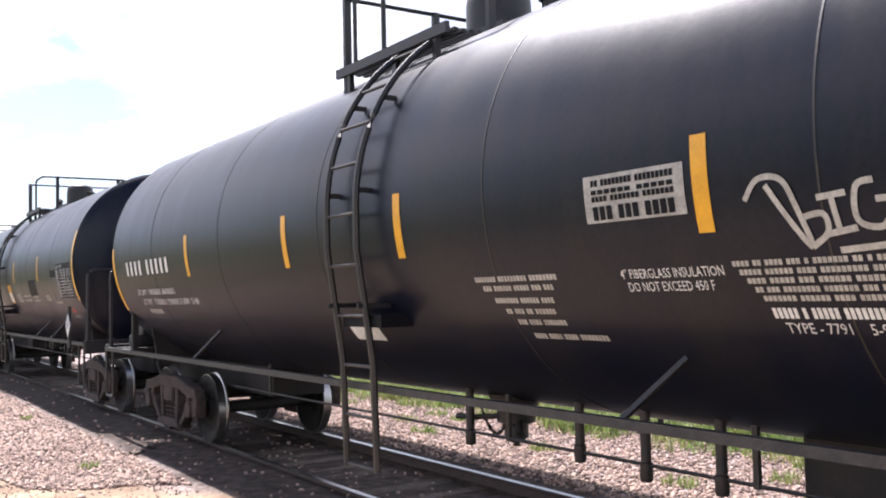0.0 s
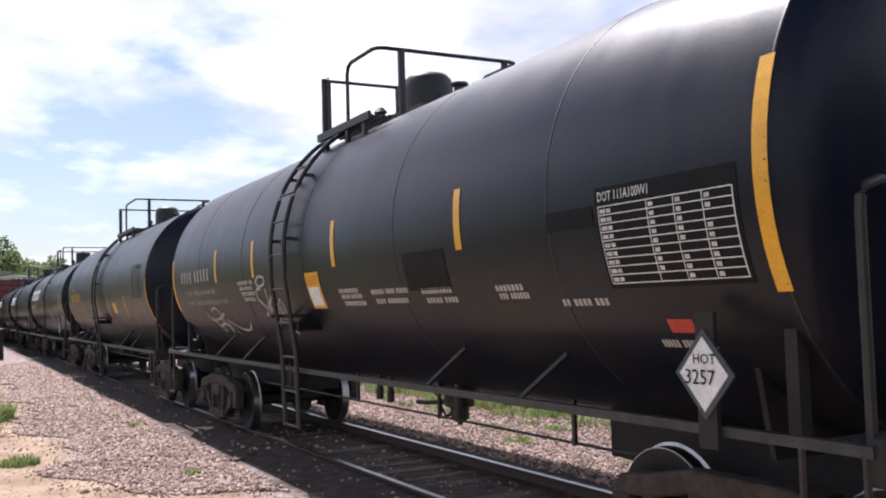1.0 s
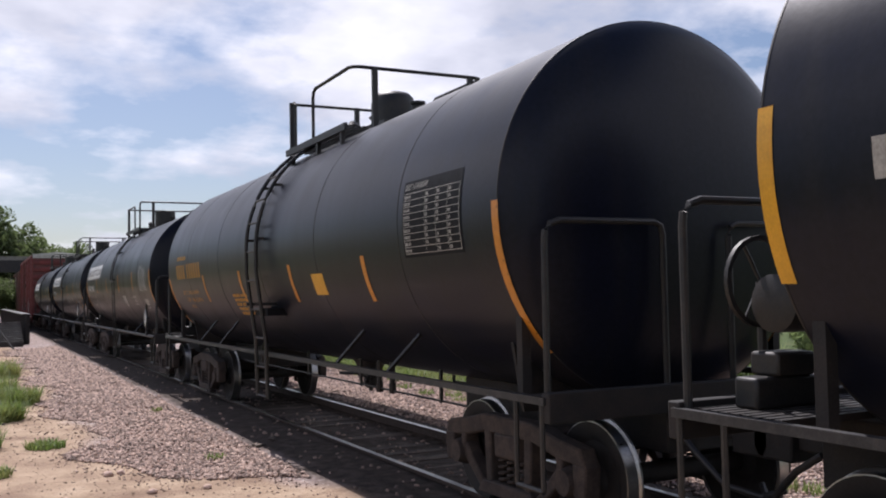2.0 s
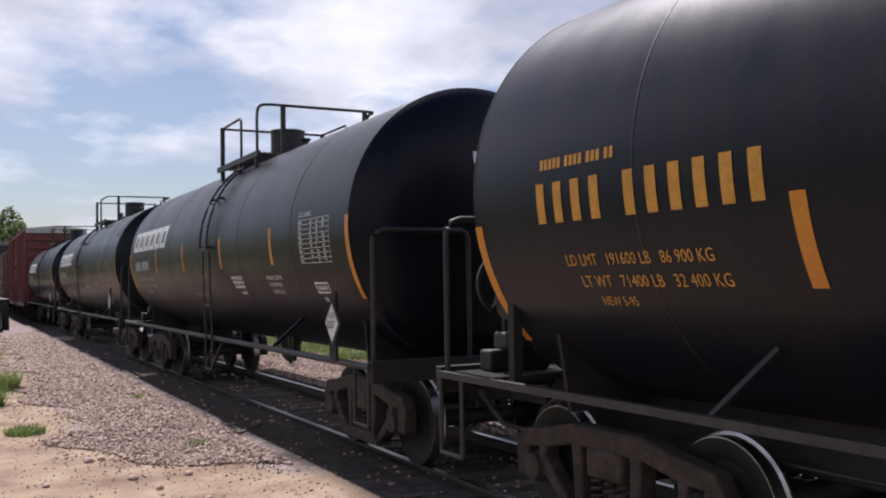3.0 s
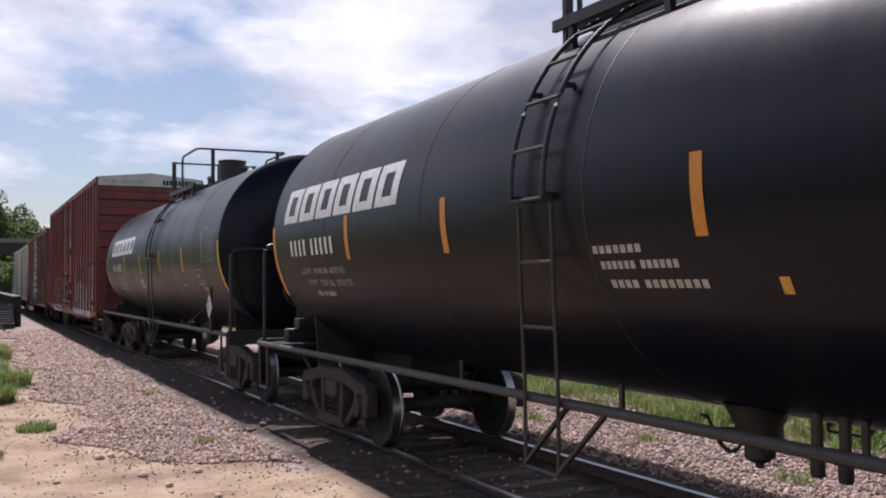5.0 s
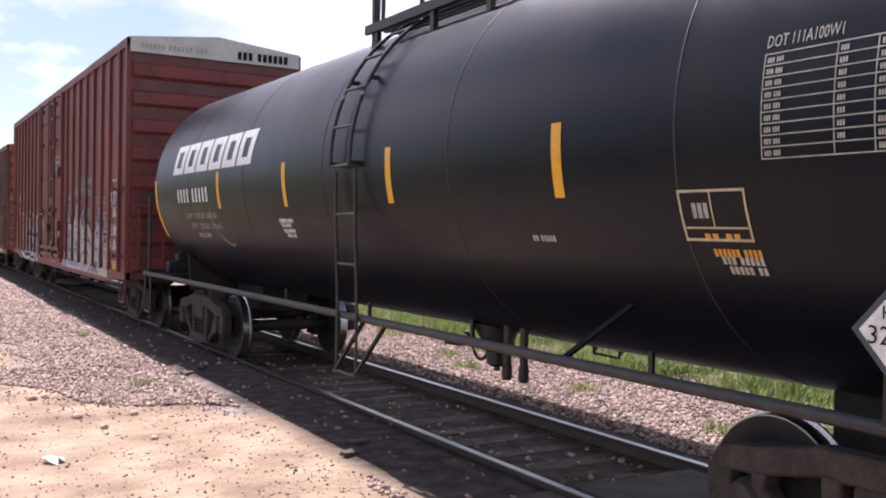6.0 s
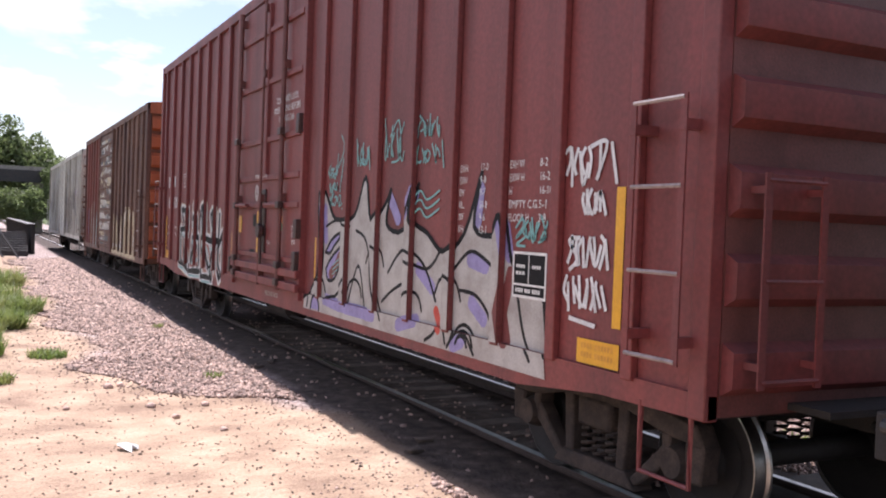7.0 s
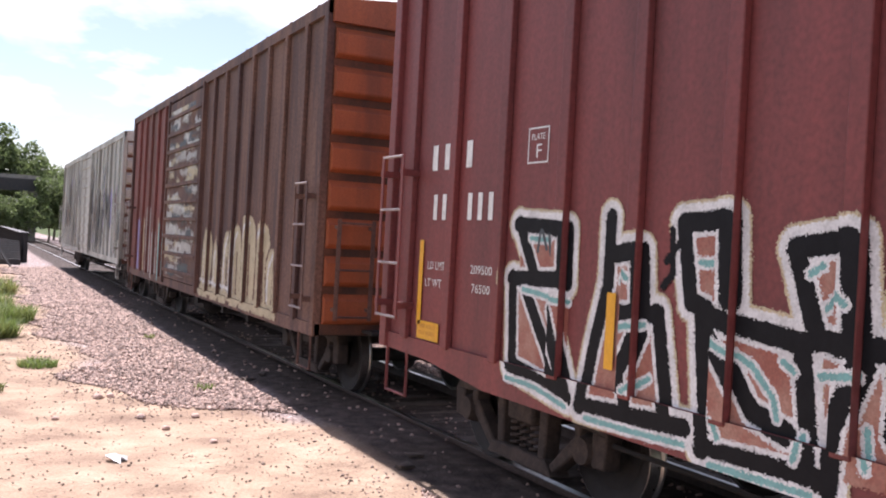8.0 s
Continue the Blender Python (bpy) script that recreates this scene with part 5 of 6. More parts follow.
# car a
on_tank("a", panel(Y(3.9), Y(3.18), 2.3, 2.56), M_paper, "paper_sign", "torn white paper notice")
for z, h, w in ((2.5, 0.035, [2, 8, 9]), (2.455, 0.025, [6, 5]), (2.415, 0.03, [4, 7, 7]), (2.315, 0.075, [3, 3, 4])):
    on_tank("a", bars(Y(3.84), Y(3.24), z, h, w, 0.8), M_gblack, "notice_line", "", 0.007)
for z, w, e in ((2.0, [7, 9, 8], 4.27), (1.94, [3, 6, 5, 3, 3], 4.33), (1.86, [8, 6, 4], 4.37), (1.79, [2, 3, 2, 6], 4.4), (1.72, [3, 4, 7], 4.35), (1.63, [4, 4, 4, 8], 4.05)):
    on_tank("a", bars(Y(5.1) - (2.0 - z), Y(e), z, 0.034, w, 0.8), M_grey)
on_tank("a", fitted("4\" FIBERGLASS INSULATION", Y(3.74), Y(3.04), 1.99, 0.05), M_white)
on_tank("a", fitted("DO NOT EXCEED 450 F", Y(3.71), Y(3.12), 1.92, 0.05), M_white)
for k in range(5):
    on_tank("a", bars(Y(2.98) - k * 0.03, Y(2.02) + 0.05 * (k % 2), 2.03 - k * 0.042, 0.026, [[4, 2, 4, 3, 1, 7, 2, 1, 9], [5, 6, 4, 9, 8], [4, 5, 3, 6, 8, 4], [2, 3, 8, 7, 3, 4, 3], [7, 6, 4, 8, 5]][k], 0.8), M_grey)
on_tank("a", bars(Y(2.84), Y(2.19), 1.78, 0.05, [5, 1, 5, 10]), M_white)
on_tank("a", fitted("TYPE - 7791    5-98", Y(2.8), Y(2.26), 1.71, 0.05), M_white)
for pts in ([(2.84, 2.33), (2.76, 2.42), (2.64, 2.41), (2.58, 2.3), (2.53, 2.1), (2.72, 2.39)], [(2.53, 2.1), (2.44, 2.16), (2.45, 2.24), (2.56, 2.23)], [(2.47, 2.31), (2.33, 2.32)], [(2.4, 2.31), (2.38, 2.16)],
            [(2.45, 2.15), (2.3, 2.17)], [(2.2, 2.36), (2.28, 2.34), (2.29, 2.2), (2.18, 2.17), (2.13, 2.27), (2.2, 2.28)], [(2.4, 2.08), (2.1, 2.1), (1.9, 2.14)], [(1.95, 2.5), (2.08, 2.46), (2.06, 2.34), (1.95, 2.3), (1.93, 2.18), (2.06, 2.16)]):
    on_tank("a", ribbon([(p[0] + Y(2.0) - 2.0, p[1]) for p in pts], 0.028), M_grey, "graffiti_stroke", "", 0.004 + 0.0007 * (int(pts[0][0] * 100) % 7))
on_tank("a", bars(Y(13.3), Y(11.36), 2.27, 0.19, [4, 5], 0.46), M_white, "reporting_mark", "row of white bars")
on_tank("a", fitted("LD LMT  190500LB  86400KG", Y(13.05), Y(11.45), 2.0, 0.075), M_white)
on_tank("a", fitted("LT WT   72500LB  32900KG NEW  5-98", Y(12.95), Y(10.73), 1.87, 0.075), M_white)
on_tank("a", bars(Y(12.85), Y(12.3), 1.75, 0.06, [6]), M_grey)
on_tank("a", panel(Y(7.25), Y(6.75), 1.55, 1.72), M_white, "white_plate")

# car b
inspection_table("b", Y(18.0), Y(16.9), 2.03, 2.5, M_white)
on_tank("b", panel(Y(18.56), Y(18.06), 2.39, 2.52), M_gblack, "black_patch")
on_tank("b", panel(Y(20.82), Y(20.05), 2.06, 2.39), M_gblack, "black_patch", "glossy black square patch")
on_tank("b", panel(Y(17.66), Y(17.45), 1.73, 1.81), M_redsticker, "red_sticker")
on_tank("b", panel(Y(23.25), Y(22.87), 1.93, 2.33), M_yellow, "yellow_sticker", "yellow sticker with a white field")
on_tank("b", panel(Y(23.21), Y(22.91), 1.96, 2.17), M_white, "white_field", "", 0.007)
for k in range(3):
    on_tank("b", bars(Y(23.2), Y(22.92), 2.27 - k * 0.035, 0.018, [6, 9, 4]), M_orange, "notice_line", "", 0.007)
for y0, y1, z, w in ((22.45, 21.95, 2.08, [9]), (22.43, 21.9, 2.02, [5, 6]), (22.4, 21.86, 1.95, [10]), (21.65, 20.85, 2.05, [6, 4, 5]), (21.6, 20.9, 1.96, [4, 8]), (20.6, 20.05, 2.03, [10]), (20.55, 20.0, 1.95, [5, 4]), (19.38, 19.0, 2.02, [7]), (19.36, 18.96, 1.96, [3, 6]), (18.6, 18.1, 1.9, [2, 4, 3]), (17.8, 17.35, 1.64, [5, 9])):
    on_tank("b", bars(Y(y0), Y(y1), z, 0.045, w), M_grey)
on_tank("b", bars(Y(29.36), Y(27.43), 2.4, 0.19, [4, 5], 0.46), M_grey, "reporting_mark", "row of faded grey bars")
on_tank("b", fitted("LD LMT  190000 LBS 86200 KGS", Y(29.2), Y(27.3), 2.2, 0.065), M_grey)
on_tank("b", fitted("LT WT  73000 LBS 33100 KGS LO 12-94", Y(29.15), Y(26.72), 2.04, 0.065), M_grey)
for k, w in enumerate(([6, 2], [5, 6, 3], [8, 11], [7, 4])):
    on_tank("b", bars(Y(25.98) - 0.05 * k, Y(25.27) + 0.08 * (k % 2), 2.28 - k * 0.075, 0.05, w), M_grey)
for pts in ([(25.15, 2.3), (25.0, 2.36), (24.78, 2.34), (24.82, 2.26), (25.05, 2.24), (25.15, 2.3)], [(24.98, 2.2), (25.15, 2.2), (25.2, 2.08), (25.05, 2.0), (25.0, 1.9), (25.12, 1.86)], [(24.95, 2.0), (24.88, 1.9), (24.85, 2.04)],
            [(24.82, 2.2), (24.78, 1.82)], [(24.62, 2.1), (24.8, 1.98), (24.62, 1.84)], [(24.62, 1.8), (24.52, 2.05), (24.45, 1.8)], [(24.4, 1.8), (24.4, 2.02), (24.3, 2.02), (24.28, 1.75)], [(24.95, 1.76), (24.6, 1.76), (24.3, 1.62)]):
    on_tank("b", ribbon([(p[0] + Y(25.0) - 25.0, p[1]) for p in pts], 0.035), M_grey, "graffiti_stroke", "", 0.004 + 0.0007 * (int(pts[0][0] * 100) % 7))
for pts in ([(28.2, 1.92), (28.1, 1.8), (27.6, 1.82), (27.2, 1.9)], [(28.0, 1.85), (27.7, 1.62), (27.5, 1.84), (27.3, 1.6), (27.2, 1.8), (27.0, 1.56)], [(27.8, 1.7), (27.4, 1.74), (27.2, 1.66)], [(27.1, 1.78), (26.7, 1.66), (26.3, 1.66), (26.1, 1.75)], [(27.9, 1.94), (27.6, 1.98), (27.4, 1.88)]):
    on_tank("b", ribbon([(p[0] + Y(27.0) - 27.0, p[1]) for p in pts], 0.035), M_grey, "graffiti_stroke", "", 0.004 + 0.0007 * (int(pts[0][0] * 100) % 7))

# car c
on_tank("c", bars(Y(45.15), Y(43.04), 2.31, 0.27, [4, 6], 0.46), M_orangepaint, "reporting_mark", "row of orange bars")
on_tank("c", bars(Y(45.1), Y(44.3), 2.67, 0.07, [5, 4, 3, 2]), M_orangepaint)
on_tank("c", fitted("LD LMT   191600 LB   86 900 KG", Y(44.94), Y(43.58), 2.02, 0.075), M_orangepaint)
on_tank("c", fitted("LT WT   71400 LB   32 400 KG", Y(44.84), Y(43.5), 1.88, 0.075), M_orangepaint)
on_tank("c", fitted("NEW 5-95", Y(44.71), Y(44.36), 1.76, 0.06), M_orangepaint)
inspection_table("c", Y(34.4), Y(33.3), 2.3, 2.85, M_grey)
on_tank("c", panel(Y(37.2), Y(36.8), 1.95, 2.2), M_yellow, "yellow_sticker")
for k in range(5):
    on_tank("c", bars(Y(41.2), Y(40.4) + 0.1 * (k % 2), 1.95 - 0.07 * k, 0.045, [[6, 5], [9], [4, 6], [8, 3], [5]][k]), M_orangepaint)

# cars d, e, f
for key, l0, l1, t0, t1, zt in (("d", 61.45, 57.98, 50.24, 49.24, 2.16), ("e", 77.35, 73.85, 65.98, 64.93, 2.06), ("f", 92.92, 89.42, 82.1, 81.1, 2.3)):
    on_tank(key, logo_polys(Y(l0), 2.66, Y(l0) - Y(l1), 0.42, 0.05), M_white, "block_logo", "white slanted block shapes")
    on_tank(key, bars(Y(l0) - 0.25, Y(l0) - 1.8, 2.25, 0.19, [4, 5], 0.46), M_white, "reporting_mark", "row of white bars")
    inspection_table(key, Y(t0), Y(t1), zt, zt + 0.5, M_grey if key in ("e", "f") else M_white)
    on_tank(key, fitted("LD LMT  190000 LBS  86550 KGS", Y(l0) - 0.5, Y(l0) - 1.95, 2.03, 0.07), M_grey)
    on_tank(key, fitted("LT WT   72200 LBS  32750 KGS", Y(l0) - 0.62, Y(l0) - 2.05, 1.89, 0.07), M_grey)
    on_tank(key, bars(Y(l0) - 0.8, Y(l0) - 1.4, 1.77, 0.055, [3, 2, 4]), M_grey)
on_tank("d", frame_polys(Y(50.03), Y(49.6), 1.81, 1.94, 0.022), M_white, "framed_sign", "white framed sign")
on_tank("d", bars(Y(49.97), Y(49.66), 1.85, 0.05, [3, 7, 5]), M_white)
on_tank("d", bars(Y(49.91), Y(49.8), 1.72, 0.045, [4]), M_white)
for txt, y0, y1, z in (("EXTERIOR COATING", 51.79, 51.14, 1.98), ("SYSTEM PMNB", 51.74, 51.25, 1.89), ("PRE 05-2013", 51.7, 51.24, 1.8)):
    on_tank("d", fitted(txt, Y(y0), Y(y1), z, 0.055), M_white)
for k, w in enumerate(([8, 6, 4], [5, 9, 3], [3, 8, 4])):
    on_tank("d", bars(Y(53.52) - 0.03 * k, Y(52.93), 2.0 - k * 0.065, 0.045, w), M_white)
on_tank("d", bars(Y(53.25), Y(53.0), 1.78, 0.045, [2, 5]), M_white)
on_tank("d", fitted("BOTTOM OPERATED VALVE", Y(56.17), Y(55.3), 1.73, 0.06), M_grey)
on_tank("e", frame_polys(Y(65.63), Y(65.2), 1.7, 1.95, 0.02), M_orangepaint, "framed_sign", "orange framed panel")
on_tank("e", bars(Y(65.56), Y(65.28), 1.78, 0.06, [3, 3]), M_orangepaint)
for y0, y1, z, w in ((66.09, 65.68, 1.96, [4, 3]), (66.07, 65.7, 1.89, [6]), (68.5, 67.9, 2.03, [5, 6]), (68.45, 67.7, 1.95, [9, 4]), (70.9, 70.4, 2.1, [7]), (70.85, 70.1, 2.0, [6, 6]), (70.8, 69.9, 1.88, [4, 8])):
    on_tank("e", bars(Y(y0), Y(y1), z, 0.05, w), M_grey)
on_tank("e", panel(Y(65.0), Y(64.32), 3.2, 3.72, 8, 0.12), M_patch, "primer_patch", "pale grey primer patch", 0.005)
for y, z in ((67.0, 1.86), (69.4, 1.85), (64.45, 1.75)):
    on_tank("e", panel(Y(y), Y(y) - 0.07, z, z + 0.09), M_orangepaint, "spot_mark")
on_tank("f", frame_polys(Y(82.69), Y(82.23), 1.9, 2.17, 0.014), M_gcream, "framed_sign", "yellow framed panel")
on_tank("f", panel(Y(82.47), Y(82.46), 1.97, 2.16, 2) + panel(Y(82.67), Y(82.25), 1.965, 1.975, 1), M_gcream, "framed_sign")
for y0, y1, z, w, m in ((82.6, 82.48, 2.06, [3], M_grey), (82.6, 82.48, 2.02, [3], M_grey), (82.55, 82.3, 1.9, [2, 2], M_orangepaint), (82.52, 82.2, 1.82, [6, 4], M_orangepaint), (82.48, 82.2, 1.78, [3, 5], M_grey), (82.45, 82.2, 1.73, [5, 2], M_grey), (84.1, 83.85, 1.87, [2, 5], M_grey), (88.75, 88.35, 1.98, [8, 4], M_white), (88.72, 88.45, 1.93, [4, 5], M_white), (88.7, 88.37, 1.87, [3, 8], M_white), (88.66, 88.4, 1.82, [5, 4], M_white)):
    on_tank("f", bars(Y(y0), Y(y1), z, 0.04, w), m)
on_tank("f", ribbon([(Y(91.2), 2.15), (Y(91.25), 2.0), (Y(91.1), 1.8), (Y(90.85), 1.68), (Y(90.7), 1.7)], 0.018), M_grey, "chalk_mark")

# stencils on the heads
for key, x0 in (("b", -0.35), ("d", -0.2), ("e", -0.3)):
    car, mid, R, zc = TANKS[key]
    yn = {"b": Y(16.71), "d": Y(48.73), "e": Y(64.18)}[key] - mid - 0.03
    for z, h, w, wd in ((zc + 0.66, 0.13, 0.95, [4, 5]), (zc + 0.52, 0.07, 0.75, [4, 5, 6]), (zc + 0.43, 0.07, 0.5, [5, 3]), (zc + 0.32, 0.07, 0.6, [4, 3, 4]), (zc + 0.23, 0.06, 0.55, [5, 3])):
        bm = bmesh.new()
        for q in bars(x0 + (0 if h > 0.1 else 0.2), x0 + w, z, h, wd):
            vs = []
            for x, zz in q:
                r = math.hypot(x, zz - zc)
                prof = [(0.0, 0.52), (0.3, 0.515), (0.7, 0.47), (1.0, 0.39), (1.22, 0.29), (1.38, 0.17)]
                d = float(np.interp(r * 1.5 / R, [p[0] for p in prof], [p[1] for p in prof]))
                vs.append(bm.verts.new((x, yn - d * 0.62 - 0.012, zz)))
            bm.faces.new(vs)
        part("stencil", bm, M_white, car, smooth=0)["kind"] = "stuff"


# boxcars: flat lettering and sprayed pictures
def on_box(car, mid, polys, material, name="stencil", label="", x=-1.566):
    bm = bmesh.new()
    for q in polys:
        try:
            bm.faces.new([bm.verts.new((x, y - mid, z)) for y, z in q])
        except ValueError:
            pass
    o = part(name, bm, material, car, label, 0)
    if len(polys) > 1:
        o["kind"] = "stuff"
    return o


def eased(pts, n=6):
    out = []
    for i in range(len(pts) - 1):
        p0, p1, p2, p3 = (pts[max(0, min(len(pts) - 1, i + k))] for k in (-1, 0, 1, 2))
        for s in range(n):
            t = s / n
            out.append(tuple(0.5 * (2 * p1[c] + (p2[c] - p0[c]) * t + (2 * p0[c] - 5 * p1[c] + 4 * p2[c] - p3[c]) * t * t + (3 * p1[c] - p0[c] - 3 * p2[c] + p3[c]) * t ** 3) for c in (0, 1)))
    return out + [pts[-1]]


def near_line(pts, w):
    def test(Yg, Zg):
        hit = np.zeros(Yg.shape, bool)
        for (ay, az), (by, bz) in zip(pts, pts[1:]):
            dy, dz = by - ay, bz - az
            t = np.clip(((Yg - ay) * dy + (Zg - az) * dz) / max(dy * dy + dz * dz, 1e-9), 0, 1)
            hit |= np.hypot(Yg - ay - t * dy, Zg - az - t * dz) < w / 2
        return hit
    return test


def inside(poly):
    def test(Yg, Zg):
        hit = np.zeros(Yg.shape, bool)
        for (ay, az), (by, bz) in zip(poly, poly[1:] + poly[:1]):
            if az != bz:
                cross = ((az > Zg) != (bz > Zg)) & (Yg < (by - ay) * (Zg - az) / (bz - az) + ay)
                hit ^= cross
        return hit
    return test


def sprayed(car, mid, y0, y1, z0, z1, layers, ribs, cell=0.014, hw=1.56, ragged=0.0, rib_w=0.11, sill=0.0):
    """Paint that follows the sheet and its posts: later layers cover earlier ones."""
    ys = np.arange(y0, y1, cell) + cell / 2
    zs = np.arange(z0, z1, cell) + cell / 2
    Yg, Zg = np.meshgrid(ys, zs, indexing="ij")
    if ragged:
        rs = np.random.RandomState(1)
        Yg = Yg + rs.normal(0, ragged, Yg.shape)
        Zg = Zg + rs.normal(0, ragged, Zg.shape)
    idx = np.full(Yg.shape, -1)
    for k, (m, test) in enumerate(layers):
        idx[test(Yg, Zg)] = k
    mats = {}
    for k, (m, _) in enumerate(layers):
        mats.setdefault(m.name, [m, []])[1].append(k)
    for m, ks in mats.values():
        mask = np.isin(idx, ks)
        V, F = [], []
        for i in range(len(ys)):
            col = np.concatenate(([0], mask[i].astype(int), [0]))
            d = np.diff(col)
            x = -(hw + 0.005 + (0.058 if any(abs(ys[i] - r) < rib_w / 2 + 0.004 for r in ribs) else 0))
            cut = int(round((sill + 0.125 - z0) / cell)) if sill else 0
            runs = []
            for a, b in zip(np.where(d == 1)[0], np.where(d == -1)[0]):
                if a < cut:
                    runs.append((a, min(b, cut), -(hw + 0.036)))
                if b > cut:
                    runs.append((max(a, cut), b, x))
            for a, b, x in runs:
                n = len(V)
                ya, yb, za, zb = ys[i] - cell / 2 - mid, ys[i] + cell / 2 - mid, z0 + a * cell, z0 + b * cell
                V += [(x, ya, za), (x, yb, za), (x, yb, zb), (x, ya, zb)]
                F.append((n, n + 1, n + 2, n + 3))
        if F:
            me = bpy.data.meshes.new("graffiti_paint")
            me.from_pydata(V, [], F)
            me.materials.append(m)
            o = new("graffiti_paint", me)
            o.parent = car
            o["kind"] = "stuff"


GO = Y(100.0) - 100.0
G2 = Y(109.0) - 109.0


def shift(pts, d):
    return [(y + d, z) for y, z in pts]


# silver piece
edge = [(102.8, 1.03), (102.25, 1.35), (102.28, 2.28), (101.95, 2.03), (101.73, 1.98), (101.26, 2.03), (100.97, 2.43), (100.79, 1.97), (100.43, 2.14), (100.29, 2.28), (100.38, 1.95), (99.97, 1.9), (99.66, 2.32), (99.75, 2.0), (99.44, 1.88), (99.09, 1.72), (98.72, 1.9), (98.46, 2.39), (98.56, 1.95), (98.21, 1.89), (98.07, 2.04), (97.94, 1.7), (97.76, 1.67), (97.54, 1.69), (97.38, 0.9)]
edge = eased(shift(edge, GO), 4)
inner = [[(102.15, 1.9), (101.8, 1.97), (101.4, 1.91)], [(101.2, 1.87), (100.95, 1.8), (100.81, 1.62)], [(100.3, 1.48), (99.95, 1.71), (99.5, 1.6), (99.22, 1.29)], [(99.94, 1.63), (99.42, 1.56), (99.14, 1.75)],
         [(98.87, 1.6), (98.59, 1.75), (98.24, 1.65)], [(98.76, 1.42), (98.5, 1.4), (98.3, 1.29), (98.17, 1.1)], [(98.91, 0.93), (98.75, 1.07), (98.6, 1.07), (98.44, 0.93)], [(99.35, 0.93), (99.2, 1.0), (99.04, 1.12), (98.95, 0.95)], [(100.43, 1.18), (100.2, 1.3), (99.92, 1.4)],
         [(101.4, 1.05), (101.1, 1.5), (100.9, 1.1)], [(100.7, 1.75), (100.6, 1.3), (100.4, 1.0)], [(97.9, 1.65), (97.75, 1.2), (97.6, 1.0)]]
for cy, cz, r in ((98.66, 0.96, 0.2), (98.66, 0.96, 0.1), (100.65, 1.5, 0.24), (99.0, 1.3, 0.25), (101.2, 1.15, 0.22), (99.7, 1.15, 0.2)):
    inner.append([(cy + r * math.cos(t), cz + r * 0.9 * math.sin(t)) for t in (0.2, 0.9, 1.6, 2.3, 3.0)])
inner = [eased(shift(q, GO)) for q in inner]
purple = [[(102.2, 2.1), (102.15, 1.75)], [(100.3, 2.2), (100.1, 2.0)], [(99.7, 2.25), (99.85, 2.05)], [(98.47, 2.25), (98.5, 2.0)], [(98.05, 1.95), (97.98, 1.75)], [(99.6, 1.55), (99.3, 1.4)], [(98.6, 1.68), (98.35, 1.64)], [(98.55, 1.33), (98.35, 1.22)], [(102.6, 1.1), (101.6, 1.03), (100.6, 1.02)], [(98.8, 0.96), (98.66, 1.01)], [(99.95, 1.0), (99.6, 1.08)]]
purple = [shift(q, GO) for q in purple]
layers = [(M_gsilver, inside(edge + [(edge[0][0], 0.9)]))]
layers += [(M_gpurple, near_line(q, 0.13)) for q in purple]
layers += [(M_gblack, near_line(edge[:-1], 0.048))] + [(M_gblack, near_line(q, 0.034)) for q in inner]
layers += [(M_red, near_line(shift([(97.95, 1.6), (98.05, 1.3), (97.98, 1.1)], GO), 0.13)), (M_redsticker, near_line(shift([(99.2, 1.2), (99.1, 1.06)], GO), 0.1))]
RG = [Y(r) for r in RIBS_G]
leaf_a = shift([(102.15, 1.6), (102.0, 1.72), (101.82, 1.8), (101.65, 1.83), (101.72, 1.76), (101.87, 1.68), (101.99, 1.6), (102.15, 1.6)], GO)
leaf_b = shift([(102.12, 1.41), (101.99, 1.52), (101.8, 1.62), (101.63, 1.68), (101.63, 1.58), (101.69, 1.45), (101.84, 1.31), (102.04, 1.29), (102.12, 1.41)], GO)
bulge = shift([(102.68, 0.93), (102.65, 1.02), (102.62, 1.15), (102.44, 1.25), (102.22, 1.27), (102.12, 1.15), (102.1, 0.93)], GO)
spot = shift([(102.54, 0.92), (102.48, 1.05), (102.35, 1.09), (102.24, 0.98), (102.24, 0.92)], GO)
leaf_a, leaf_b = eased(leaf_a, 4), eased(leaf_b, 4)
layers += [(M_gsilver, inside(bulge)), (M_gpurple, inside(spot)), (M_gpurple, inside(leaf_a)), (M_gpurple, inside(leaf_b)), (M_brownred, near_line(shift([(101.95, 1.36), (101.78, 1.45), (101.68, 1.57)], GO), 0.13))]
layers += [(M_gteal, near_line(shift([(101.9, 1.36 + 0.05 * k), (101.8, 1.4 + 0.05 * k), (101.7, 1.44 + 0.05 * k)], GO), 0.014)) for k in range(3)]
layers += [(M_gblack, near_line(q, 0.04)) for q in (leaf_a, leaf_b, eased(bulge[:-1]), eased(spot), shift([(102.09, 1.08), (101.79, 1.12), (101.56, 1.23), (101.43, 1.33)], GO))]
sprayed(car_g, mid_g, Y(97.35), Y(102.85), 0.9, 2.5, layers, RG, 0.006, sill=0.95)
on_box(car_g, mid_g, panel(Y(102.49), Y(102.38), 1.27, 1.76, 1), M_yellow, "reflective_strip", "yellow reflective strip", -1.573)
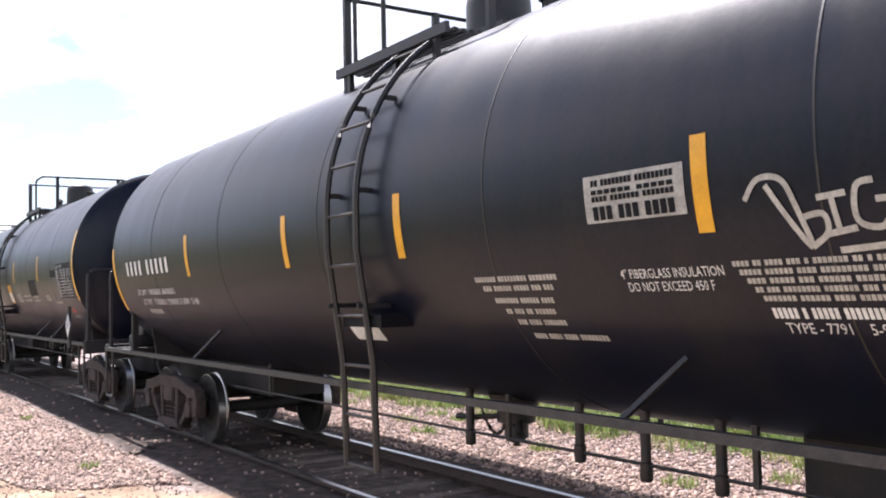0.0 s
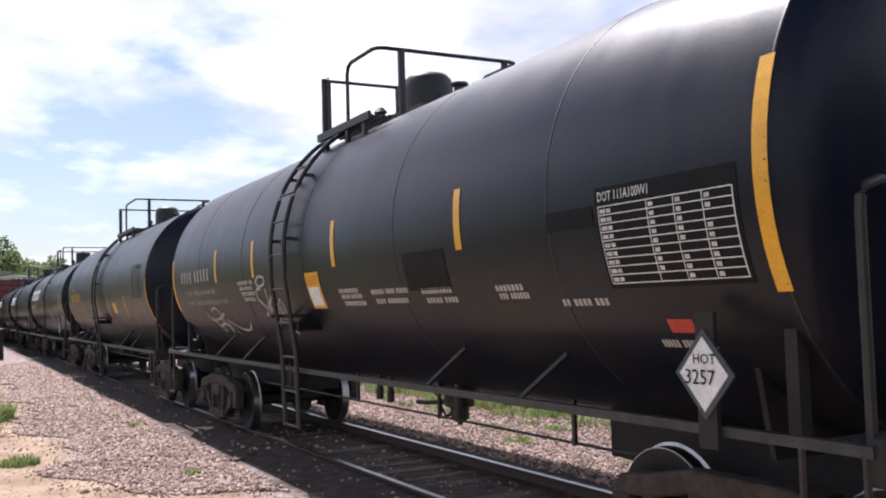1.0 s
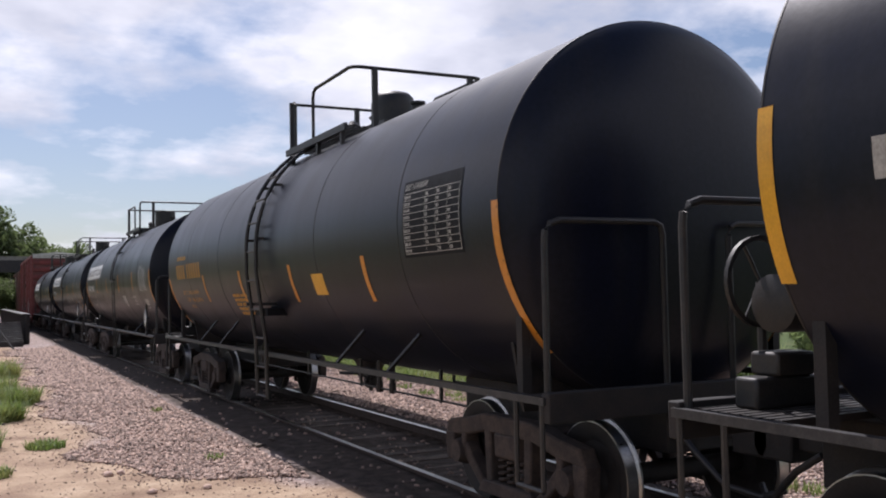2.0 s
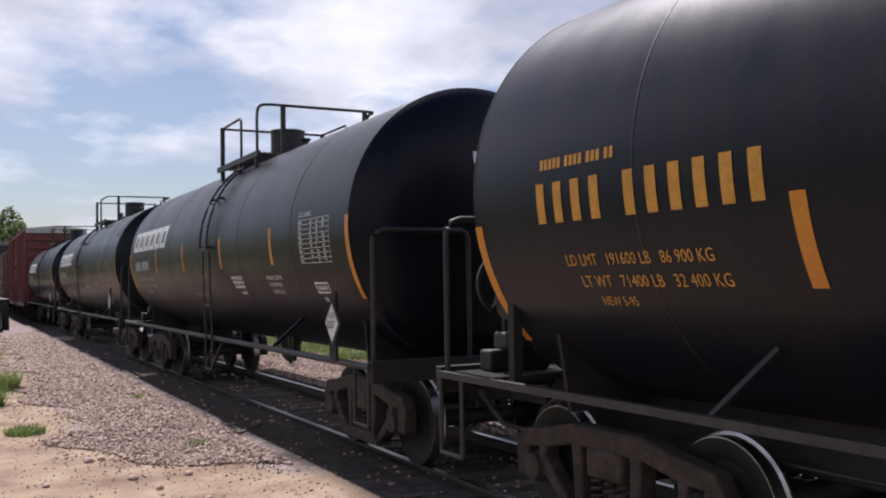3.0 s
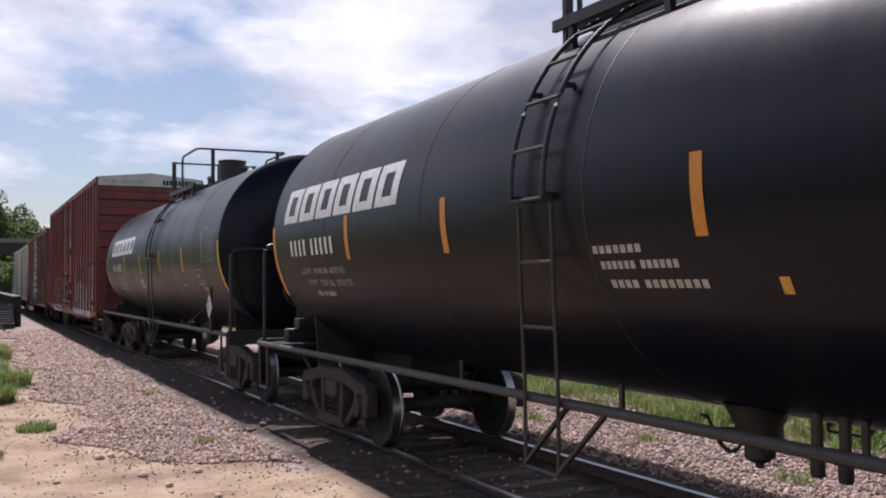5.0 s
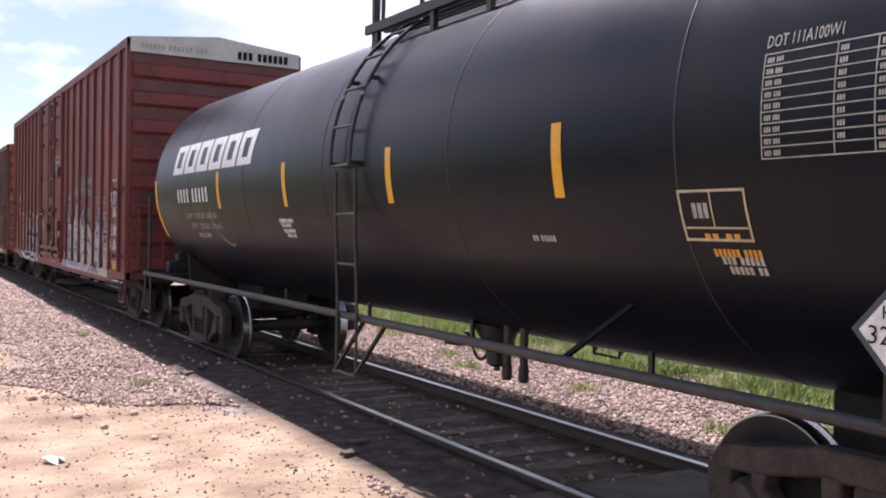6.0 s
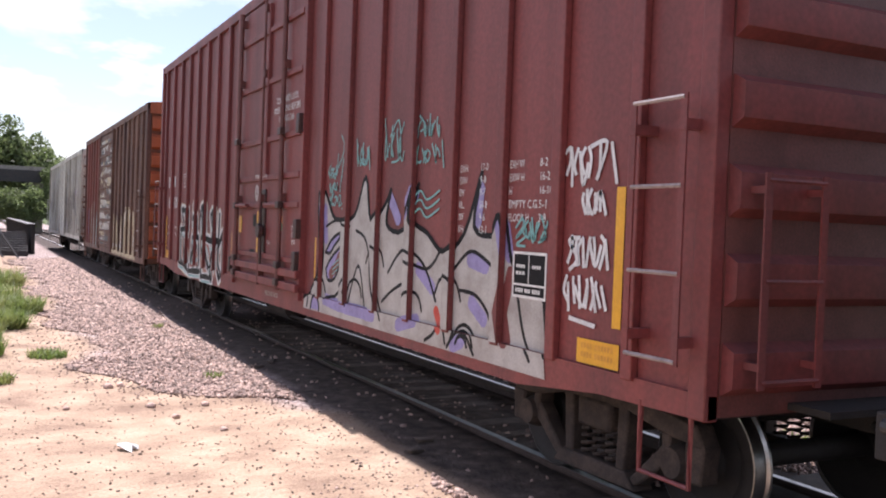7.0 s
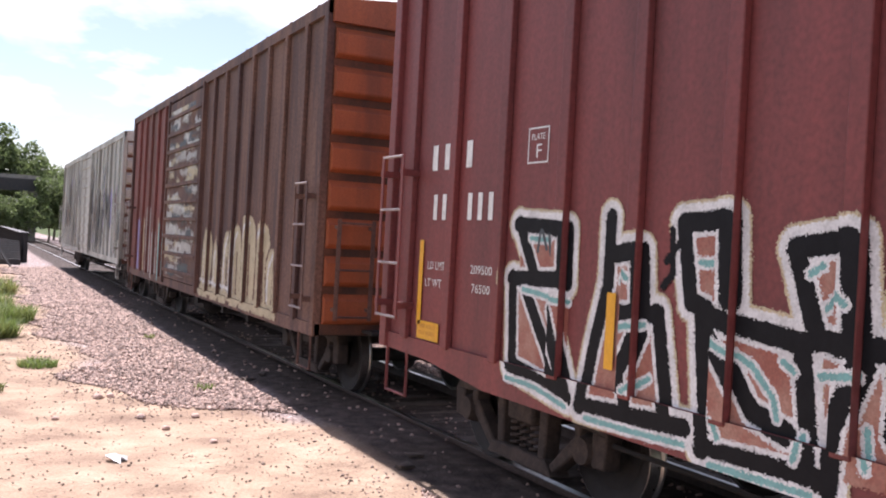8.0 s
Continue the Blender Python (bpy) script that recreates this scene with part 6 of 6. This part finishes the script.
# black and white piece: outlined letters with white rims, teal lines and rusty fills
strokes = [[(111.7, 2.1), (111.04, 2.07), (111.03, 1.71)], [(111.68, 2.11), (111.45, 1.75)], [(111.06, 1.73), (111.76, 1.7)], [(111.74, 1.71), (111.69, 1.07)], [(111.55, 1.62), (111.06, 0.99)], [(111.21, 1.51), (110.96, 1.0)], [(111.69, 1.07), (110.93, 0.95)]]
strokes += [[(110.58, 2.15), (110.58, 1.74), (110.7, 1.33), (110.79, 0.93)], [(110.55, 1.92), (110.25, 1.95), (110.22, 1.6)], [(110.37, 1.56), (110.09, 1.59), (109.96, 0.99)], [(110.78, 0.93), (109.79, 0.98)], [(110.23, 1.46), (110.37, 1.2), (110.32, 1.0)]]
strokes += [[(109.91, 2.12), (109.52, 2.14), (109.49, 1.72)], [(109.91, 2.12), (109.82, 1.69)], [(109.82, 1.68), (109.48, 1.59), (109.01, 1.54)], [(109.73, 1.61), (109.64, 0.9)], [(109.66, 1.57), (109.33, 1.16), (109.08, 1.09)], [(109.03, 1.54), (108.93, 0.9)], [(109.65, 0.9), (108.88, 0.92)]]
strokes += [[(109.1, 2.0), (108.74, 2.05), (108.7, 1.63)], [(109.09, 1.98), (108.94, 1.57), (108.5, 1.56)], [(108.67, 1.48), (108.79, 1.18), (108.81, 0.9)], [(108.45, 2.0), (108.5, 1.2), (108.25, 0.95)], [(108.5, 1.45), (108.2, 1.7), (108.16, 1.0)]]
fills = [[(111.65, 2.05), (111.1, 2.05), (111.1, 1.7), (111.65, 1.7)], [(111.7, 1.6), (111.0, 1.6), (111.0, 1.0), (111.6, 1.0)], [(110.55, 1.9), (110.2, 1.9), (110.0, 1.0), (110.7, 1.0)], [(109.85, 2.05), (109.5, 2.1), (109.5, 1.7), (109.8, 1.7)], [(109.7, 1.55), (109.05, 1.5), (108.95, 0.95), (109.6, 0.95)], [(109.05, 1.95), (108.72, 1.98), (108.72, 1.6), (108.9, 1.6)], [(108.9, 1.5), (108.5, 1.5), (108.5, 0.95), (108.85, 0.95)]]
teal = [[(111.72, 0.97), (111.33, 0.96), (110.94, 0.89)], [(111.59, 1.63), (111.37, 1.61), (111.0, 1.58)], [(111.52, 2.0), (111.19, 1.99)], [(110.71, 0.86), (110.26, 0.87), (109.79, 0.89)], [(110.45, 1.76), (110.4, 1.82), (110.33, 1.78)], [(110.39, 1.48), (110.21, 1.51)], [(110.33, 1.1), (110.14, 1.2)], [(109.76, 1.9), (109.62, 1.9)], [(109.6, 1.48), (109.34, 1.39), (109.19, 1.25), (109.16, 1.15)],
        [(109.58, 1.06), (109.53, 0.98)], [(109.14, 1.44), (109.07, 1.4)], [(109.0, 1.88), (108.93, 1.92)], [(108.89, 1.72), (108.82, 1.8), (108.75, 1.75)], [(108.91, 1.4), (108.7, 1.43)], [(109.02, 0.98), (108.99, 1.1)], [(109.58, 0.83), (108.91, 0.84)], [(108.64, 1.2), (108.62, 1.03)]]
layers = [(M_gcream, near_line(q, 0.25)) for q in strokes] + [(M_gwhite, near_line(q, 0.215)) for q in strokes]
layers += [(M_gfade, inside(q)) for q in fills] + [(M_gwhite, near_line(q, 0.17)) for q in strokes]
layers += [(M_gblack, near_line([(110.0, 2.08), (109.98, 1.82), (110.06, 1.75)], 0.05)), (M_gblack, near_line([(109.94, 2.0), (110.04, 1.9)], 0.05))]
layers += [(M_gblack, near_line(q, 0.115)) for q in strokes]
layers += [(M_gwhite, near_line(q, 0.075)) for q in teal] + [(M_gteal, near_line(q, 0.036)) for q in teal]
sprayed(car_g, mid_g, 108.1, 111.97, 0.81, 2.3, layers, RG, 0.007, sill=0.95, ragged=0.004)
# faded tag over the load lines
for k, q in enumerate(([(111.42, 1.9), (111.38, 2.06), (111.3, 1.92)], [(111.28, 2.04), (111.24, 1.88), (111.18, 2.04)], [(111.16, 1.9), (111.1, 2.08), (111.06, 1.9)])):
    on_box(car_g, mid_g, ribbon(q, 0.03), M_patch, "graffiti_stroke", "", -1.567 - 0.0008 * k)
# small tags
tags = [(M_gteal, [[(102.02, 2.65), (101.95, 2.3)], [(101.95, 2.55), (101.7, 2.5), (101.85, 2.35)], [(101.25, 2.85), (101.2, 2.55)], [(101.1, 2.75), (101.0, 2.55), (100.9, 2.72)], [(100.9, 2.75), (100.85, 2.5)], [(100.5, 3.0), (100.4, 2.6)], [(100.35, 2.8), (100.15, 2.95), (100.1, 2.6), (100.3, 2.55)],
                   [(99.75, 2.97), (99.7, 2.75)], [(99.68, 2.95), (99.55, 2.85), (99.65, 2.8)], [(99.45, 2.95), (99.45, 2.75)], [(99.72, 2.68), (99.7, 2.5)], [(99.6, 2.65), (99.5, 2.5)], [(99.4, 2.68), (99.3, 2.5)], [(99.2, 2.7), (99.15, 2.45)], [(99.75, 2.2), (99.6, 2.26), (99.45, 2.18), (99.2, 2.26)], [(99.75, 2.12), (99.6, 2.18), (99.45, 2.1), (99.2, 2.18)], [(99.75, 2.04), (99.6, 2.1), (99.45, 2.02), (99.2, 2.1)]]),
        (M_gteal, [[(97.9, 1.95), (97.8, 2.02), (97.75, 1.9), (97.88, 1.83), (97.75, 1.82)], [(97.7, 2.0), (97.65, 1.85), (97.6, 2.0)], [(97.55, 2.05), (97.48, 1.9), (97.58, 1.85)]]),
        (M_gwhite, [[(97.3, 2.45), (97.2, 2.5), (97.18, 2.24)], [(97.1, 2.48), (97.05, 2.25), (97.0, 2.4)], [(96.98, 2.5), (96.8, 2.52), (96.9, 2.28)], [(96.75, 2.52), (96.68, 2.25)], [(97.0, 2.2), (96.93, 2.06), (96.85, 2.2), (96.78, 2.05)],
                    [(97.05, 1.9), (97.18, 1.88), (97.08, 1.76), (97.17, 1.68)], [(97.02, 1.9), (97.0, 1.7)], [(96.95, 1.88), (96.88, 1.72), (96.82, 1.86)], [(96.78, 1.9), (96.74, 1.7)], [(97.18, 1.6), (97.16, 1.4)], [(97.1, 1.58), (97.0, 1.45), (96.95, 1.6)], [(96.9, 1.6), (96.85, 1.42)], [(96.8, 1.6), (96.74, 1.44)], [(97.15, 1.36), (96.85, 1.33)]])]
rt = random.Random(21)
tags[0][1][:2] = [[(101.74, 2.92), (101.65, 2.82), (101.67, 2.7), (101.81, 2.56)], [(101.82, 2.72), (101.83, 2.5)], [(101.64, 2.66), (101.7, 2.4)], [(101.64, 2.15), (101.6, 2.18), (101.57, 2.12), (101.61, 2.07), (101.65, 2.11)]]
for cy, cz, w_, h_ in ((101.98, 2.53, 0.26, 0.2), (101.88, 2.35, 0.34, 0.16), (101.86, 2.2, 0.34, 0.18), (101.05, 2.68, 0.3, 0.26), (100.25, 2.75, 0.45, 0.4), (99.48, 2.82, 0.5, 0.2), (99.45, 2.58, 0.5, 0.2), (97.68, 1.95, 0.4, 0.18)):
    for k in range(5):
        x0 = cy + w_ / 2 - w_ * (k + 0.5) / 5
        tags[0][1].append([(x0 + rt.uniform(-0.05, 0.05), cz + h_ * rt.uniform(0.1, 0.5)), (x0 + rt.uniform(-0.06, 0.06), cz + h_ * rt.uniform(-0.2, 0.2)), (x0 + rt.uniform(-0.05, 0.05), cz - h_ * rt.uniform(0.2, 0.5)), (x0 + rt.uniform(-0.08, 0.08), cz + h_ * rt.uniform(-0.3, 0.3))])
for cy, cz, w_, h_ in ((97.1, 2.4, 0.5, 0.26), (96.92, 2.14, 0.24, 0.18), (97.0, 1.82, 0.42, 0.26), (97.0, 1.54, 0.42, 0.24)):
    for k in range(6):
        x0 = cy + w_ / 2 - w_ * (k + 0.5) / 6
        tags[2][1].append([(x0 + rt.uniform(-0.03, 0.03), cz + h_ * rt.uniform(0.3, 0.5)), (x0 + rt.uniform(-0.05, 0.05), cz + h_ * rt.uniform(-0.1, 0.2)), (x0 + rt.uniform(-0.03, 0.03), cz - h_ * rt.uniform(0.3, 0.5))])
for m, group in tags:
    for k, q in enumerate(group):
        sq = shift(q, GO)
        on_box(car_g, mid_g, ribbon(sq, 0.02 if m == M_gteal else 0.03), m, "graffiti_stroke", "", -1.568 - 0.0008 * (k % 7))
# plates, tape and lettering of the red boxcar
for y, z0, z1, w in ((96.66, 1.34, 2.23, 0.09), (99.9, 1.3, 1.72, 0.08), (106.53, 1.28, 1.74, 0.08), (109.48, 1.2, 1.68, 0.09), (112.25, 1.2, 1.95, 0.08)):
    on_box(car_g, mid_g, [[(Y(y) + w / 2, z0), (Y(y) - w / 2, z0), (Y(y) - w / 2, z1), (Y(y) + w / 2, z1)]], M_yellow, "reflective_strip", "", -1.572 if y != 109.48 else -1.58)
on_box(car_g, mid_g, [[(Y(104.95), 1.45), (Y(104.87), 1.45), (Y(104.87), 2.07), (Y(104.95), 2.07)]], M_yellow, "reflective_strip", "", -1.613)
for y0, y1 in ((97.07, 96.62), (112.27, 111.85)):
    on_box(car_g, mid_g, [[(Y(y0), 1.08), (Y(y1), 1.08), (Y(y1), 1.24), (Y(y0), 1.24)]], M_yellow, "yellow_plate", "yellow stencilled plate", -1.572)
    for k in range(2):
        on_box(car_g, mid_g, bars(Y(y0) - 0.05, Y(y1) + 0.05, 1.12 + 0.06 * k, 0.035, [4, 6]), M_orangepaint, "plate_line", "", -1.575)
on_box(car_g, mid_g, [[(Y(97.91), 1.46), (Y(97.49), 1.46), (Y(97.49), 1.76), (Y(97.91), 1.76)]], M_gblack, "consolidated_stencil", "black panel with white frame", -1.571)
on_box(car_g, mid_g, [list(q) for q in frame_polys(Y(97.93), Y(97.47), 1.44, 1.78, 0.02) + panel(Y(97.71), Y(97.7), 1.54, 1.76, 1) + panel(Y(97.91), Y(97.49), 1.53, 1.545, 1)], M_white, "panel_frame", "", -1.574)
on_box(car_g, mid_g, bars(Y(97.88), Y(97.75), 1.66, 0.025, [4]) + bars(Y(97.88), Y(97.75), 1.61, 0.025, [3]) + bars(Y(97.66), Y(97.54), 1.66, 0.025, [4]) + bars(Y(97.88), Y(97.54), 1.48, 0.03, [4, 3, 4]), M_white, "stencil", "", -1.574)
for i, (a_, b_) in enumerate((("EXH W", "8-2"), ("EXW H", "16-2"), ("H", "16-10"), ("EMPTY C.G.", "5-1"), ("FLOOR H", "3-8"))):
    z = 2.4 - 0.1 * i
    on_box(car_g, mid_g, fitted(a_, Y(98.04), Y(98.04) - 0.042 * len(a_), z, 0.06) + fitted(b_, Y(97.62), Y(97.62) - 0.034 * len(b_), z, 0.06), M_white)
for i, (a_, b_) in enumerate((("EXH", "17-0"), ("EXW", "9-8"), ("EW", "9-7"), ("IL", "50-8"), ("IW", "9-6"), ("IH", "13-1"))):
    z = 2.4 - 0.1 * i
    on_box(car_g, mid_g, fitted(a_, Y(98.85), Y(98.85) - 0.045 * len(a_), z, 0.06) + fitted(b_, Y(98.5), Y(98.5) - 0.032 * len(b_), z, 0.06), M_white)
on_box(car_g, mid_g, bars(Y(112.13), Y(111.28), 2.56, 0.22, [2, 1], 0.42) + bars(Y(112.07), Y(110.94), 2.13, 0.22, [3, 3], 0.42), M_white, "reporting_mark", "rows of white bars")
on_box(car_g, mid_g, frame_polys(Y(110.57), Y(110.3), 2.54, 2.8, 0.012) + fitted("PLATE", Y(110.53), Y(110.35), 2.71, 0.045) + fitted("F", Y(110.47), Y(110.39), 2.58, 0.1), M_white, "plate_mark", "white framed plate mark")
on_box(car_g, mid_g, fitted("LD LMT", Y(112.13), Y(111.8), 1.7, 0.07) + fitted("209500", Y(111.35), Y(111.0), 1.7, 0.07) + fitted("LT WT", Y(112.17), Y(111.85), 1.55, 0.07) + fitted("76500", Y(111.32), Y(111.02), 1.55, 0.07), M_white)
XD = -1.615
for txt, y0, y1, z, h in (("CLOSE AND LOCK", 104.14, 103.2, 3.5, 0.085), ("BOTH DOORS BEFORE", 104.24, 103.1, 3.37, 0.085), ("MOVING CAR", 104.0, 103.35, 3.24, 0.085), ("OPENING W 10-6 H 12-4", 104.98, 104.37, 2.53, 0.05), ("UNLATCH", 103.32, 103.05, 1.83, 0.06), ("TO CLOSE", 103.31, 103.04, 1.74, 0.06), ("DOOR", 103.3, 103.15, 1.65, 0.06), ("SEAL", 104.4, 104.25, 1.62, 0.05), ("R", 104.84, 104.78, 1.58, 0.06)):
    on_box(car_g, mid_g, fitted(txt, Y(y0), Y(y1), z, h), M_white, "stencil", "", XD if h != 0.05 or z < 2 else -1.65)
on_box(car_g, mid_g, fitted("RELEASE ROD", Y(104.49), Y(103.87), 0.92, 0.06), M_grey, "stencil", "", -1.594)
on_box(car_g, mid_g, panel(Y(103.95), Y(103.71), 1.91, 2.0, 1), M_orangesticker, "sticker", "orange sticker", XD)
on_box(car_g, mid_g, panel(Y(103.95), Y(103.71), 1.82, 1.908, 1), M_green_sticker, "sticker", "green sticker", XD)
on_box(car_g, mid_g, panel(Y(105.15), Y(104.98), 1.85, 2.02, 1) + panel(Y(105.3), Y(105.05), 1.45, 1.52, 1), M_gblack, "patch", "", XD)
ring = [(Y(105.0) + 0.07 * math.cos(t), 2.33 + 0.1 * math.sin(t)) for t in [i * math.tau / 20 for i in range(21)]]
on_box(car_g, mid_g, ribbon(ring, 0.022) + panel(Y(105.0) + 0.012, Y(105.0) - 0.012, 2.26, 2.4, 1), M_white, "symbol", "", XD)
on_box(car_g, mid_g, panel(Y(105.95), Y(105.8), 1.75, 2.0, 1), M_yellow, "sticker", "yellow sticker", XD)
# stencils on the end of the red boxcar
for x0, x1, z, h, w, m in ((-1.4, -0.2, 5.02, 0.1, [6, 6, 3], M_grey), (0.35, 1.35, 5.0, 0.15, [3, 6], M_gblack), (0.1, 0.9, 4.1, 0.06, [2, 4, 6], M_white), (0.1, 0.95, 4.0, 0.06, [2, 2, 5, 5], M_white), (0.2, 0.9, 3.9, 0.06, [7, 8], M_white), (-0.1, 1.0, 3.4, 0.06, [8, 5, 7], M_white), (0.1, 0.8, 3.3, 0.06, [2, 4, 5], M_white)):
    bm = bmesh.new()
    for q in bars(x0, x1, z, h, w):
        bm.faces.new([bm.verts.new((x, Y(95.8) - mid_g - (0.066 if z > 4.8 else 0.082), zz)) for x, zz in q])
    part("stencil", bm, m, car_g, smooth=0)["kind"] = "stuff"

# brown boxcar: red panel, pale door, cream drips and blue tags
rh = random.Random(3)
RH = [Y(115.75 + i * 0.8) for i in range(7)] + [Y(125.0 + i * 0.8) for i in range(5)]
def puffy(y, z0, top, w, lean):
    """One fat rounded letter: outline and inner loop."""
    return [(y + w * 0.45 + lean, z0), (y + w * 0.5, top - 0.3), (y + w * 0.25, top - 0.04), (y, top), (y - w * 0.3, top - 0.08), (y - w * 0.5, top - 0.4), (y - w * 0.45 + lean, z0)]


layers = []
for y, top, w, lean in ((121.8, 2.0, 0.75, 0.1), (121.1, 1.85, 0.6, 0.0), (120.45, 1.95, 0.55, 0.05), (119.85, 2.05, 0.6, -0.05), (119.15, 2.2, 0.75, 0.0), (118.4, 2.1, 0.7, 0.05), (117.95, 1.75, 0.6, -0.1)):
    shape = eased(puffy(y, 0.8, top, w, lean), 4)
    layers += [(M_gcream, inside(shape)), (M_brown, near_line(shape, 0.05)), (M_gwhite, near_line(eased([(y + w * 0.3, 1.0), (y + w * 0.28, top - 0.35), (y, top - 0.12)], 4), 0.06)), (M_brown, near_line([(y - 0.04, 1.0), (y - 0.02 + lean * 0.5, top - 0.45)], 0.07))]
layers += [(M_gcream, near_line([(122.6, 0.92), (120.4, 0.93), (117.8, 0.9)], 0.13)), (M_gwhite, near_line([(122.4, 1.08), (120.0, 1.05)], 0.05))]
sprayed(car_h, mid_h, 117.55, 122.3, 0.8, 2.3, layers, RH, 0.02, ragged=0.012, sill=0.8)
layers = []
for k in range(11):
    y = Y(124.6) + k * 0.38
    layers.append(([M_gsilver, M_gteal, M_gcream, M_gsilver, M_gpurple][k % 5], near_line([(y, 0.9), (y + 0.05, rh.uniform(1.7, 2.3))], rh.uniform(0.12, 0.3))))
sprayed(car_h, mid_h, Y(124.5), Y(129.0), 0.82, 2.4, [(M_brownred, inside([(Y(124.5), 2.3), (Y(129.0), 2.3), (Y(129.0), 0.9), (Y(124.5), 0.9)]))] + layers, RH, 0.03, ragged=0.015)
layers = []
for k in range(150):
    y, z = rh.uniform(Y(121.5), Y(124.3)), rh.choice([1.2 + 0.34 * i for i in range(10)]) + rh.uniform(-0.1, 0.1)
    w = rh.uniform(0.3, 0.9)
    layers.append((rh.choice([M_gsilver, M_gsilver, M_gcream, M_roofwhite, M_patch, M_enddark, M_brown]), near_line([(y, z), (y + w * 0.5, z + rh.uniform(-0.05, 0.05)), (y + w, z + rh.uniform(-0.08, 0.08))], rh.uniform(0.06, 0.2))))
sprayed(car_h, mid_h, Y(121.45), Y(124.25), 1.0, 4.3, layers, [], 0.02, 1.61, ragged=0.025)
# white boxcar: tags
layers = []
for k in range(95):
    y, z = rh.uniform(Y(131.5), Y(148)), rh.uniform(1.2, 3.3)
    layers.append(([M_gblack, M_patch, M_gpurple, M_patch, M_brown][k % 5], near_line([(y, z), (y + rh.uniform(-0.2, 0.2), z + rh.uniform(0.3, 0.9))], rh.uniform(0.15, 0.5))))
sprayed(car_i, mid_i, Y(131.2), Y(149.0), 1.0, 3.9, layers, [Y(131.8 + i * 0.9) for i in range(7)] + [Y(142.3 + i * 0.9) for i in range(7)], 0.04, ragged=0.03)


# ---- small things on the ground ----
rl = random.Random(12)
bm = bmesh.new()
for k in range(14):
    a0, r0 = k * math.tau / 14, rl.uniform(0.06, 0.15)
    bm.verts.new((r0 * math.cos(a0), r0 * math.sin(a0), rl.uniform(0.0, 0.05)))
top = bm.verts.new((0, 0, 0.06))
low = bm.verts.new((0, 0, 0.004))
bm.verts.ensure_lookup_table()
for k in range(14):
    bm.faces.new((bm.verts[k], bm.verts[(k + 1) % 14], top))
    bm.faces.new((bm.verts[(k + 1) % 14], bm.verts[k], low))
paper = part("paper_scrap", bm, M_white, None, "", 0)
paper.location = (-3.98, 8.3, hill(-3.98, 8.3) + 0.005)
tagged(paper, "crumpled white paper scrap lying on the sand", "litter")
for x, y, l, r in ((-1.7, 7.35, 0.2, 0.5), (-1.45, 7.7, 0.16, 0.2), (-1.75, 12.3, 0.3, 0.8), (-1.5, 12.6, 0.25, 1.2)):
    bm = bmesh.new()
    box(bm, -l / 2, l / 2, -0.04, 0.04, 0, 0.035)
    for v in bm.verts:
        v.co += Vector((rl.uniform(-0.04, 0.04), rl.uniform(-0.015, 0.015), rl.uniform(-0.01, 0.01)))
    o = part("wood_scrap", bm, M_tie, None, "", 0, 0.008)
    o.location, o.rotation_euler = (x, y, hill(x, y) + 0.006), (0.05, 0.08, r)
    tagged(o, "splintered grey piece of old tie wood", "wood", "wood scraps by the rail")
for x, y, s in ((-3.45, 10.3, 0.05), (-3.3, 9.7, 0.045), (-3.0, 8.9, 0.04), (-3.75, 11.5, 0.06), (-3.6, 11.6, 0.05), (-4.3, 10.4, 0.04), (-2.9, 10.2, 0.05)):
    bm = bmesh.new()
    bmesh.ops.create_icosphere(bm, subdivisions=2, radius=s)
    for v in bm.verts:
        v.co *= rl.uniform(0.82, 1.12)
        v.co.z *= 0.7
    o = part("stone", bm, M_stone, None, "", 0)
    o.location = (x, y, hill(x, y) + s * 0.3)
    tagged(o, "loose dark stone lying on the sand", "stone", "loose stones on the sand")


# ---- motion ----
def motions():
    for car, y in CARS:
        walk(car, [(k / 2, pose(0, y - run(k / 2), 0)) for k in range(17)])
    for ax, y in WHEELSETS:
        m = ax.location.copy()
        walk(ax, [(k / 30, pose(m.x, m.y, m.z, math.degrees(run(k / 30) / 0.457))) for k in range(241)])


motions()
